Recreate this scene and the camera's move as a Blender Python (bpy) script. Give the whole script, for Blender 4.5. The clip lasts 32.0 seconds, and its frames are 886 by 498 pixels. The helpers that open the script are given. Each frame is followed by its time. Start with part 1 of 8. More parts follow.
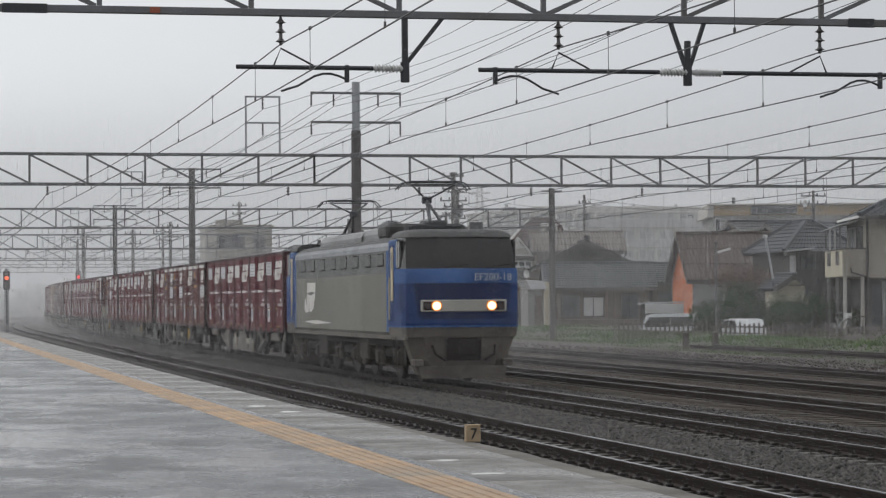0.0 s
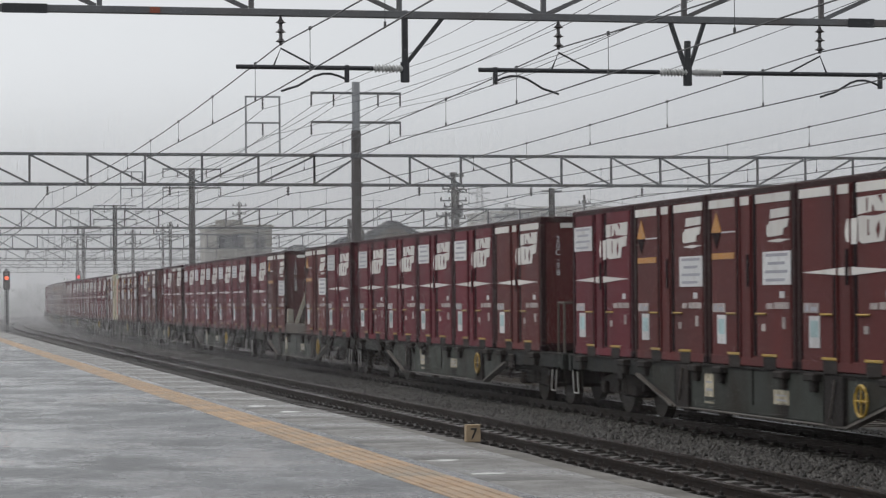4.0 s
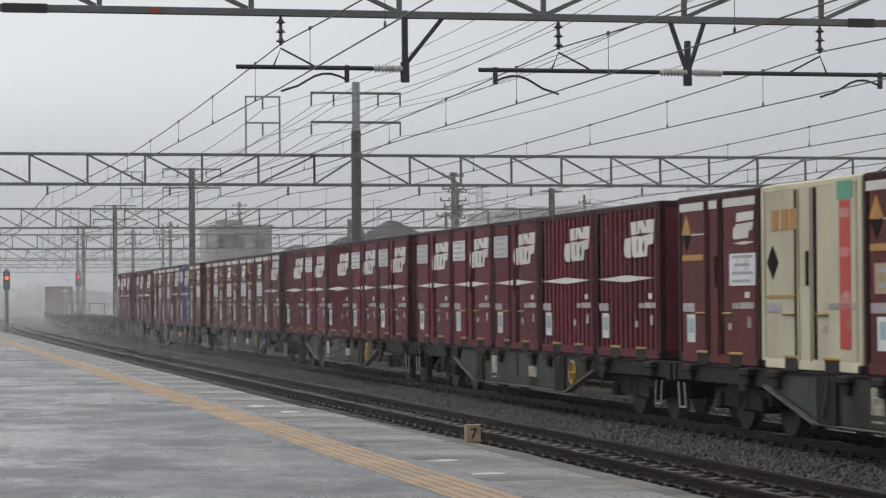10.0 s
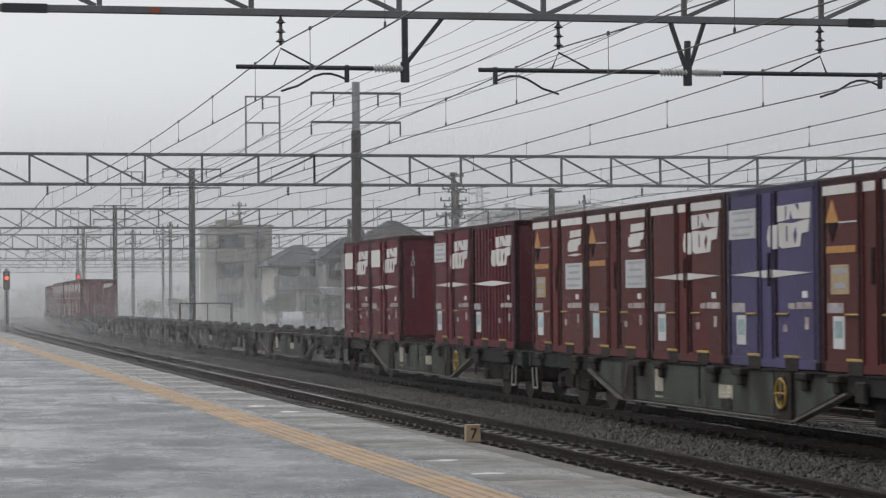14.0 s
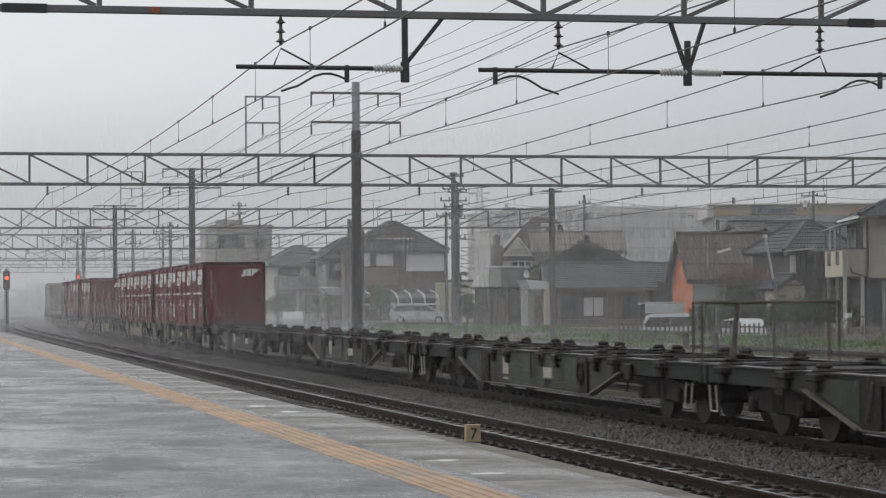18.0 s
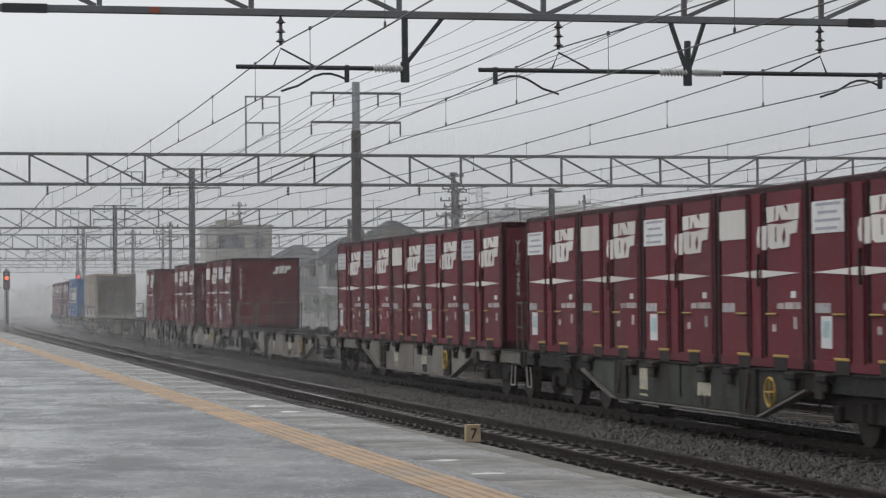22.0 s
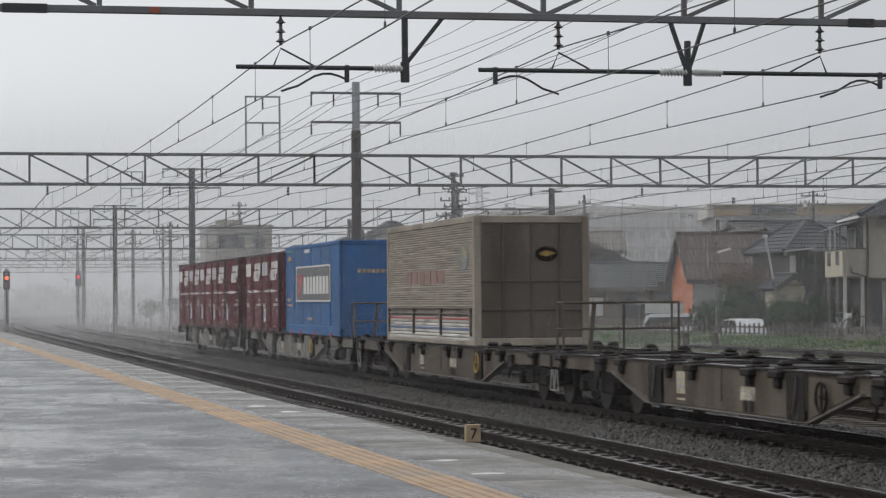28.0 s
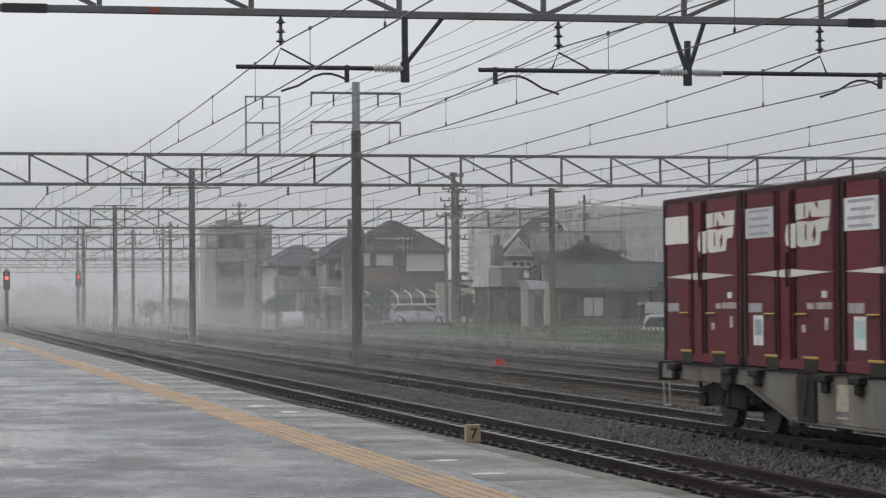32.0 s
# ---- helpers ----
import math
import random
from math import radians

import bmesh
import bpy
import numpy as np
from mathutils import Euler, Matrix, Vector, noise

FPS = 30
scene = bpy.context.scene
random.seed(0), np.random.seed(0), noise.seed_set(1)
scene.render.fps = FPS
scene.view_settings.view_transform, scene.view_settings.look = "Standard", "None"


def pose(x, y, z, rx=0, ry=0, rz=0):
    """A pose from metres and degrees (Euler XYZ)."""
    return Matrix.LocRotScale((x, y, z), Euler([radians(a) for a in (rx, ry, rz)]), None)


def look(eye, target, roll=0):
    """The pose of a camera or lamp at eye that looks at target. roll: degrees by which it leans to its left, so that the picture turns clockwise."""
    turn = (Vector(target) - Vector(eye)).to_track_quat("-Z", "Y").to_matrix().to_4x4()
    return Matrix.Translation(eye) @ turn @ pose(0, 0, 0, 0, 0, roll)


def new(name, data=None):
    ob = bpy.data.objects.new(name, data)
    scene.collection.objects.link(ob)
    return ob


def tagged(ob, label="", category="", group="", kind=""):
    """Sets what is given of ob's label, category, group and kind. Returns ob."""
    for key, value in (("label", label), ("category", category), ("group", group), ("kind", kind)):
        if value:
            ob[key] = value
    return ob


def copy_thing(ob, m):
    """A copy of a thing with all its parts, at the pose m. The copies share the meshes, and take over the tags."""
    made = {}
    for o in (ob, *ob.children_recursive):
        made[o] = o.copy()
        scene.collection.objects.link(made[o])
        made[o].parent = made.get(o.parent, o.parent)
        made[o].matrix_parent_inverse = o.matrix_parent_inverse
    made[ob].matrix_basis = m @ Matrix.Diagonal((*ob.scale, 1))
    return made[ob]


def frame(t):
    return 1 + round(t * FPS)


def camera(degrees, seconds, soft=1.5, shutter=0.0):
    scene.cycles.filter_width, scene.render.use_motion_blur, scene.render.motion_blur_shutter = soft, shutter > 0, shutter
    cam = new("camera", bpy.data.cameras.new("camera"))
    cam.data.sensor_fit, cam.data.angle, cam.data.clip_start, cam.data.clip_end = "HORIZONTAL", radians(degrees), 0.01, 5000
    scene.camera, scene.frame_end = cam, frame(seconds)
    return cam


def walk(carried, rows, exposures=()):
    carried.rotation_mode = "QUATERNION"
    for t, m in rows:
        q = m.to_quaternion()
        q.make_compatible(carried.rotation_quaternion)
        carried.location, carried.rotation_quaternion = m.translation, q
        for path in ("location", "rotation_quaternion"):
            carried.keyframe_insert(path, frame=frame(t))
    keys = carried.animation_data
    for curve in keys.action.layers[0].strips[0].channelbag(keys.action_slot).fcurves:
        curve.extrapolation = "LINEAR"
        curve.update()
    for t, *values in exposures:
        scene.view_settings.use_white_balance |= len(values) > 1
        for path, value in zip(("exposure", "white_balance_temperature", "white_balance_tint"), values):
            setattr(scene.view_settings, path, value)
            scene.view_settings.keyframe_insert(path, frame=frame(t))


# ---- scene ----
# z = 0 is the rail top, the running line lies along +y at x = 0
EYE = (-13.06, 0.0, 1.964)
AIM = (EYE[0] + 100 * math.sin(0.2172) * math.cos(0.0204), 100 * math.cos(0.2172) * math.cos(0.0204), EYE[2] + 100 * math.sin(0.0204))
cam = camera(20.084, 32.0, soft=1.25, shutter=0.15)
walk(cam, [(0, look(EYE, AIM, -0.41)), (32, look(EYE, AIM, -0.41))])

# ---- light: a rainy overcast sky ----
world = bpy.data.worlds.new("overcast_sky")
scene.world = world
world.use_nodes = True
wn, wl = world.node_tree.nodes, world.node_tree.links
sky = wn.new("ShaderNodeTexSky")
sky.sky_type, sky.sun_disc = "NISHITA", False
sky.sun_elevation, sky.sun_rotation = radians(48), radians(-35)
sky.air_density, sky.dust_density = 1.0, 6.0
grey = wn.new("ShaderNodeHueSaturation")
grey.inputs["Saturation"].default_value, grey.inputs["Value"].default_value = 0.12, 0.045
wl.new(sky.outputs[0], grey.inputs["Color"])
coord = wn.new("ShaderNodeTexCoord")
bright = wn.new("ShaderNodeVectorMath")
bright.operation = "DOT_PRODUCT"
bright.inputs[1].default_value = Vector((-0.30, 0.94, 0.10)).normalized()
wl.new(coord.outputs["Generated"], bright.inputs[0])
cloud = wn.new("ShaderNodeTexNoise")
cloud.inputs["Scale"].default_value, cloud.inputs["Detail"].default_value = 5.0, 3.0
wl.new(coord.outputs["Generated"], cloud.inputs["Vector"])
soft_cloud = wn.new("ShaderNodeMath")
soft_cloud.operation = "MULTIPLY_ADD"
soft_cloud.inputs[1].default_value, soft_cloud.inputs[2].default_value = 0.05, -0.025
wl.new(cloud.outputs["Fac"], soft_cloud.inputs[0])
total = wn.new("ShaderNodeMath")
wl.new(bright.outputs["Value"], total.inputs[0])
wl.new(soft_cloud.outputs[0], total.inputs[1])
ramp = wn.new("ShaderNodeValToRGB")
ramp.color_ramp.elements[0].position, ramp.color_ramp.elements[0].color = 0.0, (0.36, 0.372, 0.390, 1)
ramp.color_ramp.elements[1].position, ramp.color_ramp.elements[1].color = 1.0, (0.448, 0.463, 0.478, 1)
mid = ramp.color_ramp.elements.new(0.78)
mid.color = (0.302, 0.313, 0.330, 1)
over = ramp.color_ramp.elements.new(0.12)
over.color = (0.57, 0.586, 0.612, 1)
wl.new(total.outputs[0], ramp.inputs["Fac"])
both = wn.new("ShaderNodeMix")
both.data_type = "RGBA"
both.inputs["Factor"].default_value = 0.8
wl.new(grey.outputs[0], both.inputs[6])
wl.new(ramp.outputs[0], both.inputs[7])
wl.new(both.outputs[2], wn["Background"].inputs["Color"])
wn["Background"].inputs["Strength"].default_value = 2.1

sun = new("sun", bpy.data.lights.new("sun", "SUN"))
sun.data.energy, sun.data.angle, sun.data.color = 0.85, radians(30), (1.0, 0.98, 0.95)
sun.matrix_world = look((0, 0, 50), (26, -18, 0))


# ---- building blocks ----
class Geo:
    """Collects faces of one mesh."""

    def __init__(self):
        self.v, self.f = [], []

    def add(self, verts, faces):
        n = len(self.v)
        self.v += [tuple(p) for p in verts]
        self.f += [tuple(i + n for i in q) for q in faces]
        return self

    def box(self, x0, x1, y0, y1, z0, z1):
        v = [(x, y, z) for x in (x0, x1) for y in (y0, y1) for z in (z0, z1)]
        return self.add(v, [(0, 1, 3, 2), (4, 6, 7, 5), (0, 4, 5, 1), (2, 3, 7, 6), (0, 2, 6, 4), (1, 5, 7, 3)])

    def bev(self, x0, x1, y0, y1, z0, z1, b=0.02):
        c = Vector(((x0 + x1) / 2, (y0 + y1) / 2, (z0 + z1) / 2))
        h = Vector((abs(x1 - x0) / 2, abs(y1 - y0) / 2, abs(z1 - z0) / 2))
        b = min(b, h.x * 0.9, h.y * 0.9, h.z * 0.9)
        v, idx = [], {}
        for sx in (-1, 1):
            for sy in (-1, 1):
                for sz in (-1, 1):
                    for a in range(3):
                        p = Vector((sx * (h.x - b), sy * (h.y - b), sz * (h.z - b)))
                        p[a] += (sx, sy, sz)[a] * b
                        idx[sx, sy, sz, a] = len(v)
                        v.append(c + p)
        f = []
        sg = (-1, 1)
        for s in sg:
            f.append([idx[s, p, q, 0] for p, q in ((-1, -1), (1, -1), (1, 1), (-1, 1))][::s])
            f.append([idx[q, s, p, 1] for p, q in ((-1, -1), (1, -1), (1, 1), (-1, 1))][::s])
            f.append([idx[p, q, s, 2] for p, q in ((-1, -1), (1, -1), (1, 1), (-1, 1))][::s])
        for s in sg:
            for t in sg:
                f.append([idx[s, t, -1, 0], idx[s, t, 1, 0], idx[s, t, 1, 1], idx[s, t, -1, 1]])
                f.append([idx[s, -1, t, 0], idx[s, 1, t, 0], idx[s, 1, t, 2], idx[s, -1, t, 2]])
                f.append([idx[-1, s, t, 1], idx[1, s, t, 1], idx[1, s, t, 2], idx[-1, s, t, 2]])
                for r in sg:
                    f.append([idx[s, t, r, 0], idx[s, t, r, 1], idx[s, t, r, 2]])
        return self.add(v, f)

    def tube(self, p, q, r, n=8, r2=None):
        p, q = Vector(p), Vector(q)
        d = (q - p).normalized()
        a = d.orthogonal().normalized()
        b = d.cross(a)
        r2 = r if r2 is None else r2
        v = []
        for i in range(n):
            t = 2 * math.pi * i / n
            o = a * math.cos(t) + b * math.sin(t)
            v += [p + o * r, q + o * r2]
        f = [(2 * i, 2 * ((i + 1) % n), 2 * ((i + 1) % n) + 1, 2 * i + 1) for i in range(n)]
        f += [tuple(range(0, 2 * n, 2))[::-1], tuple(range(1, 2 * n, 2))]
        return self.add(v, f)

    def path(self, pts, r, n=6):
        """A bent round bar through the points, in one piece."""
        pts = [Vector(p) for p in pts]
        closed = (pts[0] - pts[-1]).length < 1e-6
        rings = []
        for k, p in enumerate(pts):
            before = pts[k - 1] if k else (pts[-2] if closed else p)
            after = pts[k + 1] if k < len(pts) - 1 else (pts[1] if closed else p)
            d = (after - before).normalized()
            up = Vector((0.13, 0.31, 0.94)) if abs(d.z) < 0.9 else Vector((0.9, 0.4, 0.1))
            a = d.cross(up).normalized()
            b = d.cross(a)
            rings.append([p + (a * math.cos(2 * math.pi * i / n) + b * math.sin(2 * math.pi * i / n)) * r for i in range(n)])
        return self.loft(rings, cap=not closed)

    def lathe(self, x, y, rows, n=12):
        """Turned about an upright axis; rows of height and radius."""
        return self.loft([[(x + r * math.cos(2 * math.pi * i / n), y + r * math.sin(2 * math.pi * i / n), z) for i in range(n)] for z, r in rows])

    def beam(self, p, q, w, h):
        """A straight bar of rectangular section."""
        p, q = Vector(p), Vector(q)
        d = (q - p).normalized()
        up = Vector((0, 0, 1)) if abs(d.z) < 0.95 else Vector((0, 1, 0))
        a = d.cross(up).normalized() * (w / 2)
        b = a.cross(d).normalized() * (h / 2)
        v = [e + s * a + t * b for e in (p, q) for s, t in ((-1, -1), (1, -1), (1, 1), (-1, 1))]
        return self.add(v, [(0, 1, 2, 3), (7, 6, 5, 4), (0, 4, 5, 1), (1, 5, 6, 2), (2, 6, 7, 3), (3, 7, 4, 0)])

    def prism(self, poly, axis, lo, hi):
        """A flat outline drawn out along an axis; poly holds the other two coordinates in order."""
        def at(p, w):
            return {"x": (w, *p), "y": (p[0], w, p[1]), "z": (*p, w)}[axis]
        n = len(poly)
        v = [at(p, lo) for p in poly] + [at(p, hi) for p in poly]
        f = [tuple(range(n))[::-1], tuple(range(n, 2 * n))] + [(i, (i + 1) % n, n + (i + 1) % n, n + i) for i in range(n)]
        return self.add(v, f)

    def loft(self, rings, cap=True):
        n = len(rings[0])
        v = [p for r in rings for p in r]
        f = [(k * n + i, k * n + (i + 1) % n, (k + 1) * n + (i + 1) % n, (k + 1) * n + i) for k in range(len(rings) - 1) for i in range(n)]
        if cap:
            f += [tuple(range(n))[::-1], tuple(range((len(rings) - 1) * n, len(rings) * n))]
        return self.add(v, f)

    def mesh(self, name, mat, smooth=False):
        me = bpy.data.meshes.new(name)
        me.from_pydata(self.v, [], self.f)
        bm = bmesh.new()
        bm.from_mesh(me)
        bmesh.ops.recalc_face_normals(bm, faces=bm.faces)
        bm.to_mesh(me)
        bm.free()
        if smooth:
            me.polygons.foreach_set("use_smooth", [True] * len(me.polygons))
            me.set_sharp_from_angle(angle=radians(40))
        me.materials.append(mat)
        return me


def part(name, geo, material, parent, label="", smooth=False, m=None):
    """One mesh object under a thing or a part."""
    ob = new(name, geo if isinstance(geo, bpy.types.Mesh) else geo.mesh(name, material, smooth))
    ob.parent = parent
    if m:
        ob.matrix_basis = m
    if label:
        tagged(ob, label)
    return ob


def thing(name, label, category, m=None, group="", kind="", geo=None, material=None, smooth=False):
    ob = new(name, geo.mesh(name, material, smooth) if geo else None)
    if m:
        ob.matrix_basis = m
    return tagged(ob, label, category, group, kind)


def writing(name, text, size, m, mat, parent, label="", line=1.0):
    """Raised lettering in the built-in font, turned into a mesh."""
    cu = bpy.data.curves.new(name, "FONT")
    cu.body, cu.size, cu.extrude, cu.align_x, cu.space_line = text, size, 0.003, "CENTER", line
    tmp = bpy.data.objects.new("lettering", cu)
    scene.collection.objects.link(tmp)
    me = bpy.data.meshes.new_from_object(tmp.evaluated_get(bpy.context.evaluated_depsgraph_get()))
    bpy.data.objects.remove(tmp)
    me.materials.clear()
    me.materials.append(mat)
    return part(name, me, mat, parent, label, m=m)


def paint(name, color, rough=0.5, metal=0.0, var=0.25, scale=3.0, fine=40.0, bump=0.15, dirt=None, dirt_amount=0.5, streak=1.0, spread=0.0, spec=0.5, dirt_scale=0.8):
    """A surface with variation at two scales, stains and fine relief."""
    m = bpy.data.materials.new(name)
    m.use_nodes = True
    nt = m.node_tree
    bs = nt.nodes["Principled BSDF"]
    co = nt.nodes.new("ShaderNodeTexCoord")
    mp = nt.nodes.new("ShaderNodeMapping")
    mp.inputs["Scale"].default_value = (1, 1, 1 / streak)
    info = nt.nodes.new("ShaderNodeObjectInfo")
    off = nt.nodes.new("ShaderNodeVectorMath")
    off.operation = "MULTIPLY_ADD"
    comb = nt.nodes.new("ShaderNodeCombineXYZ")
    for i in range(3):
        nt.links.new(info.outputs["Random"], comb.inputs[i])
    off.inputs[1].default_value = (37, 53, 71)
    nt.links.new(comb.outputs[0], off.inputs[0])
    nt.links.new(co.outputs["Object"], off.inputs[2])
    nt.links.new(off.outputs[0], mp.inputs["Vector"])

    def noise_at(sc, det):
        n = nt.nodes.new("ShaderNodeTexNoise")
        n.inputs["Scale"].default_value, n.inputs["Detail"].default_value = sc, det
        nt.links.new(mp.outputs[0], n.inputs["Vector"])
        return n
    big, small, spots = noise_at(scale, 3), noise_at(fine, 2), noise_at(dirt_scale, 5)
    mr = nt.nodes.new("ShaderNodeMapRange")
    mr.inputs["From Min"].default_value, mr.inputs["From Max"].default_value = 0.25, 0.75
    mr.inputs["To Min"].default_value, mr.inputs["To Max"].default_value = 1 - var, 1 + var
    nt.links.new(big.outputs["Fac"], mr.inputs["Value"])
    mr2 = nt.nodes.new("ShaderNodeMapRange")
    mr2.inputs["To Min"].default_value, mr2.inputs["To Max"].default_value = 1 - var * 0.5, 1 + var * 0.5
    nt.links.new(small.outputs["Fac"], mr2.inputs["Value"])
    mul = nt.nodes.new("ShaderNodeMath")
    mul.operation = "MULTIPLY"
    nt.links.new(mr.outputs[0], mul.inputs[0])
    nt.links.new(mr2.outputs[0], mul.inputs[1])
    last = mul
    if spread:
        mr3 = nt.nodes.new("ShaderNodeMapRange")
        mr3.inputs["To Min"].default_value, mr3.inputs["To Max"].default_value = 1 - spread, 1 + spread
        nt.links.new(info.outputs["Random"], mr3.inputs["Value"])
        last = nt.nodes.new("ShaderNodeMath")
        last.operation = "MULTIPLY"
        nt.links.new(mul.outputs[0], last.inputs[0])
        nt.links.new(mr3.outputs[0], last.inputs[1])
    vm = nt.nodes.new("ShaderNodeVectorMath")
    vm.operation = "SCALE"
    vm.inputs[0].default_value = color
    nt.links.new(last.outputs[0], vm.inputs["Scale"])
    out = vm.outputs[0]
    if dirt:
        dr = nt.nodes.new("ShaderNodeMapRange")
        dr.inputs["From Min"].default_value, dr.inputs["From Max"].default_value = 0.45, 0.7
        dr.inputs["To Max"].default_value = dirt_amount
        nt.links.new(spots.outputs["Fac"], dr.inputs["Value"])
        mx = nt.nodes.new("ShaderNodeMix")
        mx.data_type = "RGBA"
        mx.inputs[7].default_value = (*dirt, 1)
        nt.links.new(dr.outputs[0], mx.inputs["Factor"])
        nt.links.new(out, mx.inputs[6])
        out = mx.outputs[2]
    nt.links.new(out, bs.inputs["Base Color"])
    rr = nt.nodes.new("ShaderNodeMapRange")
    rr.inputs["To Min"].default_value, rr.inputs["To Max"].default_value = max(0.03, rough - 0.15), min(1, rough + 0.15)
    nt.links.new(big.outputs["Fac"], rr.inputs["Value"])
    nt.links.new(rr.outputs[0], bs.inputs["Roughness"])
    bs.inputs["Metallic"].default_value = metal
    bs.inputs["Specular IOR Level"].default_value = spec
    if bump:
        bp = nt.nodes.new("ShaderNodeBump")
        bp.inputs["Strength"].default_value, bp.inputs["Distance"].default_value = bump, 0.02
        nt.links.new(small.outputs["Fac"], bp.inputs["Height"])
        nt.links.new(bp.outputs[0], bs.inputs["Normal"])
    return m


def glow(name, color, strength):
    m = bpy.data.materials.new(name)
    m.use_nodes = True
    bs = m.node_tree.nodes["Principled BSDF"]
    bs.inputs["Base Color"].default_value = (*color, 1)
    bs.inputs["Emission Color"].default_value = (*color, 1)
    bs.inputs["Emission Strength"].default_value = strength
    return m


def glass(name, color, rough=0.05, spec=0.6):
    m = bpy.data.materials.new(name)
    m.use_nodes = True
    bs = m.node_tree.nodes["Principled BSDF"]
    bs.inputs["Base Color"].default_value = (*color, 1)
    bs.inputs["Roughness"].default_value = rough
    bs.inputs["Specular IOR Level"].default_value = spec
    return m


# ---- materials ----
M = {}
M["ballast"] = paint("wet_dark_ballast", (0.030, 0.025, 0.022), 0.55, var=0.45, scale=1.2, fine=16, bump=0.9, dirt=(0.02, 0.017, 0.015), dirt_scale=0.25, spec=0.15)
M["gravel"] = paint("wet_brown_gravel", (0.052, 0.042, 0.036), 0.6, var=0.35, scale=0.35, fine=12, bump=0.7, dirt=(0.032, 0.025, 0.02), dirt_scale=0.12, spec=0.15)
M["stone"] = paint("ballast_stone", (0.12, 0.115, 0.11), 0.5, var=0.3, scale=8, fine=60, bump=0.3, spread=0.5)
M["rail_side"] = paint("rusty_wet_rail", (0.024, 0.017, 0.014), 0.6, var=0.3, scale=4, bump=0.3, spec=0.15)
M["rail_top"] = paint("polished_rail_head", (0.45, 0.45, 0.46), 0.22, 1.0, var=0.1, scale=2, bump=0.0)
M["sleeper"] = paint("concrete_sleeper", (0.105, 0.097, 0.09), 0.6, var=0.3, scale=5, bump=0.3, dirt=(0.06, 0.05, 0.045), spread=0.25, spec=0.15)
M["clip"] = paint("rail_clip_iron", (0.045, 0.04, 0.037), 0.6, 0.4)
M["steel"] = paint("weathered_galvanised_steel", (0.17, 0.175, 0.18), 0.55, 0.5, var=0.25, scale=1.5, bump=0.1, dirt=(0.12, 0.08, 0.06), dirt_amount=0.4)
M["dark_steel"] = paint("dark_tarnished_steel", (0.05, 0.052, 0.056), 0.55, 0.3, var=0.25, scale=2, bump=0.1)
M["pole"] = paint("weathered_concrete_pole", (0.12, 0.11, 0.105), 0.7, var=0.25, scale=1.2, streak=4, dirt=(0.07, 0.06, 0.055))
M["pole_top"] = paint("galvanised_pole_top", (0.36, 0.37, 0.38), 0.5, 0.3, var=0.15, scale=2)
M["porcelain"] = paint("white_porcelain", (0.50, 0.50, 0.49), 0.25, var=0.15, scale=10, bump=0)
M["brown_porcelain"] = paint("grey_porcelain", (0.08, 0.075, 0.075), 0.3, var=0.15, scale=10, bump=0)
M["wire"] = paint("copper_wire", (0.09, 0.09, 0.092), 0.5, 0.5, var=0.1, bump=0)
M["grass"] = paint("wet_grass", (0.055, 0.10, 0.03), 0.7, var=0.5, scale=1.5, fine=30, bump=0.5, dirt=(0.10, 0.10, 0.04), dirt_scale=0.3, spread=0.3)
M["soil"] = paint("damp_soil", (0.10, 0.085, 0.07), 0.8, var=0.35, scale=0.4, fine=10, bump=0.5, spec=0.15)


# ---- plan: lines of the tracks ----
def bend(y):
    """How far the line has swung to the right at the distance y."""
    lead = 0.0 if y <= 90 else 1.5e-4 * (y - 90) ** 2 if y <= 110 else 0.06 + 0.006 * (y - 110)
    return lead + (3.4e-4 * (y - 170) ** 2 if y > 170 else 0.0)


def heading(y):
    return math.atan((bend(y + 1) - bend(y - 1)) / 2)


TRACKS = [-7.65, -3.88, 0.0, 3.95, 7.75, 11.75, 20.4]
GROUND = -0.30


def verge(y):
    """Where the grass bank along the yard begins."""
    return 20.0 + 2.0 * math.exp(-((y - 128) / 22) ** 2)


def ease(t):
    t = min(1.0, max(0.0, t))
    return t * t * (3 - 2 * t)


def ground_z(x, y):
    """The yard, a low grass bank, and a sunken lane behind its near stretch."""
    d = x - verge(y)
    lane = ease((d - 4.5) / 2.5) * (1 - ease((d - 9) / 2)) if y < 150 else 0.0
    return GROUND + 0.5 * ease(d / 5) - 0.75 * lane


def sheet(name, xs, ys, zf, mat, label, category):
    v = [(x, y, zf(x, y)) for y in ys for x in xs]
    n = len(xs)
    f = [(j * n + i, j * n + i + 1, (j + 1) * n + i + 1, (j + 1) * n + i) for j in range(len(ys) - 1) for i in range(n - 1)]
    return thing(name, label, category, kind="structure", geo=Geo().add(v, f), material=mat)


ground_mat = paint("gravel_and_weeds", (0.052, 0.043, 0.037), 0.6, var=0.35, scale=0.35, fine=9, bump=0.8, dirt=(0.032, 0.026, 0.022), dirt_scale=0.1, spec=0.15)
xs = [-1500, -400, -100, -30] + [-24 + 2 * i for i in range(46)] + [80, 120, 200, 400, 800, 2500]
ys = [-300, -100, -30] + [5 * i for i in range(61)] + [340, 400, 500, 700, 1200, 3500]
sheet("ground", xs, ys, ground_z, ground_mat, "brown wet gravel yard and damp soil reaching the horizon", "ground")

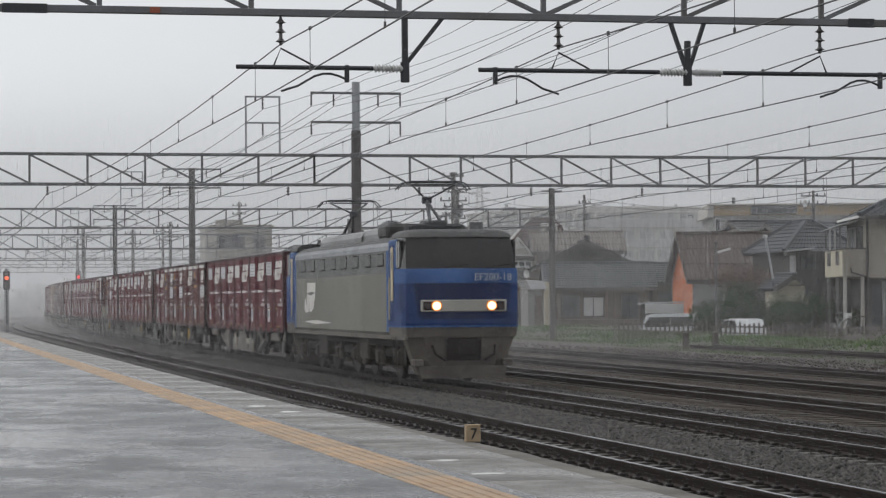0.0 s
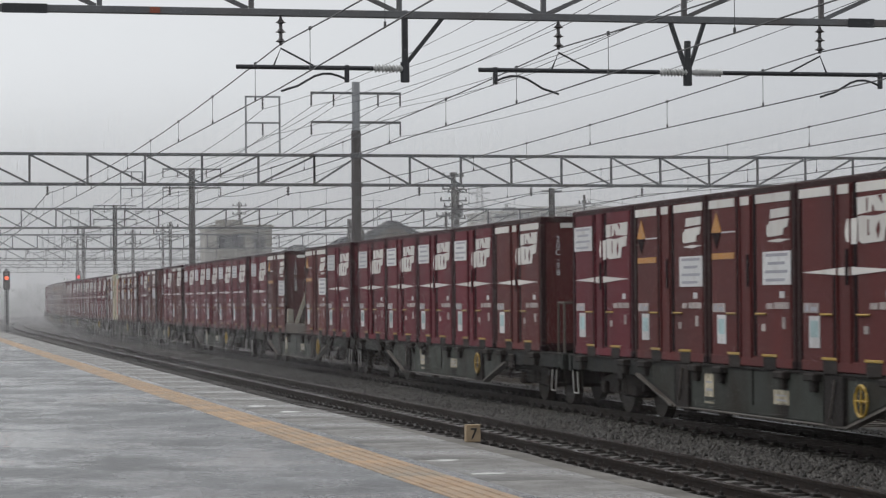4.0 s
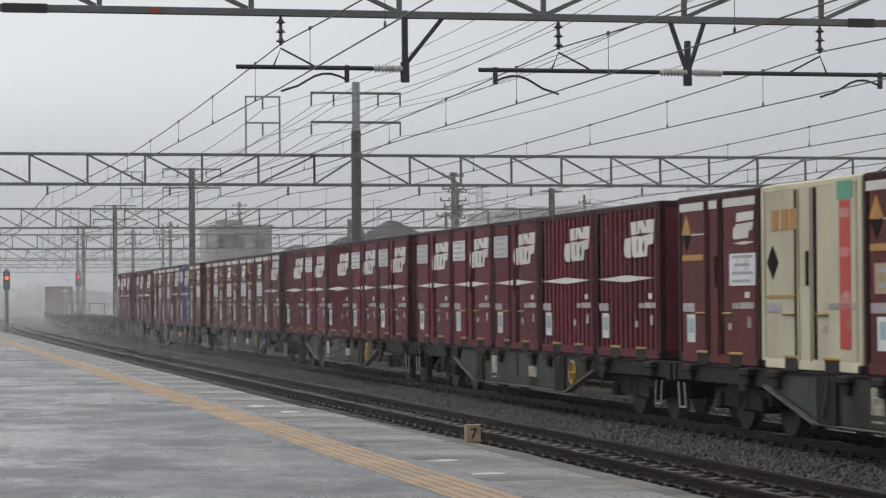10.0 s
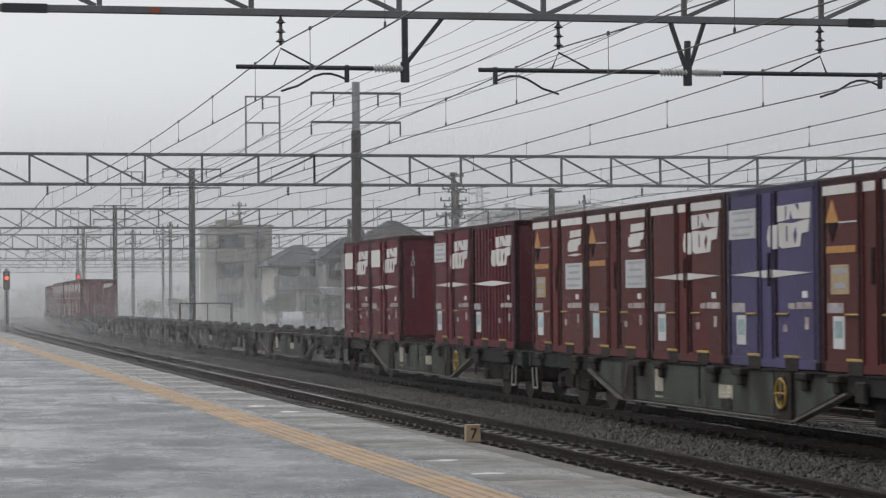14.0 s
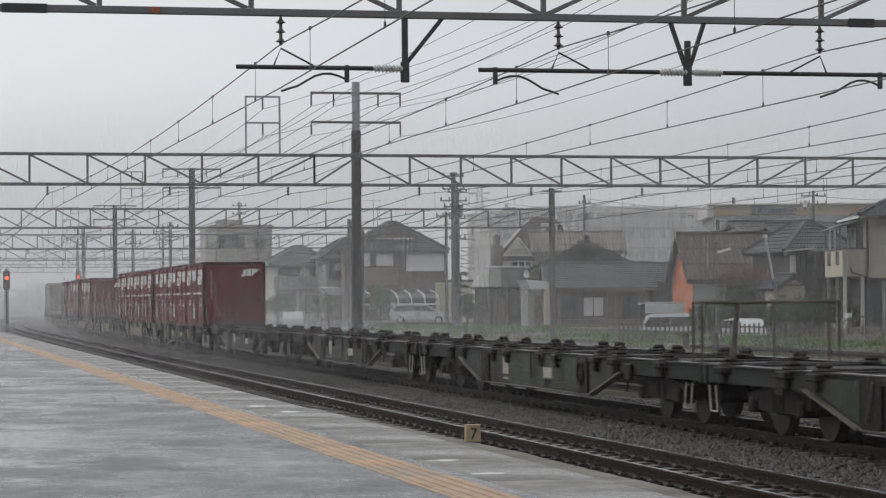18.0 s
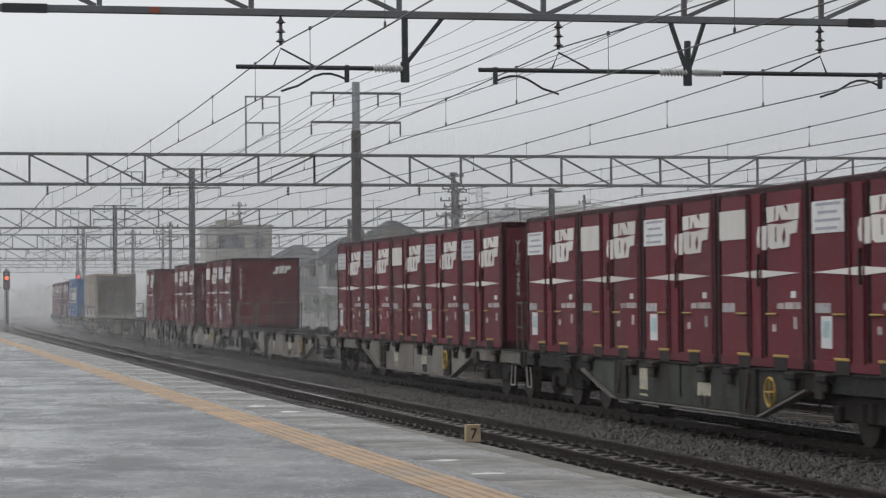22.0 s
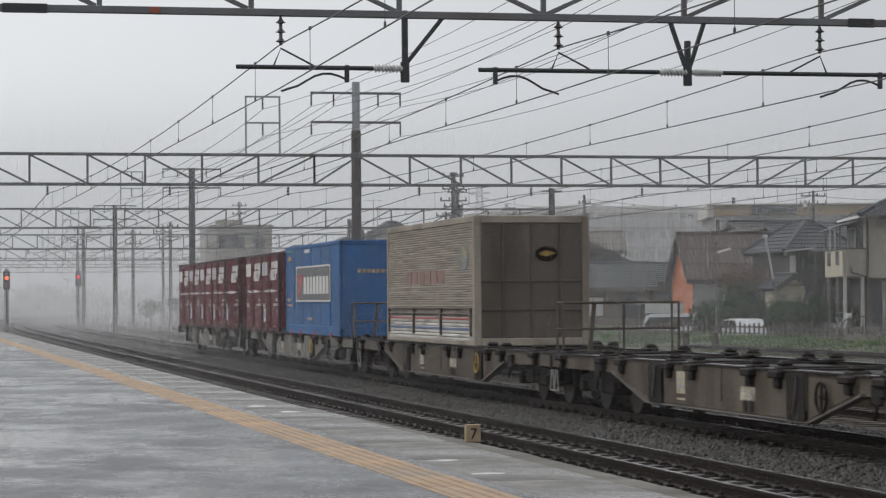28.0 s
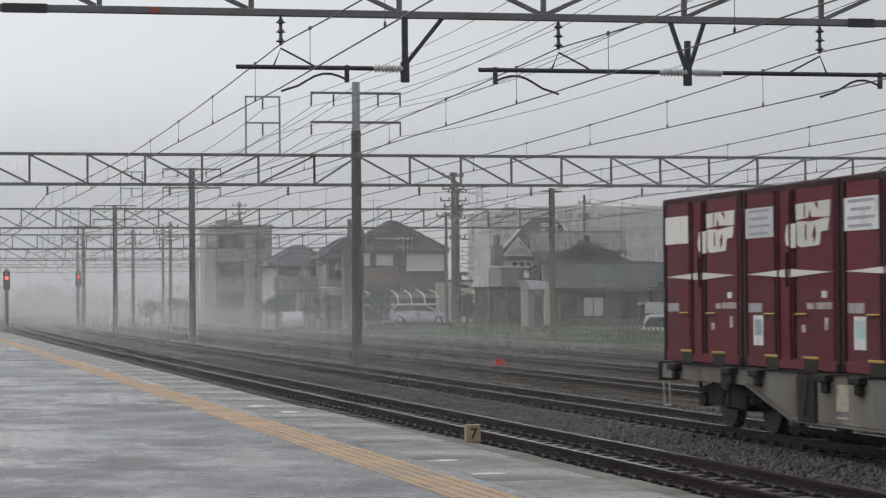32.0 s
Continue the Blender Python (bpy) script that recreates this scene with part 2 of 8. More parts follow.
# ballast beds
for k, c in enumerate(TRACKS):
    top = -0.235 if k == 1 else -0.19 if k < 3 else -0.24
    ys_b = [0] + [10 + 5 * i for i in range(58)] + [320, 350, 380, 420, 460, 500, 560, 620]
    prof = [(-2.0, top if k == 2 else GROUND - 0.02), (-1.55, top), (1.55, top), (2.0, top if k == 1 else GROUND - 0.02)]
    v = [(c + a + bend(y), y, z) for y in ys_b for a, z in prof]
    f = [(j * 4 + i, j * 4 + i + 1, j * 4 + 5 + i, j * 4 + 4 + i) for j in range(len(ys_b) - 1) for i in range(3)]
    thing("ballast_bed", "dark wet crushed-stone ballast under the rails" if k < 3 else "brown gravel bed of a yard siding", "ballast", kind="structure",
          geo=Geo().add(v, f), material=M["ballast"] if k < 3 else M["gravel"])

# rails
RAIL = [(-0.064, -0.153), (0.064, -0.153), (0.064, -0.138), (0.012, -0.120), (0.012, -0.045), (0.033, -0.038), (0.033, -0.004), (0.026, 0.0),
        (-0.026, 0.0), (-0.033, -0.004), (-0.033, -0.038), (-0.012, -0.045), (-0.012, -0.120), (-0.064, -0.138)]
tracks = []
for k, c in enumerate(TRACKS):
    tr = thing("railway_track", "narrow-gauge railway track with shiny wet rail heads on ballast" if k < 3 else "rusty yard siding half sunk in brown gravel", "railway track",
               group="parallel tracks", kind="structure")
    tracks.append(tr)
    ys_r = [0, 60, 101] if k == 6 else [0, 60, 100] + [105 + 5 * i for i in range(44)] + [340, 370, 400, 440, 480, 540, 620]
    for s in (-0.5335, 0.5335):
        part("rail", Geo().loft([[(c + s + bend(y) + a, y, z) for a, z in RAIL] for y in ys_r]), M["rail_side"], tr)
        w = 0.024
        g = Geo()
        g.add([(c + s + bend(y) + a, y, 0.003) for y in ys_r for a in (-w, w)], [(2 * j, 2 * j + 1, 2 * j + 3, 2 * j + 2) for j in range(len(ys_r) - 1)])
        part("running_surface", g, M["rail_top"], tr, "polished wet running surface")

# ---- platform ----
PZ = 0.92
EDGE = -9.10
M["asphalt"] = bpy.data.materials.new("wet_platform_surface")


def wet_surface(m, base, dark, patch, dry_rough, wet_rough, pits):
    """A worn hard surface: broad damp patches, puddle films that run in uneven pools, grit, and small dark pits."""
    m.use_nodes = True
    nt = m.node_tree
    bs = nt.nodes["Principled BSDF"]
    co = nt.nodes.new("ShaderNodeTexCoord")

    def noise_at(scale, detail, stretch=(1, 1, 1), rough=0.55):
        mp = nt.nodes.new("ShaderNodeMapping")
        mp.inputs["Scale"].default_value = stretch
        nt.links.new(co.outputs["Object"], mp.inputs["Vector"])
        n = nt.nodes.new("ShaderNodeTexNoise")
        n.inputs["Scale"].default_value, n.inputs["Detail"].default_value, n.inputs["Roughness"].default_value = scale, detail, rough
        nt.links.new(mp.outputs[0], n.inputs["Vector"])
        return n.outputs["Fac"]

    def ranged(value, a, b, c=0.0, d=1.0):
        r = nt.nodes.new("ShaderNodeMapRange")
        for k, w in zip(("From Min", "From Max", "To Min", "To Max"), (a, b, c, d)):
            r.inputs[k].default_value = w
        nt.links.new(value, r.inputs["Value"])
        return r.outputs[0]

    def times(a, b):
        k = nt.nodes.new("ShaderNodeMath")
        k.operation = "MULTIPLY"
        nt.links.new(a, k.inputs[0])
        nt.links.new(b, k.inputs[1])
        return k.outputs[0]
    broad, pool, grit = noise_at(patch, 4, (1, 0.55, 1)), noise_at(patch * 4.5, 6, (1, 0.6, 1), 0.62), noise_at(45, 3)
    wet = times(ranged(broad, 0.36, 0.60, 0.25, 1.0), ranged(pool, 0.40, 0.58))
    vo = nt.nodes.new("ShaderNodeTexVoronoi")
    vo.inputs["Scale"].default_value, vo.inputs["Randomness"].default_value = 9.0, 1.0
    nt.links.new(co.outputs["Object"], vo.inputs["Vector"])
    pit = times(ranged(vo.outputs["Distance"], 0.08, 0.22, 1.0, 0.0), ranged(noise_at(1.1, 3), 0.50, 0.60))
    mx = nt.nodes.new("ShaderNodeMix")
    mx.data_type = "RGBA"
    mx.inputs[6].default_value, mx.inputs[7].default_value = (*dark, 1), (*base, 1)
    nt.links.new(ranged(noise_at(patch * 2.2, 6), 0.32, 0.68), mx.inputs["Factor"])
    sc = nt.nodes.new("ShaderNodeVectorMath")
    sc.operation = "SCALE"
    nt.links.new(mx.outputs[2], sc.inputs[0])
    nt.links.new(times(ranged(grit, 0.2, 0.8, 0.6, 1.4), ranged(pit, 0.0, 1.0, 1.0, 1.0 - pits)), sc.inputs["Scale"])
    nt.links.new(sc.outputs[0], bs.inputs["Base Color"])
    nt.links.new(ranged(wet, 0.0, 1.0, dry_rough, wet_rough), bs.inputs["Roughness"])
    bp = nt.nodes.new("ShaderNodeBump")
    bp.inputs["Distance"].default_value = 0.03
    bs.inputs["Specular IOR Level"].default_value = 0.6
    nt.links.new(ranged(wet, 0.0, 1.0, 0.85, 0.05), bp.inputs["Strength"])
    nt.links.new(grit, bp.inputs["Height"])
    nt.links.new(bp.outputs[0], bs.inputs["Normal"])


wet_surface(M["asphalt"], (0.125, 0.128, 0.135), (0.036, 0.036, 0.038), 0.34, 0.38, 0.08, 0.85)
M["coping"] = bpy.data.materials.new("wet_concrete_coping")
wet_surface(M["coping"], (0.20, 0.187, 0.17), (0.07, 0.064, 0.057), 0.6, 0.5, 0.18, 0.7)
M["yellow"] = paint("worn_yellow_paving", (0.37, 0.245, 0.145), 0.55, var=0.3, scale=1.3, fine=30, bump=0.4, dirt=(0.26, 0.21, 0.155), dirt_amount=0.9, spread=0.10, dirt_scale=0.5)
M["concrete"] = paint("old_concrete", (0.30, 0.29, 0.275), 0.7, var=0.25, scale=1.0, bump=0.4, dirt=(0.16, 0.14, 0.12), streak=3)
M["rough_edge"] = paint("crumbling_mossy_concrete", (0.15, 0.14, 0.125), 0.7, var=0.4, scale=5, fine=30, bump=0.8, dirt=(0.06, 0.055, 0.045), dirt_amount=0.8, dirt_scale=1.2, spec=0.25)
M["white_mark"] = paint("worn_white_paint", (0.6, 0.6, 0.58), 0.5, var=0.3, scale=6, dirt=(0.25, 0.24, 0.23), dirt_amount=0.8, dirt_scale=8)

platform = thing("platform", "long concrete station platform, wet from rain", "platform", kind="structure")
NEAR, LIP = 24.0, 0.24
part("platform_surface", Geo().box(-24, EDGE - 0.62, -12, 230, PZ - 0.12, PZ), M["asphalt"], platform, "dark wet asphalt with shallow puddles")
part("platform_wall", Geo().box(-24, EDGE - 0.10, -12, 230, GROUND - 0.3, PZ - 0.125), M["concrete"], platform, "stained concrete platform wall")
slab = Geo().bev(EDGE - 0.615, EDGE, 0.006, 1.994, PZ - 0.12, PZ + 0.003, 0.006).mesh("coping_slab", M["coping"])
for i in range(15, 110):
    part("coping_slab", slab, None, platform, m=pose(0, -6 + 2 * i, 0))
# the near end of the edge is widened with a rough cast strip, crumbled along its rim
rg = random.Random(8)
wide = Geo().bev(EDGE - 0.615, EDGE + 0.05, 0.006, 1.994, PZ - 0.12, PZ + 0.003, 0.006).mesh("coping_slab", M["coping"])
for i in range(15):
    part("coping_slab", wide, None, platform, m=pose(0, -6 + 2 * i, 0))
rim = [(EDGE + 0.055, -6.0)]
for i in range(91):
    y = -6.0 + i * 0.325
    taper = min(1.0, max(0.0, (23.6 - y) / 6.5))
    rim.append((EDGE + 0.06 + (LIP - 0.05) * taper * (1 + rg.uniform(-0.10, 0.10)), y))
rim.append((EDGE + 0.055, 23.6))
part("cast_edge", Geo().prism(rim, "z", PZ - 0.16, PZ - 0.004), M["rough_edge"], platform, "rough crumbling concrete edge strip")
g = Geo().bev(-0.173, 0.173, -0.148, 0.148, -0.01, 0.006, 0.003)
for i in range(4):
    g.bev(-0.12 + i * 0.08 - 0.020, -0.12 + i * 0.08 + 0.020, -0.146, 0.146, 0.004, 0.012, 0.003)
tile = g.mesh("tactile_tile", M["yellow"])
for i in range(280):
    part("tactile_tile", tile, None, platform, m=pose(-10.005, 8 + 0.3 * i, PZ))
part("tactile_strip", Geo().box(-10.178, -9.832, 92, 228, PZ - 0.005, PZ + 0.008), M["yellow"], platform, "yellow warning strip")
for x, y, w, l in ((-9.56, 15.88, 0.24, 0.16), (-9.58, 14.57, 0.24, 0.15), (-9.40, 23.28, 0.22, 0.3), (-9.52, 24.66, 0.18, 0.3)):
    mk = [(x + w / 2 * math.cos(k * math.pi / 6) * rg.uniform(0.75, 1.05), y + l / 2 * math.sin(k * math.pi / 6) * rg.uniform(0.7, 1.1)) for k in range(12)]
    part("door_mark", Geo().prism(mk, "z", PZ, PZ + 0.006), M["white_mark"], platform, "worn white painted mark")

M["sign_cream"] = paint("weathered_cream_board", (0.40, 0.30, 0.19), 0.6, var=0.25, scale=12, dirt=(0.20, 0.14, 0.09), dirt_scale=8)
M["black"] = paint("black_paint", (0.02, 0.02, 0.02), 0.5, var=0.1)
sign = thing("stop_marker", "small cream wooden block with a black number seven", "sign", pose(-8.875, 18.0, PZ, 0, 0, 3))
part("block", Geo().bev(-0.055, 0.055, -0.03, 0.03, -0.005, 0.118, 0.006), M["sign_cream"], sign)
part("top_board", Geo().bev(-0.058, 0.058, -0.036, 0.036, 0.118, 0.124, 0.003), M["sign_cream"], sign)
writing("numeral", "7", 0.115, pose(0, -0.034, 0.020, 90, 0, 0), M["black"], sign, "black painted numeral")

# ---- gantries over the tracks ----
ZB, ZT = 5.80, 6.78


def truss(parent, x0, x1, y, flip_at, far=False, step=1.88, zb=ZB, zt=ZT):
    """A lattice beam: chords, uprights and diagonals that lean one way, then the other."""
    mat = M["steel"]
    for yy in ((y,) if far else (y - 0.16, y + 0.16)):
        for z in (zb, zt):
            part("chord", Geo().bev(x0, x1, yy - 0.05, yy + 0.05, z - 0.05, z + 0.05, 0.008), mat, parent)
        n = max(1, round((x1 - x0) / step))
        w = (x1 - x0) / n
        for i in range(n + 1):
            x = x0 + i * w
            part("upright", Geo().box(x - 0.035, x + 0.035, yy - 0.03, yy + 0.03, zb + 0.05, zt - 0.05), mat, parent)
            if i < n:
                lean = sum(x + w / 2 > a for a in flip_at) % 2 == 0
                a, b = ((zt - 0.05, zb + 0.05) if lean else (zb + 0.05, zt - 0.05))
                part("diagonal", Geo().beam((x + 0.05, yy, a), (x + w - 0.05, yy, b), 0.045, 0.06), mat, parent)
    if not far:
        for i in range(n + 1):
            x = x0 + i * w
            part("cross_tie", Geo().box(x - 0.025, x + 0.025, y - 0.13, y + 0.13, zb - 0.03, zb + 0.03), mat, parent)


def mast(parent, x, y, z0, z1, r=0.17, light_from=None, zb=ZB):
    lo = Geo().tube((x, y, z0), (x, y, light_from or z1), r, 16, r * 0.95)
    part("mast", lo, M["pole"], parent, smooth=True)
    if light_from:
        part("mast_top", Geo().tube((x, y, light_from), (x, y, z1), r * 0.8, 14, r * 0.78), M["pole_top"], parent, "pale galvanised top section", smooth=True)
    for z in (zb, zb + 0.98):
        part("clamp", Geo().tube((x, y, z - 0.08), (x, y, z + 0.08), r + 0.03, 14), M["steel"], parent)


def insulator_string(parent, p, n=3, drop=0.12, r=0.075):
    x, y, z = p
    rows = [(z, 0.02)]
    for i in range(n):
        zz = z - drop * (i + 0.5)
        rows += [(zz + 0.035, 0.025), (zz + 0.01, r * 0.6), (zz - 0.012, r), (zz - 0.022, r * 0.55), (zz - 0.03, 0.025)]
    rows.append((z - drop * n, 0.02))
    part("insulator", Geo().lathe(x, y, rows, 10), M["brown_porcelain"], parent, "dark porcelain insulator string", smooth=True)


CONTACT, CARRY = 4.90, 5.50
Z0 = 5.93


def arm_set(parent, xw, y, side, pull):
    """The pull-off arm under a gantry that steadies one contact wire. side: where its post stands, -1 or 1."""
    post = xw + side * (1.75 if pull > 0 else 1.94)
    end = 0.62 if pull > 0 else 1.16
    zb = 5.18
    insulator_string(parent, (xw, y, Z0 - 0.06), 3, 0.13)
    part("hook", Geo().tube((xw, y, Z0), (xw, y, CARRY), 0.012, 6), M["dark_steel"], parent)
    part("arm", Geo().tube((xw - side * end, y, zb), (post - side * 0.46, y, zb), 0.032, 8), M["dark_steel"], parent)
    rows = []
    for i in range(8):
        x = post - side * (0.44 - 0.05 * i)
        rows += [(x, 0.03), (x + side * 0.012, 0.062), (x + side * 0.03, 0.045)]
    rows = [(post - side * 0.48, 0.028)] + rows + [(post, 0.028)]
    g = Geo().loft([[(x, y + r * math.cos(2 * math.pi * k / 10), zb + r * math.sin(2 * math.pi * k / 10)) for k in range(10)] for x, r in rows])
    part("arm_insulator", g, M["porcelain"], parent, "white ribbed porcelain insulator", smooth=True)
    part("bridle", Geo().path([(xw - side * 0.1, y, zb + 0.02), (xw, y, CARRY - 0.06), (xw + side * 0.45, y, zb + 0.03)], 0.014), M["dark_steel"], parent)
    xp = xw + side * pull * 0.92
    part("drop_bracket", Geo().bev(xp - 0.03, xp + 0.03, y - 0.03, y + 0.03, zb - 0.2, zb + 0.04, 0.006), M["dark_steel"], parent)
    pts = [(xw + side * pull * 0.92 * (1 - t), y, zb - 0.16 + 0.10 * math.sin(math.pi * min(1, t * 1.4)) - 0.17 * t * t) for t in [i / 8 for i in range(9)]]
    part("steady_arm", Geo().path(pts, 0.016), M["dark_steel"], parent)


def post_down(parent, x, y, legs):
    part("post", Geo().bev(x - 0.04, x + 0.04, y - 0.04, y + 0.04, 4.99, Z0 + (0.06 if legs == 1 else -0.3), 0.008), M["dark_steel"], parent)
    part("gusset", Geo().bev(x - 0.06, x + 0.06, y - 0.03, y + 0.03, 4.99, 5.28, 0.01), M["dark_steel"], parent)
    for s in ((1,) if legs == 1 else (-1, 1)):
        part("brace", Geo().beam((x + s * 0.04, y, 5.28), (x + s * (0.58 if legs == 1 else 0.27), y, Z0 + 0.02), 0.055, 0.055), M["dark_steel"], parent)


GANTRIES = [34.0, 81.6, 129.5, 179.0, 228.0, 274.0, 318.0]
WIRES = [-7.82, -3.87, 0.03, 4.45, 8.3, 12.2]
STAGGER = [0.0, -0.30, 0.0, -0.25, 0.05, -0.2, 0.1, -0.1, 0.0]
for i, y in enumerate(GANTRIES):
    b = bend(y)
    far = True
    ga = thing("gantry", "grey steel lattice gantry carrying overhead wires across the tracks", "gantry", group="overhead line gantries")
    right = {0: 24.9, 1: 26.5, 2: 21.5, 3: 19.0}.get(i, 16.3)
    if i == 0:
        truss(ga, -18.58, 24.9, y, (-4.1,), far, 2.06, Z0, Z0 + 0.98)
    elif i == 1:
        truss(ga, -18.0, 0.61, y, (-3.1,), far, 1.865)
        truss(ga, 0.61, 2.09, y, (0.0,), far, 1.46)
        truss(ga, 2.09, 26.5, y, (14.2,), far, 1.745)
    else:
        truss(ga, -19.0 + b, right + b if i > 2 else right, y, (2.0 + b,), far, 1.75)
    px = 2.02 + b
    mast(ga, px, y, GROUND, {0: 9.3, 1: 9.22}.get(i, 8.9), light_from=7.6 if i == 1 else None, zb=ZB if i else Z0)
    mast(ga, right if i < 3 else right + b, y, ground_z(right, y), 7.9)
    mast(ga, -19.0 + b, y, PZ, 7.6)
    if i == 2 or i == 1:
        part("mast_cap", Geo().bev(right - 0.55, right + 0.55, y - 0.05, y + 0.05, 7.70, 7.79, 0.01), M["steel"], ga)
    if i:
        for z, half in ((8.85, 1.52), (7.88, 1.52)):
            part("cross_arm", Geo().bev(px - half, px + half, y - 0.04, y + 0.04, z - 0.04, z + 0.04, 0.006), M["steel"], ga)
            for dx in (-1.5, -0.75, 0.75, 1.5) if z > 8 else (-1.5, 1.5):
                insulator_string(ga, (px + dx, y, z - 0.04), 3, 0.13, 0.05)
        fx = px - 3.12
        for a in (fx - 0.56, fx + 0.56):
            part("frame_post", Geo().bev(a - 0.03, a + 0.03, y - 0.03, y + 0.03, ZT + 0.05, 8.70, 0.006), M["pole_top"], ga)
        for z in (8.70, 7.84):
            part("frame_bar", Geo().bev(fx - 0.59, fx + 0.59, y - 0.03, y + 0.03, z - 0.03, z + 0.03, 0.006), M["pole_top"], ga)
            insulator_string(ga, (fx, y, z - 0.03), 3, 0.13, 0.05)
    if i < 5:
        for k, xw in enumerate(WIRES):
            if xw > right - 1 or (i > 1 and k > 2) or i > 3:
                continue
            if i:
                insulator_string(ga, (xw + b + STAGGER[i], y, ZB - 0.06), 3, 0.10)
                continue
            arm_set(ga, xw + b, y, (1, 1, -1, -1, 1, -1)[k], (1, -1, -1, 1, -1, 1)[k])
        if i < 1:
            post_down(ga, -6.08 + b, y, 1)
            post_down(ga, -1.97 + b, y, 2)
M["rust_tag"] = paint("rust_red_plate", (0.30, 0.09, 0.05), 0.7)
first = next(o for o in bpy.data.objects if o.name == "gantry")
part("splice_plate", Geo().bev(-9.62, -9.48, 33.94, 33.948, 5.89, 5.97, 0.002), M["rust_tag"], first, "rust-red plate")
part("bolt_plate", Geo().bev(-11.6, -11.0, 33.93, 33.948, 5.86, 5.99, 0.004), M["dark_steel"], first, "dark bolted joint plate")
part("bolt_plate", Geo().bev(0.45, 0.85, 33.93, 33.948, 5.86, 5.99, 0.004), M["dark_steel"], first, "dark bolted joint plate")

# ---- overhead wires: spans hang between the gantries ----
SPANS = [-12.0] + GANTRIES


def span_points(x0, x1, z0, sag, a, b, n=10):
    pts = []
    for i in range(n + 1):
        t = i / n
        y = a + (b - a) * t
        pts.append((x0 + (x1 - x0) * t + bend(y), y, z0 - 4 * sag * t * (1 - t)))
    return pts


for xw in WIRES:
    line = thing("overhead_line", "thin contact wire hung by droppers from a sagging carrier wire", "overhead wire", group="overhead lines", kind="structure")
    for k, (a, b) in enumerate(zip(SPANS, SPANS[1:])):
        xa, xb = xw + (STAGGER[k - 1] if k else -0.3), xw + STAGGER[k]
        thick = 0.010 if b < 100 else 0.013
        part("carrier_wire", Geo().path(span_points(xa, xb, CARRY, 0.30, a, b), thick, 5), M["wire"], line)
        part("contact_wire", Geo().path(span_points(xa, xb, CONTACT, 0.0, a, b, 4), thick, 5), M["wire"], line)
        if b < 182:
            n = round((b - a) / 5)
            for i in range(n):
                t = (i + 0.5) / n
                y = a + (b - a) * t
                z = CARRY - 4 * 0.30 * t * (1 - t)
                x = xa + (xb - xa) * t + bend(y)
                part("dropper", Geo().tube((x, y, CONTACT), (x, y, z), 0.005, 4).bev(x - 0.012, x + 0.012, y - 0.02, y + 0.02, CONTACT - 0.01, CONTACT + 0.06, 0.004).bev(x - 0.016, x + 0.016, y - 0.03, y + 0.03, z - 0.02, z + 0.03, 0.006), M["wire"], line)
feeders = [(2.02 + dx, 8.40, 0.5) for dx in (-1.5, -0.75, 0.75, 1.5)] + [(2.02 + dx, 7.42, 0.5) for dx in (-1.5, 1.5)] + [(-1.07, 8.3, 0.5), (-1.07, 7.4, 0.5), (2.3, 9.3, 0.5)]
for x, z, sag in feeders:
    wire = thing("feeder_wire", "thin dark feeder wire sagging between line masts", "wire", group="feeder wires", kind="structure")
    for a, b in zip(SPANS, SPANS[1:]):
        part("wire_span", Geo().path(span_points(x, x, z, sag, a, b), 0.008 if b < 100 else 0.012, 4), M["wire"], wire)


# ---- the freight train ----
def cpaint(name, color, **kw):
    d = dict(rough=0.6, spec=0.12, var=0.22, scale=0.9, fine=30, bump=0.08, dirt=(color[0] * 0.45 + 0.02, color[1] * 0.5 + 0.02, color[2] * 0.5 + 0.018), dirt_amount=0.6, streak=3, spread=0.14)
    d.update(kw)
    return paint(name, color, **d)


M["maroon"] = cpaint("weathered_maroon_paint", (0.136, 0.024, 0.034))
M["russet"] = cpaint("weathered_russet_paint", (0.120, 0.031, 0.030))
M["violet"] = cpaint("weathered_violet_blue_paint", (0.09, 0.075, 0.16))
# darker tones for the edge frames and roofs of the boxes
M["dark_maroon"] = cpaint("dark_maroon_edge", (0.038, 0.009, 0.012))
M["dark_russet"] = cpaint("dark_russet_edge", (0.034, 0.010, 0.010))
M["dark_violet"] = cpaint("dark_violet_edge", (0.04, 0.032, 0.06))
M["cream"] = cpaint("weathered_cream_paint", (0.68, 0.63, 0.46), dirt=(0.3, 0.25, 0.16))
M["box_blue"] = cpaint("bright_blue_paint", (0.04, 0.135, 0.32), spread=0)
M["tan"] = cpaint("grimy_tan_paint", (0.37, 0.325, 0.265), dirt=(0.13, 0.105, 0.085), dirt_amount=0.7)
M["drop_side"] = cpaint("grimy_pale_boards", (0.62, 0.60, 0.56), dirt=(0.22, 0.18, 0.15), dirt_amount=0.7)
M["faded_red"] = paint("faded_red_letters", (0.27, 0.15, 0.125), 0.6, var=0.2, scale=2, bump=0)
M["faded_blue"] = paint("faded_blue_grey_mark", (0.20, 0.215, 0.20), 0.6, var=0.2, scale=3, bump=0)
M["stripe_blue"] = paint("faded_blue_stripe", (0.12, 0.17, 0.30), 0.6, var=0.2, bump=0)
M["tan_dark"] = cpaint("grimy_brown_grey_paint", (0.125, 0.106, 0.09), dirt=(0.06, 0.05, 0.04), dirt_amount=0.7)
M["rust_web"] = paint("rusty_brown_web", (0.055, 0.038, 0.03), 0.7, var=0.3, scale=3, bump=0.1)
M["cyan"] = cpaint("pale_cyan_paint", (0.30, 0.58, 0.62), spread=0)
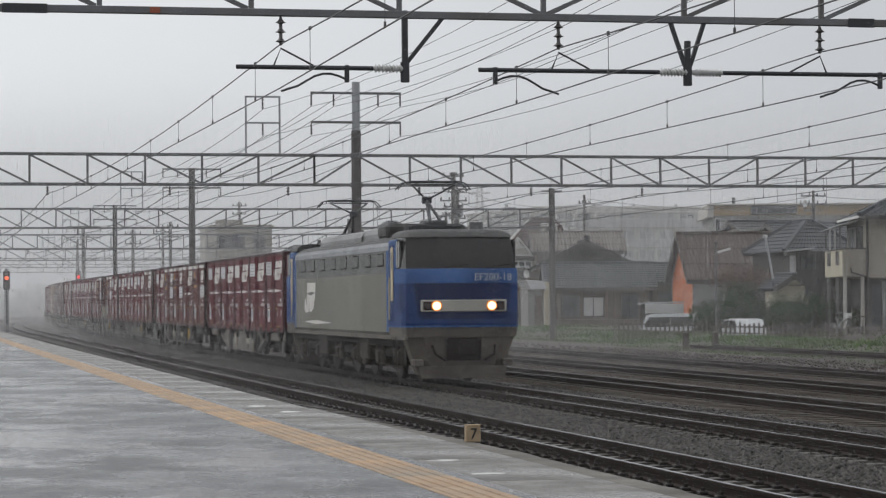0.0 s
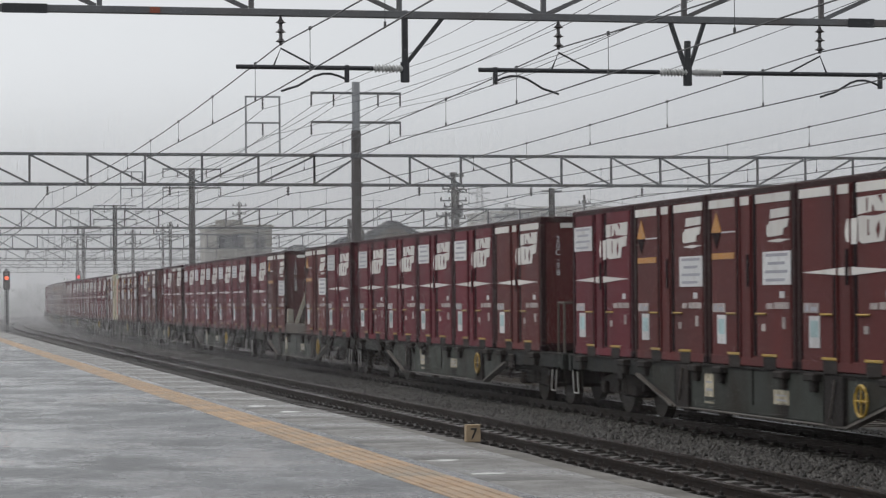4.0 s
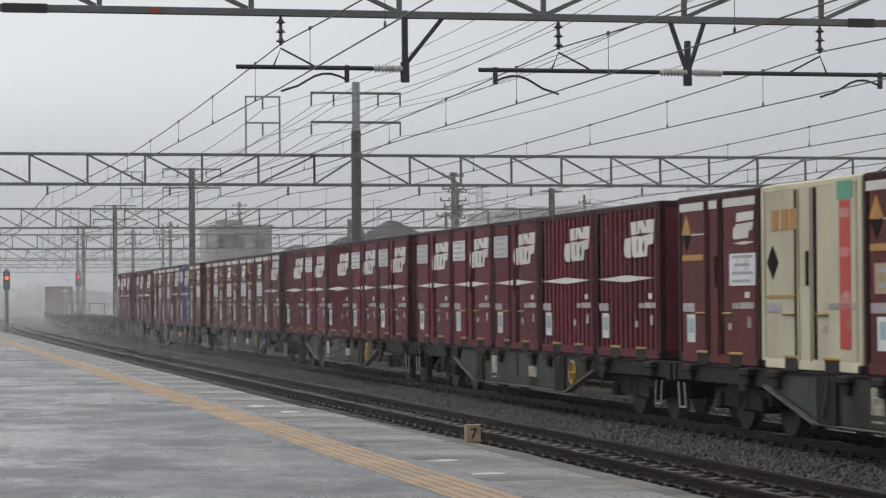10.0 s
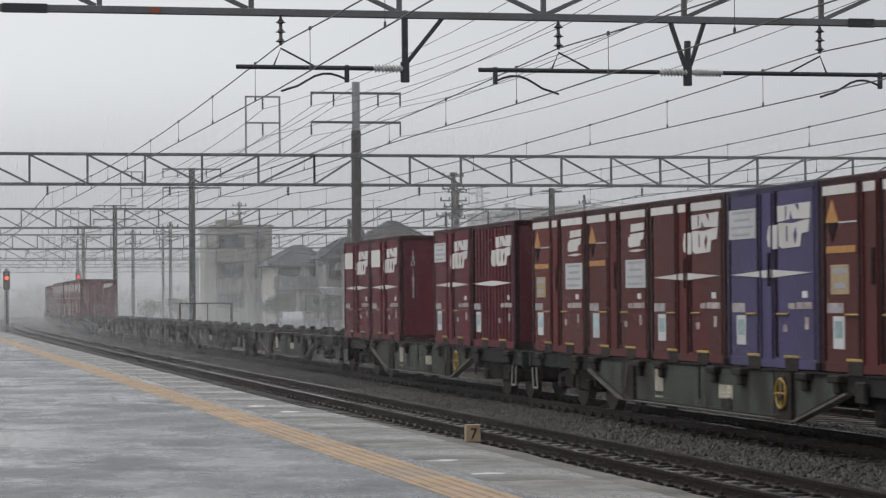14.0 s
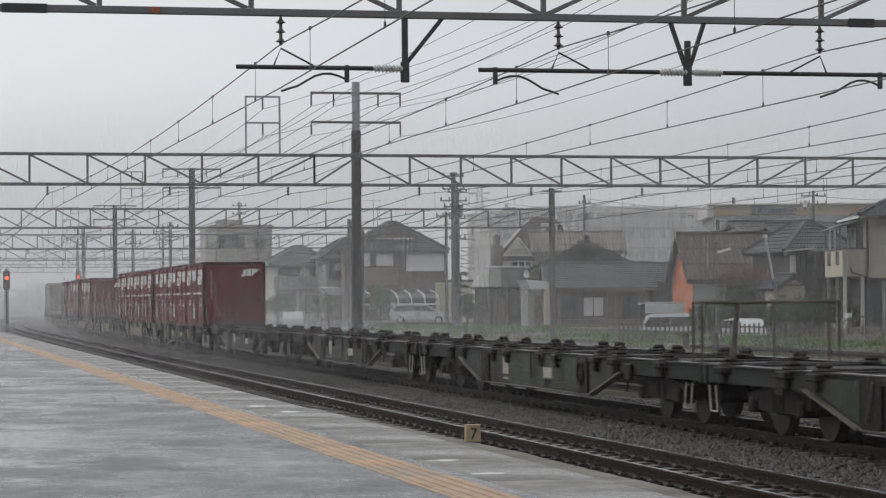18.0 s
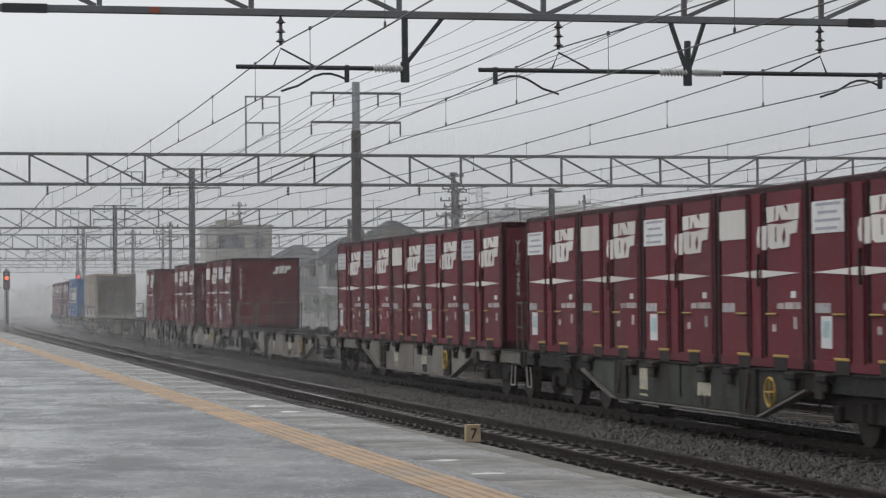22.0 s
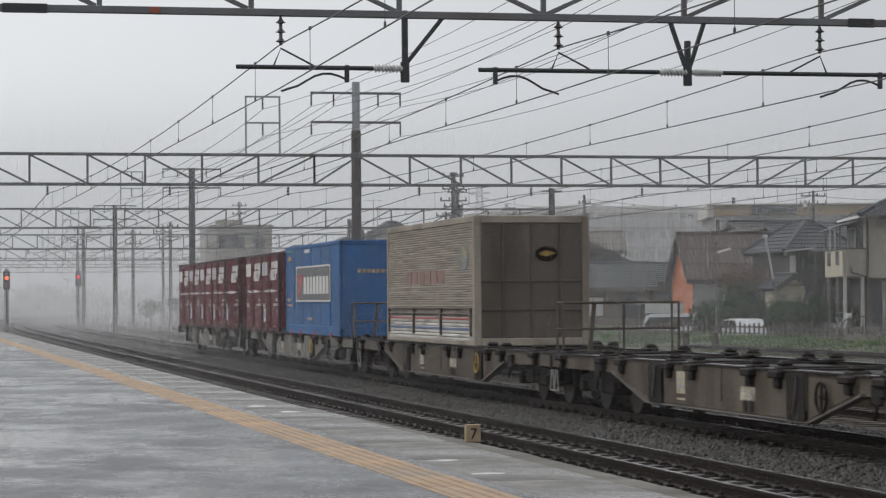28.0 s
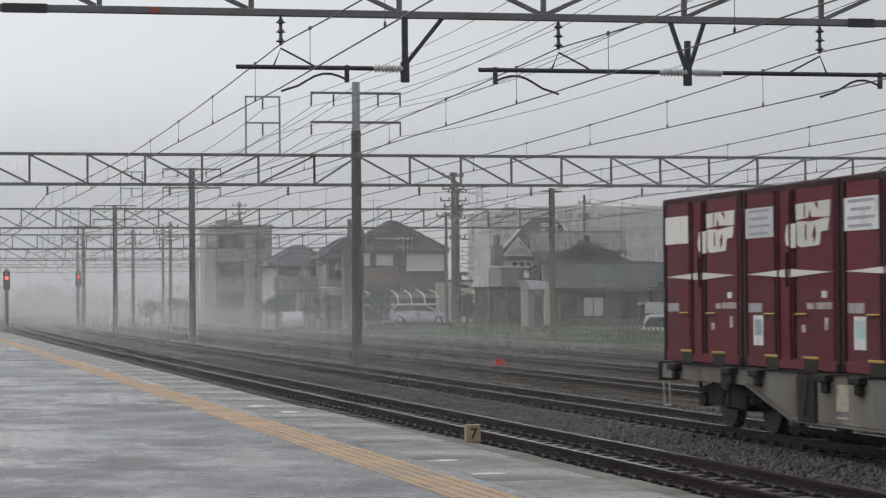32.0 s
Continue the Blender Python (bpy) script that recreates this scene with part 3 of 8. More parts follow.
M["white"] = paint("dirty_white_paint", (0.70, 0.68, 0.64), 0.5, var=0.12, scale=3, bump=0, dirt=(0.36, 0.30, 0.27), dirt_amount=0.4, dirt_scale=3, streak=2, spread=0.1)
M["label"] = paint("printed_label", (0.66, 0.66, 0.66), 0.5, var=0.15, scale=4, bump=0, dirt=(0.30, 0.26, 0.24), dirt_scale=4, spread=0.2)
M["print"] = paint("grey_print", (0.36, 0.36, 0.40), 0.6, var=0.1, bump=0)
M["old_mark"] = paint("grimy_painted_code", (0.42, 0.37, 0.35), 0.6, var=0.3, scale=6, bump=0, dirt=(0.16, 0.09, 0.09), dirt_scale=5, dirt_amount=0.6, spread=0.2)
M["card_blue"] = paint("faded_blue_green_print", (0.34, 0.46, 0.47), 0.6, var=0.25, scale=6, bump=0, spread=0.3)
M["old_label"] = paint("faded_tan_label", (0.40, 0.30, 0.17), 0.6, var=0.2, scale=5, bump=0)
M["orange"] = paint("faded_orange_paint", (0.45, 0.20, 0.03), 0.5, var=0.25, scale=8, bump=0)
M["red"] = paint("red_paint", (0.50, 0.04, 0.03), 0.5, var=0.15, bump=0)
M["green"] = paint("green_label", (0.10, 0.32, 0.20), 0.5, var=0.15, bump=0)
M["seam"] = paint("dark_rubber_seam", (0.018, 0.010, 0.011), 0.8, var=0.2, bump=0, spec=0.1)
M["lock_yellow"] = paint("yellow_paint", (0.42, 0.27, 0.04), 0.5, var=0.3, scale=8, dirt=(0.10, 0.06, 0.03))
M["sill_dark"] = cpaint("dark_green_grey_wagon_paint", (0.024, 0.026, 0.024), dirt=(0.020, 0.013, 0.010), dirt_amount=0.85, dirt_scale=1.5, spread=0.2)
M["sill_brown"] = cpaint("rusty_brown_grey_wagon_paint", (0.12, 0.10, 0.078), dirt=(0.05, 0.032, 0.022), dirt_amount=0.85, dirt_scale=1.3, spread=0.1)
M["sill_grey"] = cpaint("pale_grey_wagon_paint", (0.20, 0.19, 0.17), dirt=(0.09, 0.06, 0.045), dirt_amount=0.8, dirt_scale=1.3, spread=0.1)
M["belly"] = cpaint("faded_green_grey_wagon_paint", (0.060, 0.066, 0.058), dirt=(0.026, 0.019, 0.014), dirt_amount=0.9, dirt_scale=1.6, streak=2, spread=0.25)
# pale grey paints the light caught on the wagon flanges; sill pipes share it
M["flange"] = paint("flange_highlight_grey", (0.13, 0.115, 0.10), 0.5, 0.2, var=0.3, scale=3, bump=0.1, dirt=(0.05, 0.035, 0.025), dirt_amount=0.6)
M["plate_cream"] = paint("grimy_cream_stencil_panel", (0.46, 0.41, 0.30), 0.6, var=0.3, scale=6, bump=0, dirt=(0.12, 0.09, 0.06), dirt_scale=5, dirt_amount=0.7, spread=0.2)
M["step_paint"] = paint("grimy_step_paint", (0.34, 0.33, 0.31), 0.6, var=0.25, scale=4, bump=0, dirt=(0.12, 0.10, 0.085), dirt_amount=0.5, dirt_scale=4)
M["under"] = paint("grimy_gear_and_pocket_shade", (0.020, 0.0165, 0.0155), 0.75, 0.0, var=0.35, scale=3, fine=30, bump=0.3, dirt=(0.055, 0.043, 0.036), dirt_amount=0.5, spec=0.2)
M["wet_steel"] = paint("rain_wet_deck_edge", (0.07, 0.07, 0.072), 0.18, 0.2, var=0.2, scale=2, bump=0.05)
M["wheel"] = paint("worn_wheel_steel", (0.042, 0.033, 0.027), 0.6, 0.3, var=0.25, scale=4, bump=0.1)

CL, CW, CH = 3.70, 1.225, 2.50


def plate(parent, f0, f1, d0, d1, mat, name="label", text="", L=CL, x=-CW, proud=0.006, H=CH):
    """A flat plate on the side: f along it from its rear end, d down from its top."""
    return part(name, Geo().box(x - proud, x + 0.004, L * (1 - f1), L * (1 - f0), H - d1, H - d0), mat, parent, text)


def printed(parent, f0, f1, d0, d1, mat="label", rows=3):
    p = plate(parent, f0, f1, d0, d1, M[mat], "notice", "printed notice")
    n = rows
    g = Geo()
    for i in range(n):
        a, b = d0 + (d1 - d0) * (i + 0.25) / n, d0 + (d1 - d0) * (i + 0.6) / n
        ff = f0 + (f1 - f0) * (0.12, 0.2, 0.1)[i % 3]
        g.box(-CW - 0.009, -CW - 0.005, CL * (1 - (f1 - 0.1 * (f1 - f0) * (1 + i % 2))), CL * (1 - ff), CH - b, CH - a)
    part("print", g, M["print"], p)


def emblem(parent, f0, f1, d0, d1, mat, L=CL):
    """The operator's mark as plain white slabs split by a dark lens shape and thin slits."""
    def pt(u, v):
        return (L * (1 - (f0 + (f1 - f0) * u)), CH - (d0 + (d1 - d0) * v))
    e = part("emblem", Geo().prism([pt(*q) for q in ((0.25, 0.03), (1.0, 0.0), (0.99, 0.36), (0.26, 0.40))], "x", -CW - 0.007, -CW + 0.004), M["white"], parent, "white painted operator mark")
    part("emblem_slab", Geo().prism([pt(*q) for q in ((0.27, 0.42), (0.98, 0.38), (0.95, 0.66), (0.80, 0.68), (0.77, 0.97), (0.36, 1.0), (0.28, 0.93))], "x", -CW - 0.007, -CW + 0.004), M["white"], e)
    part("emblem_hook", Geo().prism([pt(*q) for q in ((0.05, 0.46), (0.25, 0.45), (0.24, 1.0), (0.13, 1.0), (0.03, 0.92), (0.0, 0.72))], "x", -CW - 0.007, -CW + 0.004), M["white"], e)
    slits = [((0.22, 0.40), (0.58, 0.34), (0.96, 0.37), (0.60, 0.44)), ((0.44, 0.06), (0.47, 0.05), (0.46, 0.34), (0.44, 0.34)), ((0.66, 0.03), (0.74, 0.02), (0.75, 0.20)), ((0.56, 0.18), (0.60, 0.34), (0.54, 0.34)),
             ((0.46, 0.50), (0.485, 0.50), (0.49, 0.84), (0.46, 0.84)), ((0.68, 0.52), (0.70, 0.72), (0.66, 0.92), (0.62, 0.72))]
    g = Geo()
    for i, s in enumerate(slits):
        g.prism([pt(*q) for q in s], "x", -CW - 0.010, -CW - 0.0075)
    part("emblem_lens", g, mat, e)


def box_shell(root, mat, ribbed, L=CL, H=CH, W=CW, post=None):
    """Body with recessed panels, end frames, door posts and roof."""
    r = 0.065 if ribbed else 0.035
    side = [(W - r, 0.02)]
    if ribbed:
        n = 12
        w = (L - 0.36) / n
        for i in range(n):
            y = 0.18 + i * w
            side += [(W - r, y), (W - 0.005, y + 0.02), (W - 0.005, y + w * 0.5), (W - r, y + w * 0.5 + 0.02)]
    else:
        for a, b in ((0.05, 0.425), (0.46, 0.615), (0.65, 0.95)):
            side += [(W - r, L * a), (W - 0.003, L * a + 0.02), (W - 0.003, L * b - 0.02), (W - r, L * b)]
    side.append((W - r, L - 0.02))
    g = Geo().prism(side + [(-x, y) for x, y in side[::-1]], "z", 0.02, H - 0.05)
    part("body", g, mat, root)
    f = Geo()
    for s in (-1, 1):
        for a, b in ((0, 0.13), (L - 0.13, L)):
            f.bev(s * (W - 0.10), s * W, a, b, 0.0, H, 0.015)
        if s < 0:
            part("bottom_rail", Geo().bev(s * (W - 0.10), s * W, 0.13, L - 0.13, 0.0, 0.14, 0.012), mat, root)
        f.bev(s * (W - 0.08), s * W, 0.13, L - 0.13, H - 0.09, H, 0.012)
    for a in (0, L - 0.09):
        f.bev(-W + 0.1, W - 0.1, a, a + 0.09, H - 0.10, H, 0.012)
        f.bev(-W + 0.1, W - 0.1, a, a + 0.09, 0.0, 0.14, 0.012)
    part("frame", f, post or mat, root, "darker edge frame" if post else "")
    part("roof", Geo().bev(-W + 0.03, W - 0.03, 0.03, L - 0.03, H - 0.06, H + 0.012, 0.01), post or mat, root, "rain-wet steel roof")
    if not ribbed:
        s = Geo()
        for y in (0.428, 0.618):
            s.box(-W + 0.002, -W + 0.03, L * y, L * y + 0.10, 0.15, H - 0.1)
        part("door_seam", s, M["seam"], root, "dark rubber door seam")
        rods = Geo()
        for y in (0.475, 0.60):
            rods.tube((-W - 0.012, L * y, 0.12), (-W - 0.012, L * y, H - 0.1), 0.016, 6)
        part("lock_rod", rods, mat, root)
        for y in (0.365, 0.705):
            part("door_handle", Geo().bev(-W - 0.03, -W, L * y - 0.21, L * y + 0.21, 0.725, 0.755, 0.01), M["lock_yellow"], root, "worn yellow door handle")
        k = Geo().bev(-W - 0.02, -W, L * 0.51 - 0.05, L * 0.51 + 0.05, 1.12, 1.58, 0.01)
        part("lock_case", k, M["seam"], root)
    if L == CL:
        for y in (0.28, 0.68):
            # a black block paints the shadow inside each pocket; no hole is cut
            fp = part("fork_pocket", Geo().bev(-W - 0.006, -W + 0.06, L * y - 0.25, L * y + 0.25, -0.03, 0.145, 0.006), M["under"], root, "forklift pocket, its inner shadow painted black")
            part("pocket_lip", Geo().bev(-W - 0.012, -W + 0.02, L * y - 0.29, L * y + 0.29, 0.147, 0.185, 0.006), M["lock_yellow"], fp, "worn yellow lip")
    for a in (0.0, L - 0.16):
        part("corner_foot", Geo().bev(-W + 0.14, -W - 0.004, a - 0.002, a + 0.16, -0.004, 0.11, 0.012), M["seam"], root)


def end_mark(root, text=""):
    """Lettering down the front end, and the mark high on it."""
    if text:
        writing("serial", "\n".join(text), 0.155, pose(-CW + 0.33, -0.004, CH - 0.46, 90, 0, 0), M["label"], root, "white serial lettering", 0.81)


def small_marks(root, long_label=True):
    cm = plate(root, 0.065, 0.215, 1.61, 1.74, M["old_mark"], "code_mark")
    part("print", Geo().box(-CW - 0.009, -CW - 0.005, CL * 0.80, CL * 0.86, CH - 1.72, CH - 1.66).box(-CW - 0.009, -CW - 0.005, CL * 0.88, CL * 0.91, CH - 1.72, CH - 1.63), M["print"], cm)
    plate(root, 0.69, 0.76, 1.61, 1.69, M["old_mark"], "code_mark")
    plate(root, 0.775, 0.935, 1.60, 1.69, M["old_mark"], "code_mark")
    plate(root, 0.835, 0.885, 1.45, 1.54, M["label"], "code_mark")
    plate(root, 0.635, 0.675, 1.90, 2.00, M["old_mark"], "tag")
    plate(root, 0.86, 0.895, 1.80, 1.96, M["old_mark"], "tag")
    if long_label:
        ic = plate(root, 0.12, 0.225, 1.78, 2.20, M["label"], "inspection_card", "faded inspection card")
        part("card_print", Geo().box(-CW - 0.009, -CW - 0.005, CL * 0.79, CL * 0.865, CH - 2.06, CH - 1.84), M["card_blue"], ic)


KINDS = {}


def container_kind(key, label, mat, ribbed=False, band=False, big=True, lozenge=True, hazard=False, notice=None, cards=True, text="", top_sign=True):
    root = thing("freight_container", label, "container", group="freight containers")
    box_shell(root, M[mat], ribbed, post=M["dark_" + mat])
    if band:
        for a, b in ((0.03, 0.335), (0.40, 0.52), (0.58, 0.955)):
            plate(root, a, b, 0.10, 0.22, M["white"], "top_band", "white band under the roof")
        part("end_band", Geo().box(-0.85, CW - 0.15, -0.006, 0.004, CH - 0.20, CH - 0.11), M["white"], root)
    if big:
        emblem(root, 0.47, 0.925, 0.27, 0.87, M[mat])
        if top_sign:
            printed(root, 0.04, 0.345, 0.28, 0.70, rows=4) if cards else plate(root, 0.04, 0.345, 0.28, 0.70, M["white"], "notice", "plain white notice")
    else:
        def sp(u, v):
            return (CL * (1 - 0.70 - 0.25 * u), CH - 0.31 - 0.38 * v)
        sm = part("small_emblem", Geo().prism([sp(*q) for q in ((0.18, 0.03), (0.96, 0.0), (0.95, 0.32), (0.16, 0.36))], "x", -CW - 0.007, -CW + 0.004), M["white"], root, "small white painted mark")
        part("emblem_slab", Geo().prism([sp(*q) for q in ((0.12, 0.46), (0.95, 0.40), (0.90, 0.70), (0.74, 0.74), (0.70, 0.98), (0.08, 1.02), (0.0, 0.92), (0.02, 0.58), (0.12, 0.55))], "x", -CW - 0.007, -CW + 0.004), M["white"], sm)
        part("underline", Geo().prism([sp(*q) for q in ((0.0, 1.17), (0.5, 1.10), (1.0, 1.15), (0.5, 1.24))], "x", -CW - 0.007, -CW + 0.004), M["white"], sm)
    if lozenge:
        d = 1.207
        g = Geo().prism([(CL * 0.07, CH - d), (CL * 0.5, CH - d + 0.058), (CL * 0.955, CH - d), (CL * 0.5, CH - d - 0.058)], "x", -CW - 0.008, -CW + 0.004)
        part("side_stripe", g, M["white"], root, "white tapering stripe")
    if hazard:
        pts = [(CL * (1 - f), CH - d) for f, d in ((0.055, 0.57), (0.117, 0.28), (0.18, 0.57), (0.117, 0.58))]
        part("hazard_mark", Geo().prism(pts, "x", -CW - 0.008, -CW + 0.004), M["orange"], root, "faded orange arrow mark")
        part("hazard_base", Geo().prism([(CL * (1 - f), CH - d) for f, d in ((0.065, 0.585), (0.17, 0.585), (0.117, 0.82))], "x", -CW - 0.008, -CW + 0.004), M["seam"], root)
        plate(root, 0.18, 0.34, 0.57, 0.59, M["label"], "code_mark")
        plate(root, 0.06, 0.33, 0.88, 0.97, M["orange"], "code_mark")
    if notice == "right":
        printed(root, 0.655, 0.955, 0.90, 1.36, rows=4)
    elif notice == "both":
        printed(root, 0.655, 0.955, 0.90, 1.36, rows=4)
        printed(root, 0.10, 0.27, 1.12, 1.50, "old_label", rows=2)
    if mat == "maroon" and not ribbed:
        z = CH - 0.42

        def ept(u, v):
            return (0.28 + 0.62 * u, z + 0.15 - 0.30 * v)
        q = part("end_emblem", Geo().prism([ept(*k) for k in ((0.12, 0.1), (0.36, 0.1), (0.26, 0.9), (0.0, 1.0), (-0.04, 0.7), (0.1, 0.7))], "y", -0.006, 0.004), M["white"], root, "white mark on the end wall")
        part("emblem_slab", Geo().prism([ept(*k) for k in ((0.39, 0.0), (0.66, 0.0), (0.58, 0.9), (0.30, 0.9))], "y", -0.006, 0.004), M["white"], q)
        part("emblem_slab", Geo().prism([ept(*k) for k in ((0.69, 0.0), (1.05, 0.0), (0.98, 0.45), (0.80, 0.5), (0.74, 0.9), (0.62, 0.9))], "y", -0.006, 0.004), M["white"], q)
    small_marks(root, cards)
    if text:
        end_mark(root, text)
    KINDS[key] = root


container_kind("A", "maroon steel goods container with a large white mark and stripe", "maroon", text="V19C-4954")
container_kind("E", "maroon steel goods container, white notice above a tapering stripe", "maroon", cards=False, text="19D-18212")
container_kind("P", "russet goods container with white roof band, mark and stripe", "russet", band=True, notice=None, top_sign=False, text="20C-98")
container_kind("B", "russet goods container with white band and orange hazard arrow", "russet", band=True, big=False, lozenge=False, hazard=True, notice="both", text="20C-72")
container_kind("H", "russet goods container with white band and printed notice", "russet", band=True, big=False, lozenge=False, hazard=True, notice="right", cards=True, text="20C-209")
container_kind("C", "maroon ribbed-sided goods container with white mark and stripe", "maroon", ribbed=True, top_sign=False)
container_kind("D", "faded violet-blue goods container with white mark and stripe", "violet")

# the cream box
root = thing("freight_container", "cream goods container with red stripe and black diamond", "container", group="freight containers")
box_shell(root, M["cream"], False)
plate(root, 0.80, 0.90, 0.30, 2.2, M["red"], "red_stripe", "vertical red stripe")
for d in (0.4, 0.9, 1.5):
    plate(root, 0.805, 0.895, d, d + 0.12, M["white"], "stripe_mark")
plate(root, 0.78, 0.92, 0.05, 0.28, M["green"], "green_mark")
part("diamond", Geo().prism([(CL * (1 - f), CH - d) for f, d in ((0.07, 1.05), (0.13, 0.82), (0.19, 1.05), (0.13, 1.28))], "x", -CW - 0.008, -CW + 0.004), M["seam"], root, "black diamond mark")
for i, f in enumerate((0.12, 0.22, 0.31)):
    plate(root, f, f + 0.07, 0.34, 0.62, M["orange"], "faded_mark")
plate(root, 0.06, 0.36, 1.5, 1.54, M["orange"], "code_mark")
small_marks(root, False)
KINDS["J"] = root

# long blue box
BL, BH = 9.35, 2.60
root = thing("freight_container", "long bright blue steel container with a framed black billboard", "container", group="freight containers")
W = 1.245
g = Geo().bev(-W + 0.02, W - 0.02, 0.02, BL - 0.02, 0.2, BH - 0.04, 0.02)
part("body", g, M["box_blue"], root)
f = Geo()
for s in (-1, 1):
    for a, b in ((0, 0.16), (BL - 0.16, BL)):
        f.bev(s * (W - 0.12), s * W, a, b, 0.0, BH, 0.015)
    f.bev(s * (W - 0.12), s * (W + 0.006), 0.16, BL - 0.16, 0.0, 0.26, 0.015)
    f.bev(s * (W - 0.1), s * W, 0.16, BL - 0.16, BH - 0.10, BH, 0.012)
f.bev(-W, W, 0.0, 0.1, BH - 0.12, BH, 0.012)
f.bev(-W, W, 0.0, 0.1, 0.0, 0.2, 0.012)
part("frame", f, M["box_blue"], root)
part("roof", Geo().bev(-W + 0.03, W - 0.03, 0.03, BL - 0.03, BH - 0.05, BH + 0.01, 0.01), M["box_blue"], root)
seams = Geo()
for i in range(1, 6):
    seams.box(-W + 0.012, -W + 0.022, BL * i / 6 - 0.008, BL * i / 6 + 0.008, 0.26, BH - 0.1)
part("panel_seam", seams, M["seam"], root)
M["board"] = paint("black_board", (0.035, 0.035, 0.038), 0.4, var=0.2, bump=0)
bb = part("billboard", Geo().box(-W - 0.008, -W + 0.004, BL * 0.155, BL * 0.78, 0.98, 1.94), M["board"], root, "black billboard in a white frame")
fr = Geo()
for y0, y1, z0, z1 in ((0.15, 0.785, 1.93, 1.98), (0.15, 0.785, 0.94, 0.99), (0.15, 0.158, 0.98, 1.94), (0.777, 0.785, 0.98, 1.94)):
    fr.box(-W - 0.014, -W + 0.002, BL * y0, BL * y1, z0, z1)
part("billboard_frame", fr, M["white"], bb, "white frame")


def bpt(u, v):
    return (BL * 0.78 - BL * 0.625 * u, 1.92 - 0.92 * v)


for poly in (((0.03, 0.20), (0.09, 0.20), (0.115, 0.42), (0.155, 0.20), (0.205, 0.20), (0.10, 0.90), (0.04, 0.90), (0.085, 0.58)),):
    part("red_mark", Geo().prism([bpt(*p) for p in poly], "x", -W - 0.012, -W - 0.006), M["red"], bb, "red angular mark")
for i in range(8):
    u = 0.225 + i * 0.093
    part("letter_slab", Geo().prism([bpt(u + 0.012, 0.28), (bpt(u + 0.075, 0.28)), bpt(u + 0.082, 0.82), bpt(u + 0.006, 0.82)], "x", -W - 0.012, -W - 0.006), M["white"], bb)
for u0, u1, d0, d1, mt in ((0.38, 0.47, 0.14, 0.24, "label"), (0.05, 0.11, 0.30, 0.42, "orange"), (0.03, 0.16, 0.12, 0.17, "green"), (0.04, 0.10, 1.55, 1.65, "old_label"), (0.04, 0.13, 1.72, 1.79, "old_label"), (0.42, 0.52, 2.12, 2.18, "old_label")):
    part("code_mark", Geo().box(-W - 0.008, -W + 0.004, BL * (1 - u1), BL * (1 - u0), BH - d1, BH - d0), M[mt], root)
g = Geo()
for i in range(10):
    g.box(-W + 0.5 + i * 0.13, -W + 0.59 + i * 0.13, -0.008, 0.004, 1.72, 1.82)
part("end_code", g, M["old_label"], root)
hook = Geo()
for a in (1.2, 4.0, 6.5, 8.2):
    hook.bev(-W - 0.03, -W, a, a + 0.14, -0.06, 0.12, 0.01)
part("lashing_eye", hook, M["red"], root)
KINDS["Y"] = root

# long tan box with a slatted side
TL, TH = 9.35, 2.72
root = thing("freight_container", "long grimy tan wing-sided container with slatted walls", "container", group="freight containers")
part("body", Geo().bev(-W + 0.03, W - 0.03, 0.05, TL - 0.05, 0.05, TH - 0.04, 0.02), M["tan"], root)
slat = Geo().bev(-W + 0.015, -W + 0.045, 0.20, TL - 0.20, 0, 0.036, 0.008).mesh("slat", M["tan"])
for i in range(34):
    part("slat", slat, None, root, m=pose(0, 0, 0.82 + i * 0.052))
board = Geo().bev(-W + 0.01, -W + 0.05, 0.20, TL - 0.20, 0, 0.055, 0.01).mesh("drop_side_board", M["drop_side"])
for i in range(7):
    part("drop_side_board", board, None, root, "pale drop-side board", m=pose(0, 0, 0.10 + i * 0.075))
part("red_line", Geo().box(-W + 0.004, -W + 0.03, 0.25, TL - 0.25, 0.545, 0.575), M["red"], root)
part("blue_line", Geo().box(-W + 0.004, -W + 0.03, 0.25, TL - 0.25, 0.32, 0.37), M["stripe_blue"], root)
rl = Geo()
for z in (0.66, 0.78):
    rl.bev(-W - 0.03, -W + 0.02, 0.2, TL - 0.2, z - 0.02, z + 0.02, 0.01)
for i in range(4):
    rl.bev(-W - 0.035, -W + 0.02, 0.25 + i * (TL - 0.6) / 3, 0.33 + i * (TL - 0.6) / 3, 0.2, 0.80, 0.01)
part("side_rail", rl, M["tan_dark"], root)
f = Geo()
for s in (-1, 1):
    for a, b in ((0, 0.2), (TL - 0.2, TL)):
        f.bev(s * (W - 0.16), s * W, a, b, 0.0, TH, 0.02)
    f.bev(s * (W - 0.12), s * W, 0.2, TL - 0.2, TH - 0.14, TH, 0.015)
    f.bev(s * (W - 0.12), s * W, 0.2, TL - 0.2, 0.0, 0.1, 0.015)
f.bev(-W + 0.16, W - 0.16, 0.0, 0.14, TH - 0.16, TH, 0.015)
f.bev(-W + 0.16, W - 0.16, 0.0, 0.14, 0.0, 0.16, 0.015)
part("frame", f, M["tan"], root, "grimy tan corner frame")
e = Geo()
for x in (-0.62, 0.0, 0.62):
    e.bev(x - 0.03, x + 0.03, 0.0, 0.06, 0.16, TH - 0.16, 0.012)
for z in (0.75, 1.35):
    e.bev(-W + 0.16, W - 0.16, 0.0, 0.055, z - 0.025, z + 0.025, 0.01)
part("end_stiffener", e, M["tan_dark"], root)
part("end_panel", Geo().box(-W + 0.16, W - 0.16, 0.03, 0.052, 0.1, TH - 0.1), M["tan_dark"], root, "grimy end wall")
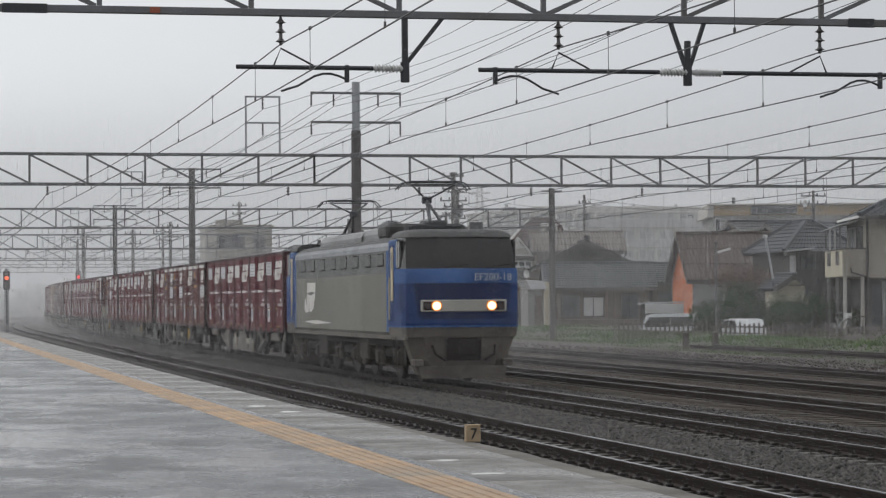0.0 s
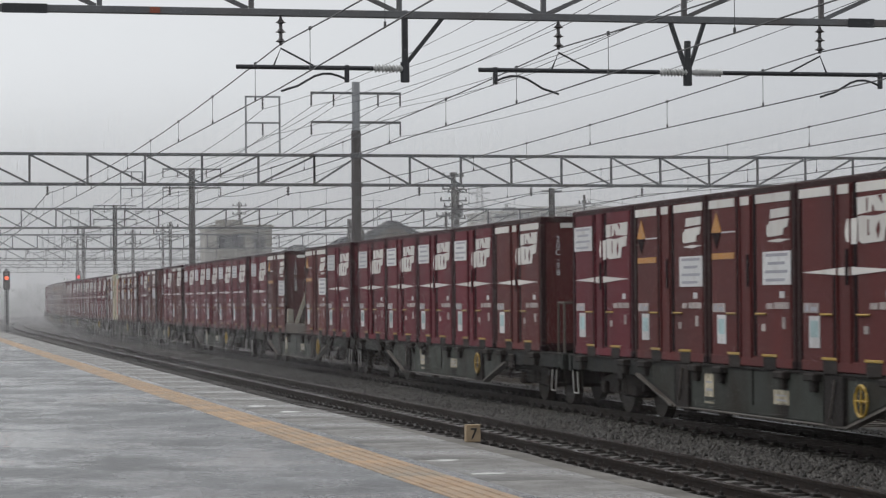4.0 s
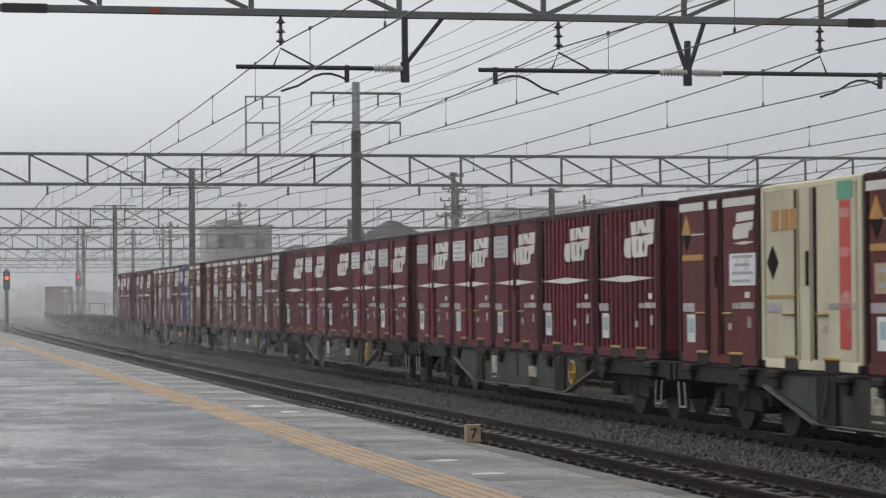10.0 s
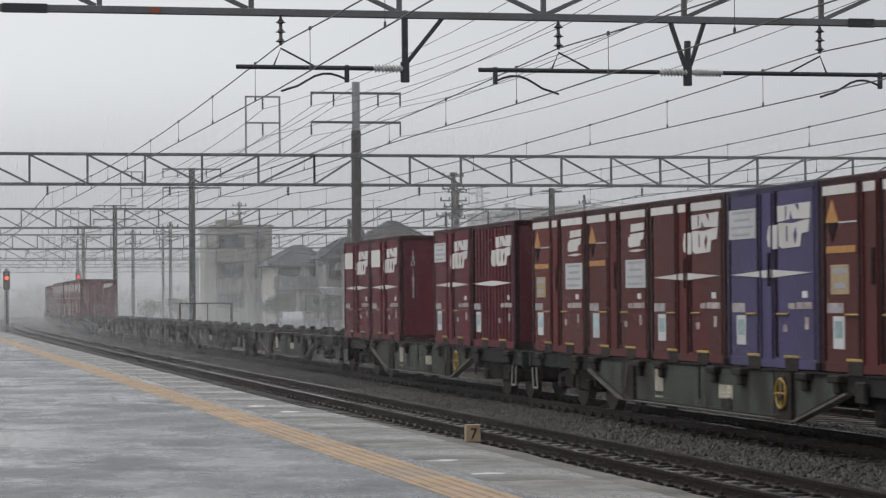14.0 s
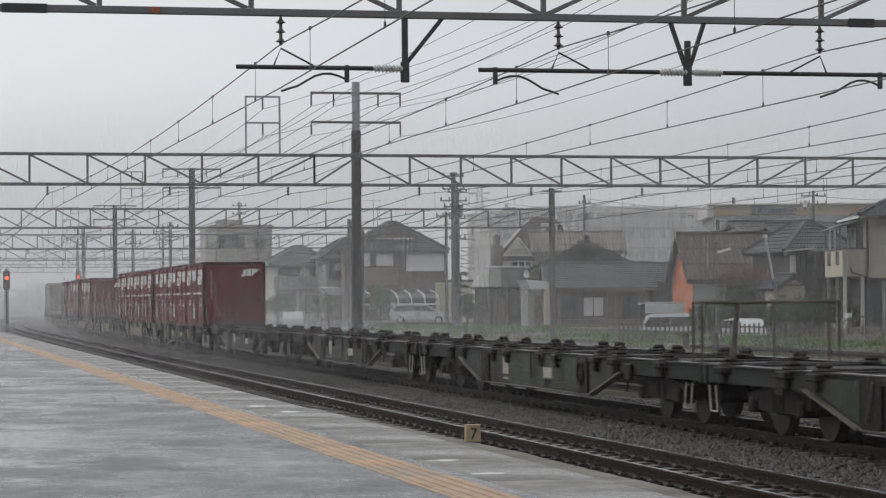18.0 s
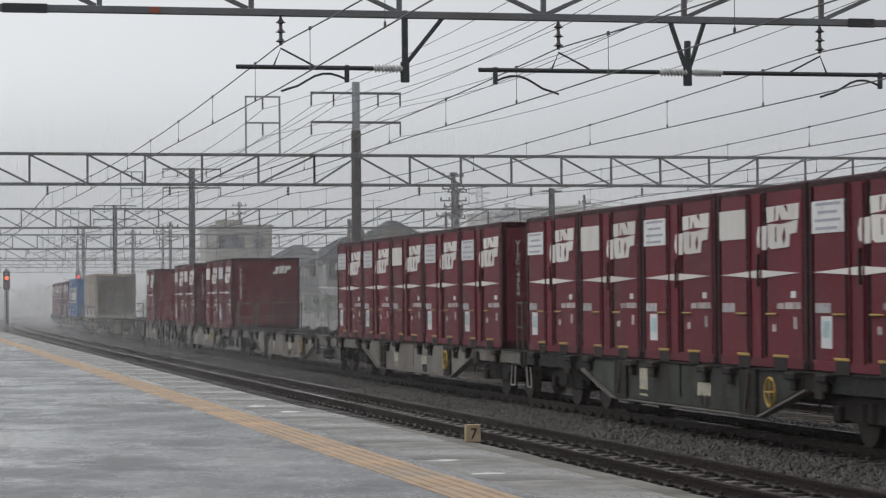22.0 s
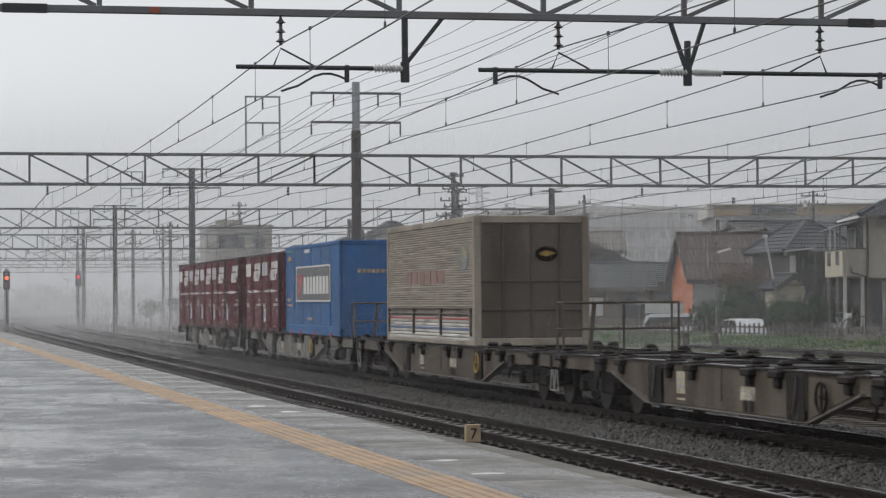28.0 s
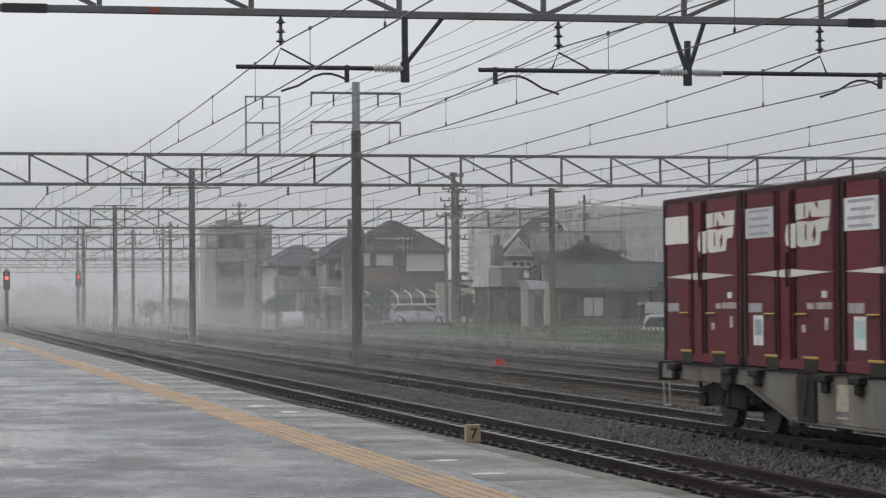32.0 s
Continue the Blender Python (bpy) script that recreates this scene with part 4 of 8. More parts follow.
ov = [(0.32 + 0.24 * math.cos(t), 1.92 + 0.16 * math.sin(t)) for t in [i * math.pi / 8 for i in range(16)]]
part("end_emblem", Geo().prism(ov, "y", -0.004, 0.03), M["seam"], root, "dark oval mark")
part("end_emblem_core", Geo().prism([(0.14, 1.92), (0.32, 1.99), (0.52, 1.93), (0.30, 1.86)], "y", -0.010, 0.0), M["lock_yellow"], root)
for i in range(6):
    y = TL * 0.74 - i * TL * 0.075
    part("faded_letter", Geo().box(-W + 0.008, -W + 0.02, y - TL * 0.05, y, 1.32, 1.62), M["faded_red"], root, "faded reddish letter slab")
part("side_emblem", Geo().prism([(1.0 + 0.42 * math.cos(t), 1.88 + 0.30 * math.sin(t)) for t in [i * math.pi / 8 for i in range(16)]], "x", -W + 0.008, -W + 0.02), M["faded_blue"], root, "faded blue-grey oval mark")
part("side_emblem_core", Geo().prism([(1.25, 1.72), (0.75, 1.95), (1.1, 2.1), (0.95, 1.9)], "x", -W + 0.004, -W + 0.02), M["lock_yellow"], root)
KINDS["T"] = root

# tank with a cone
root = thing("cone_tank", "pale cyan tank with upright cones in an open tan frame", "tank container")
g = Geo()
for y in (0.0, CL - 0.12):
    g.bev(-CW, CW, y, y + 0.12, 0.0, 0.30, 0.015)
for s in (-1, 1):
    g.bev(s * (CW - 0.12), s * CW, 0.12, CL - 0.12, 0.0, 0.30, 0.015)
part("base_frame", g, M["tan_dark"], root, "brown base frame")
for y in (CL - 1.45, CL - 3.15):
    for s in (-1, 1):
        lg = part("strut", Geo().beam((s * 1.12, y, 0.28), (s * 0.74, y, 1.36), 0.12, 0.10), M["tan"], root, "tan slanting leg")
        part("gusset", Geo().prism([(s * 1.02, 0.30), (s * 0.72, 1.28), (s * 0.50, 0.30)], "y", y - 0.01, y + 0.01), M["rust_web"], lg, "rusty brown web plate")
part("roll", Geo().tube((-0.80, CL - 3.0, 0.42), (-0.80, CL - 2.0, 0.42), 0.09, 12), M["tan_dark"], root)
part("corner_post", Geo().bev(-1.2, -1.02, CL - 0.30, CL - 0.10, 0.30, 0.72, 0.02), M["tan"], root)
part("pulley", Geo().tube((-0.85, CL - 0.55, 0.72), (-0.70, CL - 0.55, 0.72), 0.16, 14), M["rust_web"], root)
n = 20


def ring(y, r, z=1.05, x=0.0):
    return [(x + r * math.cos(2 * math.pi * i / n), y, z + r * math.sin(2 * math.pi * i / n)) for i in range(n)]


part("tank", Geo().loft([ring(CL - 0.80, 0.30), ring(CL - 0.90, 0.48), ring(CL - 1.15, 0.58), ring(CL - 1.7, 0.62), ring(0.9, 0.62), ring(0.55, 0.50), ring(0.40, 0.25)]), M["cyan"], root, "pale cyan tank body", smooth=True)


def upright(c0, c1, r0, r1, flat=1.0):
    """A cone between two levels, its axis leaning from c0 to c1."""
    return [[(c[0] + r * math.cos(2 * math.pi * i / n), c[1] + flat * r * math.sin(2 * math.pi * i / n), c[2]) for i in range(n)] for c, r in ((c0, r0), (c1, r1))]


part("funnel", Geo().loft(upright((-0.40, CL - 0.9, 1.40), (-0.50, CL - 0.9, 2.0), 0.03, 0.28)), M["cyan"], root, "pale cyan side funnel", smooth=True)
part("tall_cone", Geo().loft(upright((-0.16, CL - 1.7, 1.35), (-0.10, CL - 1.7, 2.38), 0.46, 0.30)), M["cyan"], root, "pale cyan upright cone", smooth=True)
for y in (CL - 1.3, CL - 2.3):
    part("tank_band", Geo().loft([ring(y, 0.635), ring(y + 0.06, 0.635)]), M["cyan"], root)
part("outlet", Geo().tube((-0.55, CL - 0.95, 1.2), (-0.70, CL - 0.95, 1.25), 0.10, 12), M["cyan"], root)
KINDS["K"] = root

# flat wagon; y = 0 is the front of its load
PITCH = 20.10


def bogie(parent, yc):
    b = part("bogie", Geo().bev(-0.80, 0.80, yc - 0.62, yc + 0.62, 0.30, 0.86, 0.04), M["under"], parent, "grimy black bogie")
    for x in (-0.90, 0.90):
        part("side_frame", Geo().prism([(yc - 1.25, 0.44), (yc - 0.6, 0.36), (yc + 0.6, 0.36), (yc + 1.25, 0.44), (yc + 1.25, 0.60), (yc + 0.5, 0.70), (yc - 0.5, 0.70), (yc - 1.25, 0.60)], "x", x - 0.08, x + 0.08), M["under"], b)
    for o in (-1.11, 1.11):
        part("brake_beam", Geo().bev(-0.8, 0.8, yc + o - 0.11, yc + o + 0.11, 0.36, 0.80, 0.03), M["under"], b)
    for s in (-1, 1):
        part("spring_nest", Geo().tube((s * 0.92, yc - 0.16, 0.36), (s * 0.92, yc - 0.16, 0.62), 0.10, 10).tube((s * 0.92, yc + 0.16, 0.36), (s * 0.92, yc + 0.16, 0.62), 0.10, 10), M["under"], b)
    for a in (yc - 0.95, yc + 0.95):
        w = Geo()
        for s in (-1, 1):
            w.tube((s * 0.49, a, 0.43), (s * 0.60, a, 0.43), 0.43, 28)
            w.tube((s * 0.46, a, 0.43), (s * 0.49, a, 0.43), 0.455, 28)
        w.tube((-0.9, a, 0.43), (0.9, a, 0.43), 0.075, 10)
        part("wheelset", w, M["wheel"], b, "worn steel wheelset")
        for s in (-1, 1):
            part("axle_box", Geo().bev(s * 0.84, s * 1.06, a - 0.12, a + 0.12, 0.33, 0.55, 0.03), M["under"], b)


def wagon(key, sill, rail_front, label, wheel_yellow):
    root = thing("flat_wagon", label, "flat wagon", group="flat wagons")
    L0, L1 = -1.25 if rail_front else -0.25, PITCH - 1.10
    ym = (L0 + L1) / 2
    s = Geo()
    for x in (-1.17, 1.08):
        s.prism([(L0, 0.98), (L1, 0.98), (L1, 0.72), (L1 - 4.1, 0.72), (L1 - 6.0, 0.30), (L0 + 6.0, 0.30), (L0 + 4.1, 0.72), (L0, 0.72)], "x", x, x + 0.09)
    part("side_sill", s, M["sill_dark"] if sill is M["sill_dark"] else sill, root, "deep-bellied side sill")
    pan = Geo().box(-1.182, -1.168, L0 + 6.9, L1 - 6.9, 0.33, 0.93)
    part("belly_panel", pan, M["belly"] if sill is M["sill_dark"] else sill, root, "grimy green-grey side panel")
    for a, b, c in ((L0 + 4.3, L0 + 6.0, L0 + 6.0), (L1 - 4.3, L1 - 6.0, L1 - 6.0)):
        part("web_panel", Geo().prism([(a, 0.90), (a, 0.76), (b, 0.36), (b, 0.90)], "x", -1.182, -1.168), M["belly"] if sill is M["sill_dark"] else sill, root)
        part("slant_flange", Geo().beam((-1.17, a - (0.2 if b > a else -0.2), 0.735), (-1.17, b, 0.30), 0.14, 0.035), M["flange"], root, "slanting flange with a painted pale highlight")
    for y in (L0 + 6.45, L1 - 6.45):
        part("sill_post", Geo().bev(-1.215, -1.16, y - 0.32, y + 0.32, 0.30, 0.95, 0.01), M["under"], root, "black bracket on the sill")
        part("pipe", Geo().path([(-1.235, y - 0.1, 0.90), (-1.24, y - 0.02, 0.62), (-1.235, y + 0.08, 0.40)], 0.016), M["flange"], root)
    fl = Geo()
    for x in (-1.21, 1.05):
        fl.bev(x, x + 0.16, L0, L1, 0.955, 0.985, 0.006)
    part("sill_flange", fl, M["under"], root)
    for x in (-1.21, 1.05):
        part("belly_flange", Geo().bev(x, x + 0.16, L0 + 6.0, L1 - 6.0, 0.285, 0.31, 0.006), M["flange"], root, "bottom flange with a painted pale highlight")
    d = Geo().bev(-0.30, 0.30, L0, L1, 0.60, 0.94, 0.02)
    for i in range(13):
        y = L0 + 0.1 + i * (L1 - L0 - 0.3) / 12
        d.bev(-1.1, 1.1, y, y + 0.14, 0.70, 0.93, 0.01)
    part("deck_frame", d, M["under"], root, "open steel deck frame")
    part("deck_plate", Geo().box(-1.05, 1.05, L0 + 0.4, L0 + 2.6, 0.935, 0.955).box(-1.05, 1.05, L1 - 2.6, L1 - 0.4, 0.935, 0.955).box(-0.55, 0.55, L0 + 2.6, L1 - 2.6, 0.935, 0.955), M["sill_dark"], root, "wet steel deck plates")
    p = Geo()
    for f in (0.36, 0.64):
        y = L1 - (L1 - L0) * f
        p.bev(-1.185, -1.165, y - 0.30, y + 0.30, 0.38, 0.66, 0.01)
    for i in (1, 3, 5):
        y = L0 + 4.4 + i * (L1 - L0 - 8.8) / 6
        part("sill_rib", Geo().bev(-1.20, -1.16, y - 0.03, y + 0.03, 0.45, 0.95, 0.008), sill, root)
    for f, w, h in ((0.40, 0.42, 0.34), (0.56, 0.62, 0.20)):
        y = L1 - (L1 - L0) * f
        q = part("data_plate", Geo().box(-1.188, -1.170, y - w / 2, y + w / 2, 0.50, 0.50 + h), M["plate_cream"], root, "grimy cream stencilled data panel")
        part("stencil", Geo().box(-1.192, -1.187, y - w * 0.35, y + w * 0.3, 0.50 + h * 0.25, 0.50 + h * 0.36).box(-1.192, -1.187, y - w * 0.3, y + w * 0.35, 0.50 + h * 0.6, 0.50 + h * 0.68), M["print"], q)
    y = L1 - (L1 - L0) * 0.40
    part("data_plate", Geo().box(-1.188, -1.170, y - 0.20, y + 0.20, 0.40, 0.43), M["plate_cream"], root)
    y = L1 - (L1 - L0) * 0.56
    for a in (y - 0.16, y + 0.1):
        part("dark_panel", Geo().box(-1.188, -1.170, a - 0.1, a + 0.1, 0.34, 0.52), M["under"], root)
    for y in [0.55 + 3.76 * i + o for i in range(5) for o in (0.0, 2.6)]:
        lk = Geo().bev(-1.20, 1.20, y - 0.07, y + 0.07, 0.94, 0.985, 0.01)
        for q in (-1, 1):
            lk.bev(q * 0.94, q * 1.218, y - 0.16, y + 0.16, 0.97, 1.03, 0.03).bev(q * 1.0, q * 1.20, y - 0.10, y + 0.10, 1.02, 1.10, 0.04)
            lk.bev(q * 1.06, q * 1.30, y - 0.20, y + 0.20, 0.86, 0.965, 0.02).bev(q * 1.17, q * 1.25, y - 0.10, y + 0.10, 0.72, 0.87, 0.02)
        part("twist_lock", lk, M["under"], root, "black twist-lock pair on a cross beam")
    for y in (L0 + 3.6, L1 - 3.2):
        part("lashing_bracket", Geo().bev(-1.245, -1.19, y - 0.16, y + 0.16, 0.62, 0.90, 0.02).tube((-1.23, y - 0.05, 0.62), (-1.23, y + 0.06, 0.44), 0.02, 6), M["under"], root)
    g = Geo()
    for x in (-1.19, 1.03):
        g.box(x, x + 0.16, L0 + 0.02, L1 - 0.02, 0.986, 0.990)
    part("wet_edge", g, M["wet_steel"], root, "rain-wet top edge of the sills")
    bogie(root, L0 + 2.5)
    bogie(root, L1 - 2.5)
    for y, s in ((L0, -1), (L1, 1)):
        part("end_beam", Geo().bev(-1.2, 1.2, min(y, y + s * 0.16), max(y, y + s * 0.16), 0.68, 0.98, 0.02), M["sill_dark"], root)
        part("coupler", Geo().bev(-0.14, 0.14, min(y, y + s * 0.30), max(y, y + s * 0.30), 0.68, 0.98, 0.04).bev(-0.20, 0.20, min(y + s * 0.16, y + s * 0.29), max(y + s * 0.16, y + s * 0.29), 0.66, 1.0, 0.05), M["under"], root)
        part("air_hose", Geo().path([(-0.5, y + s * 0.16, 0.72), (-0.46, y + s * 0.2, 0.50), (-0.3, y + s * 0.24, 0.40), (-0.1, y + s * 0.28, 0.45)], 0.025), M["seam"], root)
        st = Geo()
        for o in (0.0, 0.30):
            st.tube((-1.22, y - s * (0.2 + o), 0.68), (-1.22, y - s * (0.28 + o), 0.30), 0.015, 6)
        st.tube((-1.22, y - s * 0.28, 0.30), (-1.22, y - s * 0.58, 0.30), 0.015, 6)
        part("step", st, M["step_paint"], root, "grimy white shunting step")
    br = Geo().path([(-1.24, 5.2 + 0.20 * math.cos(2 * math.pi * i / 14), 0.66 + 0.20 * math.sin(2 * math.pi * i / 14)) for i in range(14)] + [(-1.24, 5.4, 0.66)], 0.022)
    br.tube((-1.24, 5.2, 0.48), (-1.24, 5.2, 0.84), 0.015, 6).tube((-1.24, 5.02, 0.66), (-1.24, 5.38, 0.66), 0.015, 6).tube((-1.26, 5.2, 0.66), (-1.14, 5.2, 0.66), 0.03, 6)
    part("brake_wheel", br, M["lock_yellow"] if wheel_yellow else M["under"], root, "yellow hand-brake wheel" if wheel_yellow else "")
    bx = Geo().bev(-1.0, -0.5, ym - 0.9, ym + 0.6, 0.35, 0.70, 0.04).tube((-0.7, ym + 1.2, 0.5), (-0.7, ym + 2.4, 0.5), 0.17, 12)
    part("brake_gear", bx, M["under"], root)
    if rail_front:
        r = Geo()
        for x in (-1.1, 0.05, 1.1):
            for y in (L0 + 0.08, L0 + 0.50) if x != 0.05 else (L0 + 0.08,):
                r.tube((x, y, 0.95), (x, y, 1.90), 0.022, 6)
        for z in ((1.42, 1.90) if sill is not M["sill_dark"] else (1.90,)):
            r.path([(-1.1, L0 + 0.50, z), (-1.1, L0 + 0.08, z), (1.1, L0 + 0.08, z), (1.1, L0 + 0.50, z)], 0.022)
        part("end_railing", r, M["tan_dark"], root, "tubular end railing")
        part("brake_stand", Geo().tube((-0.55, L0 + 0.3, 0.95), (-0.45, L0 + 0.3, 1.88), 0.045, 8), M["tan_dark"], root)
        part("brake_handle", Geo().bev(-0.85, 0.0, L0 + 0.26, L0 + 0.34, 1.87, 1.91, 0.01), M["tan_dark"], root)
    WAGONS[key] = root


WAGONS = {}
wagon("dark", M["sill_dark"], False, "dark green-grey container flat wagon, grimy and wet", True)
wagon("rail", M["sill_dark"], True, "dark container flat wagon with a tubular end railing", True)
wagon("grey", M["sill_grey"], False, "pale grey container flat wagon with stencilled data panels", False)
wagon("greyrail", M["sill_grey"], True, "pale grey container flat wagon with an end railing", True)

wagon("bare", M["sill_dark"], False, "empty dark container flat wagon, rusty and rain-wet", False)
wagon("barerail", M["sill_dark"], True, "empty dark flat wagon with a tubular end railing", False)

wagon("brown", M["sill_brown"], False, "rusty brown-grey container flat wagon, rain-wet", False)
wagon("brownrail", M["sill_brown"], True, "rusty brown-grey flat wagon with an end railing", True)

# loads from the front: one letter for each of five places; long ones at a distance from the front
LOADS = ["AAEAA", "HPHHA", "PAAAA", "AHKHA", "AAAAA", "PE-HA", "BBBJH", "CCAAA", "AACAC", "PBBBB", "BDPHB", "CA-EE",
         "-----", "-----", "-----", "-----", "-----", "AEAEA", "AAEAA", "-----", "AE-EA", "--E--", "-----", "-----", "---AE", "CAAAE"]
STYLE = ["grey", "dark", "rail", "dark", "dark", "rail", "rail", "dark", "dark", "rail", "rail", "dark",
         "bare", "bare", "barerail", "bare", "bare", "dark", "grey", "greyrail", "grey", "grey", "brown", "brownrail", "grey", "grey"]
STYLE[18] = "greyrail"
STYLE[20], STYLE[24] = "greyrail", "greyrail"
FRONT = -208.37
# how far each load stands behind an even spacing; wagons with an end platform stand further apart
LAG = [0.55, 0.48, 1.33, 1.02, 0.78, 0.47, 1.25, 0.83, 0.42, 0.10, 0.62, 0.60, 0.25, -0.05, 0.50, 0.20, -0.05, -0.05, 0.55, 0.20, 0.72, 0.90, 0.50, 0.05, 0.90, 1.33]
moving = []
used = set()


def place(proto, at):
    if proto in used:
        ob = copy_thing(proto, pose(0, 0, 0))
    else:
        ob, _ = proto, used.add(proto)
    moving.append((ob, at))
    return ob


for k, (load, style) in enumerate(zip(LOADS, STYLE)):
    y = FRONT + PITCH * k + LAG[k]
    place(WAGONS[style], (y, 0.0))
    for j, c in enumerate(load):
        if c != "-":
            place(KINDS[c], (y + 3.76 * j, 1.0))
place(KINDS["T"], (FRONT + PITCH * 23 + 5.4, 1.0))
place(KINDS["Y"], (FRONT + PITCH * 24 + 1.25, 1.0))


# ---- the electric locomotive; y = 0 is its front face ----
M["loco_grey"] = cpaint("green_grey_loco_paint", (0.21, 0.206, 0.182), spread=0, dirt=(0.09, 0.08, 0.065), dirt_amount=0.4, dirt_scale=0.5)
M["loco_band"] = cpaint("grey_loco_paint", (0.14, 0.142, 0.138), spread=0, spec=0.3)
# pale tone paints the sky's highlight on the curved roof edge
M["loco_highlight"] = cpaint("roof_edge_highlight_paint", (0.26, 0.27, 0.285), spread=0, spec=0.4)
M["loco_blue"] = cpaint("loco_blue_paint", (0.024, 0.058, 0.185), spread=0, dirt=(0.018, 0.03, 0.075), dirt_amount=0.7)
M["loco_light_blue"] = cpaint("light_loco_blue_paint", (0.05, 0.115, 0.29), spread=0, dirt=(0.035, 0.07, 0.16), dirt_amount=0.7)
M["loco_dark_blue"] = cpaint("dark_loco_blue_paint", (0.016, 0.028, 0.088), spread=0)
M["loco_roof"] = paint("sooty_roof_paint", (0.024, 0.023, 0.023), 0.6, var=0.3, scale=1.0, bump=0.2, dirt=(0.03, 0.028, 0.025))
M["duct"] = paint("wet_grey_roof_duct", (0.12, 0.12, 0.12), 0.35, var=0.3, scale=0.8, dirt=(0.04, 0.036, 0.03), bump=0.1)
M["skirt"] = paint("mud_stained_skirt", (0.125, 0.108, 0.088), 0.6, var=0.35, scale=1.5, bump=0.2, dirt=(0.045, 0.035, 0.028), dirt_amount=0.75, dirt_scale=1.2)
M["gear"] = paint("muddy_running_gear", (0.055, 0.047, 0.039), 0.7, var=0.4, scale=2.5, bump=0.2, dirt=(0.018, 0.015, 0.012), dirt_amount=0.8, dirt_scale=2, spec=0.2)
M["dark_glass"] = glass("tinted_cab_glass", (0.022, 0.02, 0.019), 0.18, 0.35)
M["lamp_panel"] = paint("pale_lamp_panel", (0.40, 0.39, 0.35), 0.5, var=0.15, scale=3, bump=0, dirt=(0.22, 0.2, 0.17))
M["number"] = paint("faded_pale_number", (0.40, 0.43, 0.50), 0.5, var=0.1, bump=0)
# glowing orange ring, added to imitate bloom around each headlight
M["lamp_rim"] = glow("headlamp_bloom_orange", (1.0, 0.30, 0.06), 0.55)
M["door_cream"] = paint("cream_door_edge", (0.55, 0.46, 0.30), 0.5, var=0.15)
M["headlamp"] = glow("lit_headlamp", (1.0, 0.74, 0.38), 2.6)
M["lamp_glass"] = glass("unlit_lamp_glass", (0.05, 0.03, 0.03))
LL, LW = 18.2, 1.40
loco = thing("electric_locomotive", "blue and grey electric locomotive with lit headlamps and raised pantographs", "locomotive")


def cab_slice(z, o, hw, back, corner=0.42, flip=False):
    """One level of the cab in plan, front rounded; o: how far the front is set back."""
    pts = [(-hw, back), (-hw, corner + o), (-hw + 0.06, corner * 0.45 + o), (-hw + 0.22, 0.10 + o), (-hw * 0.5, 0.02 + o), (0, o), (hw * 0.5, 0.02 + o), (hw - 0.22, 0.10 + o), (hw - 0.06, corner * 0.45 + o), (hw, corner + o), (hw, back)]
    return [(x, LL - y if flip else y, z) for x, y in pts]


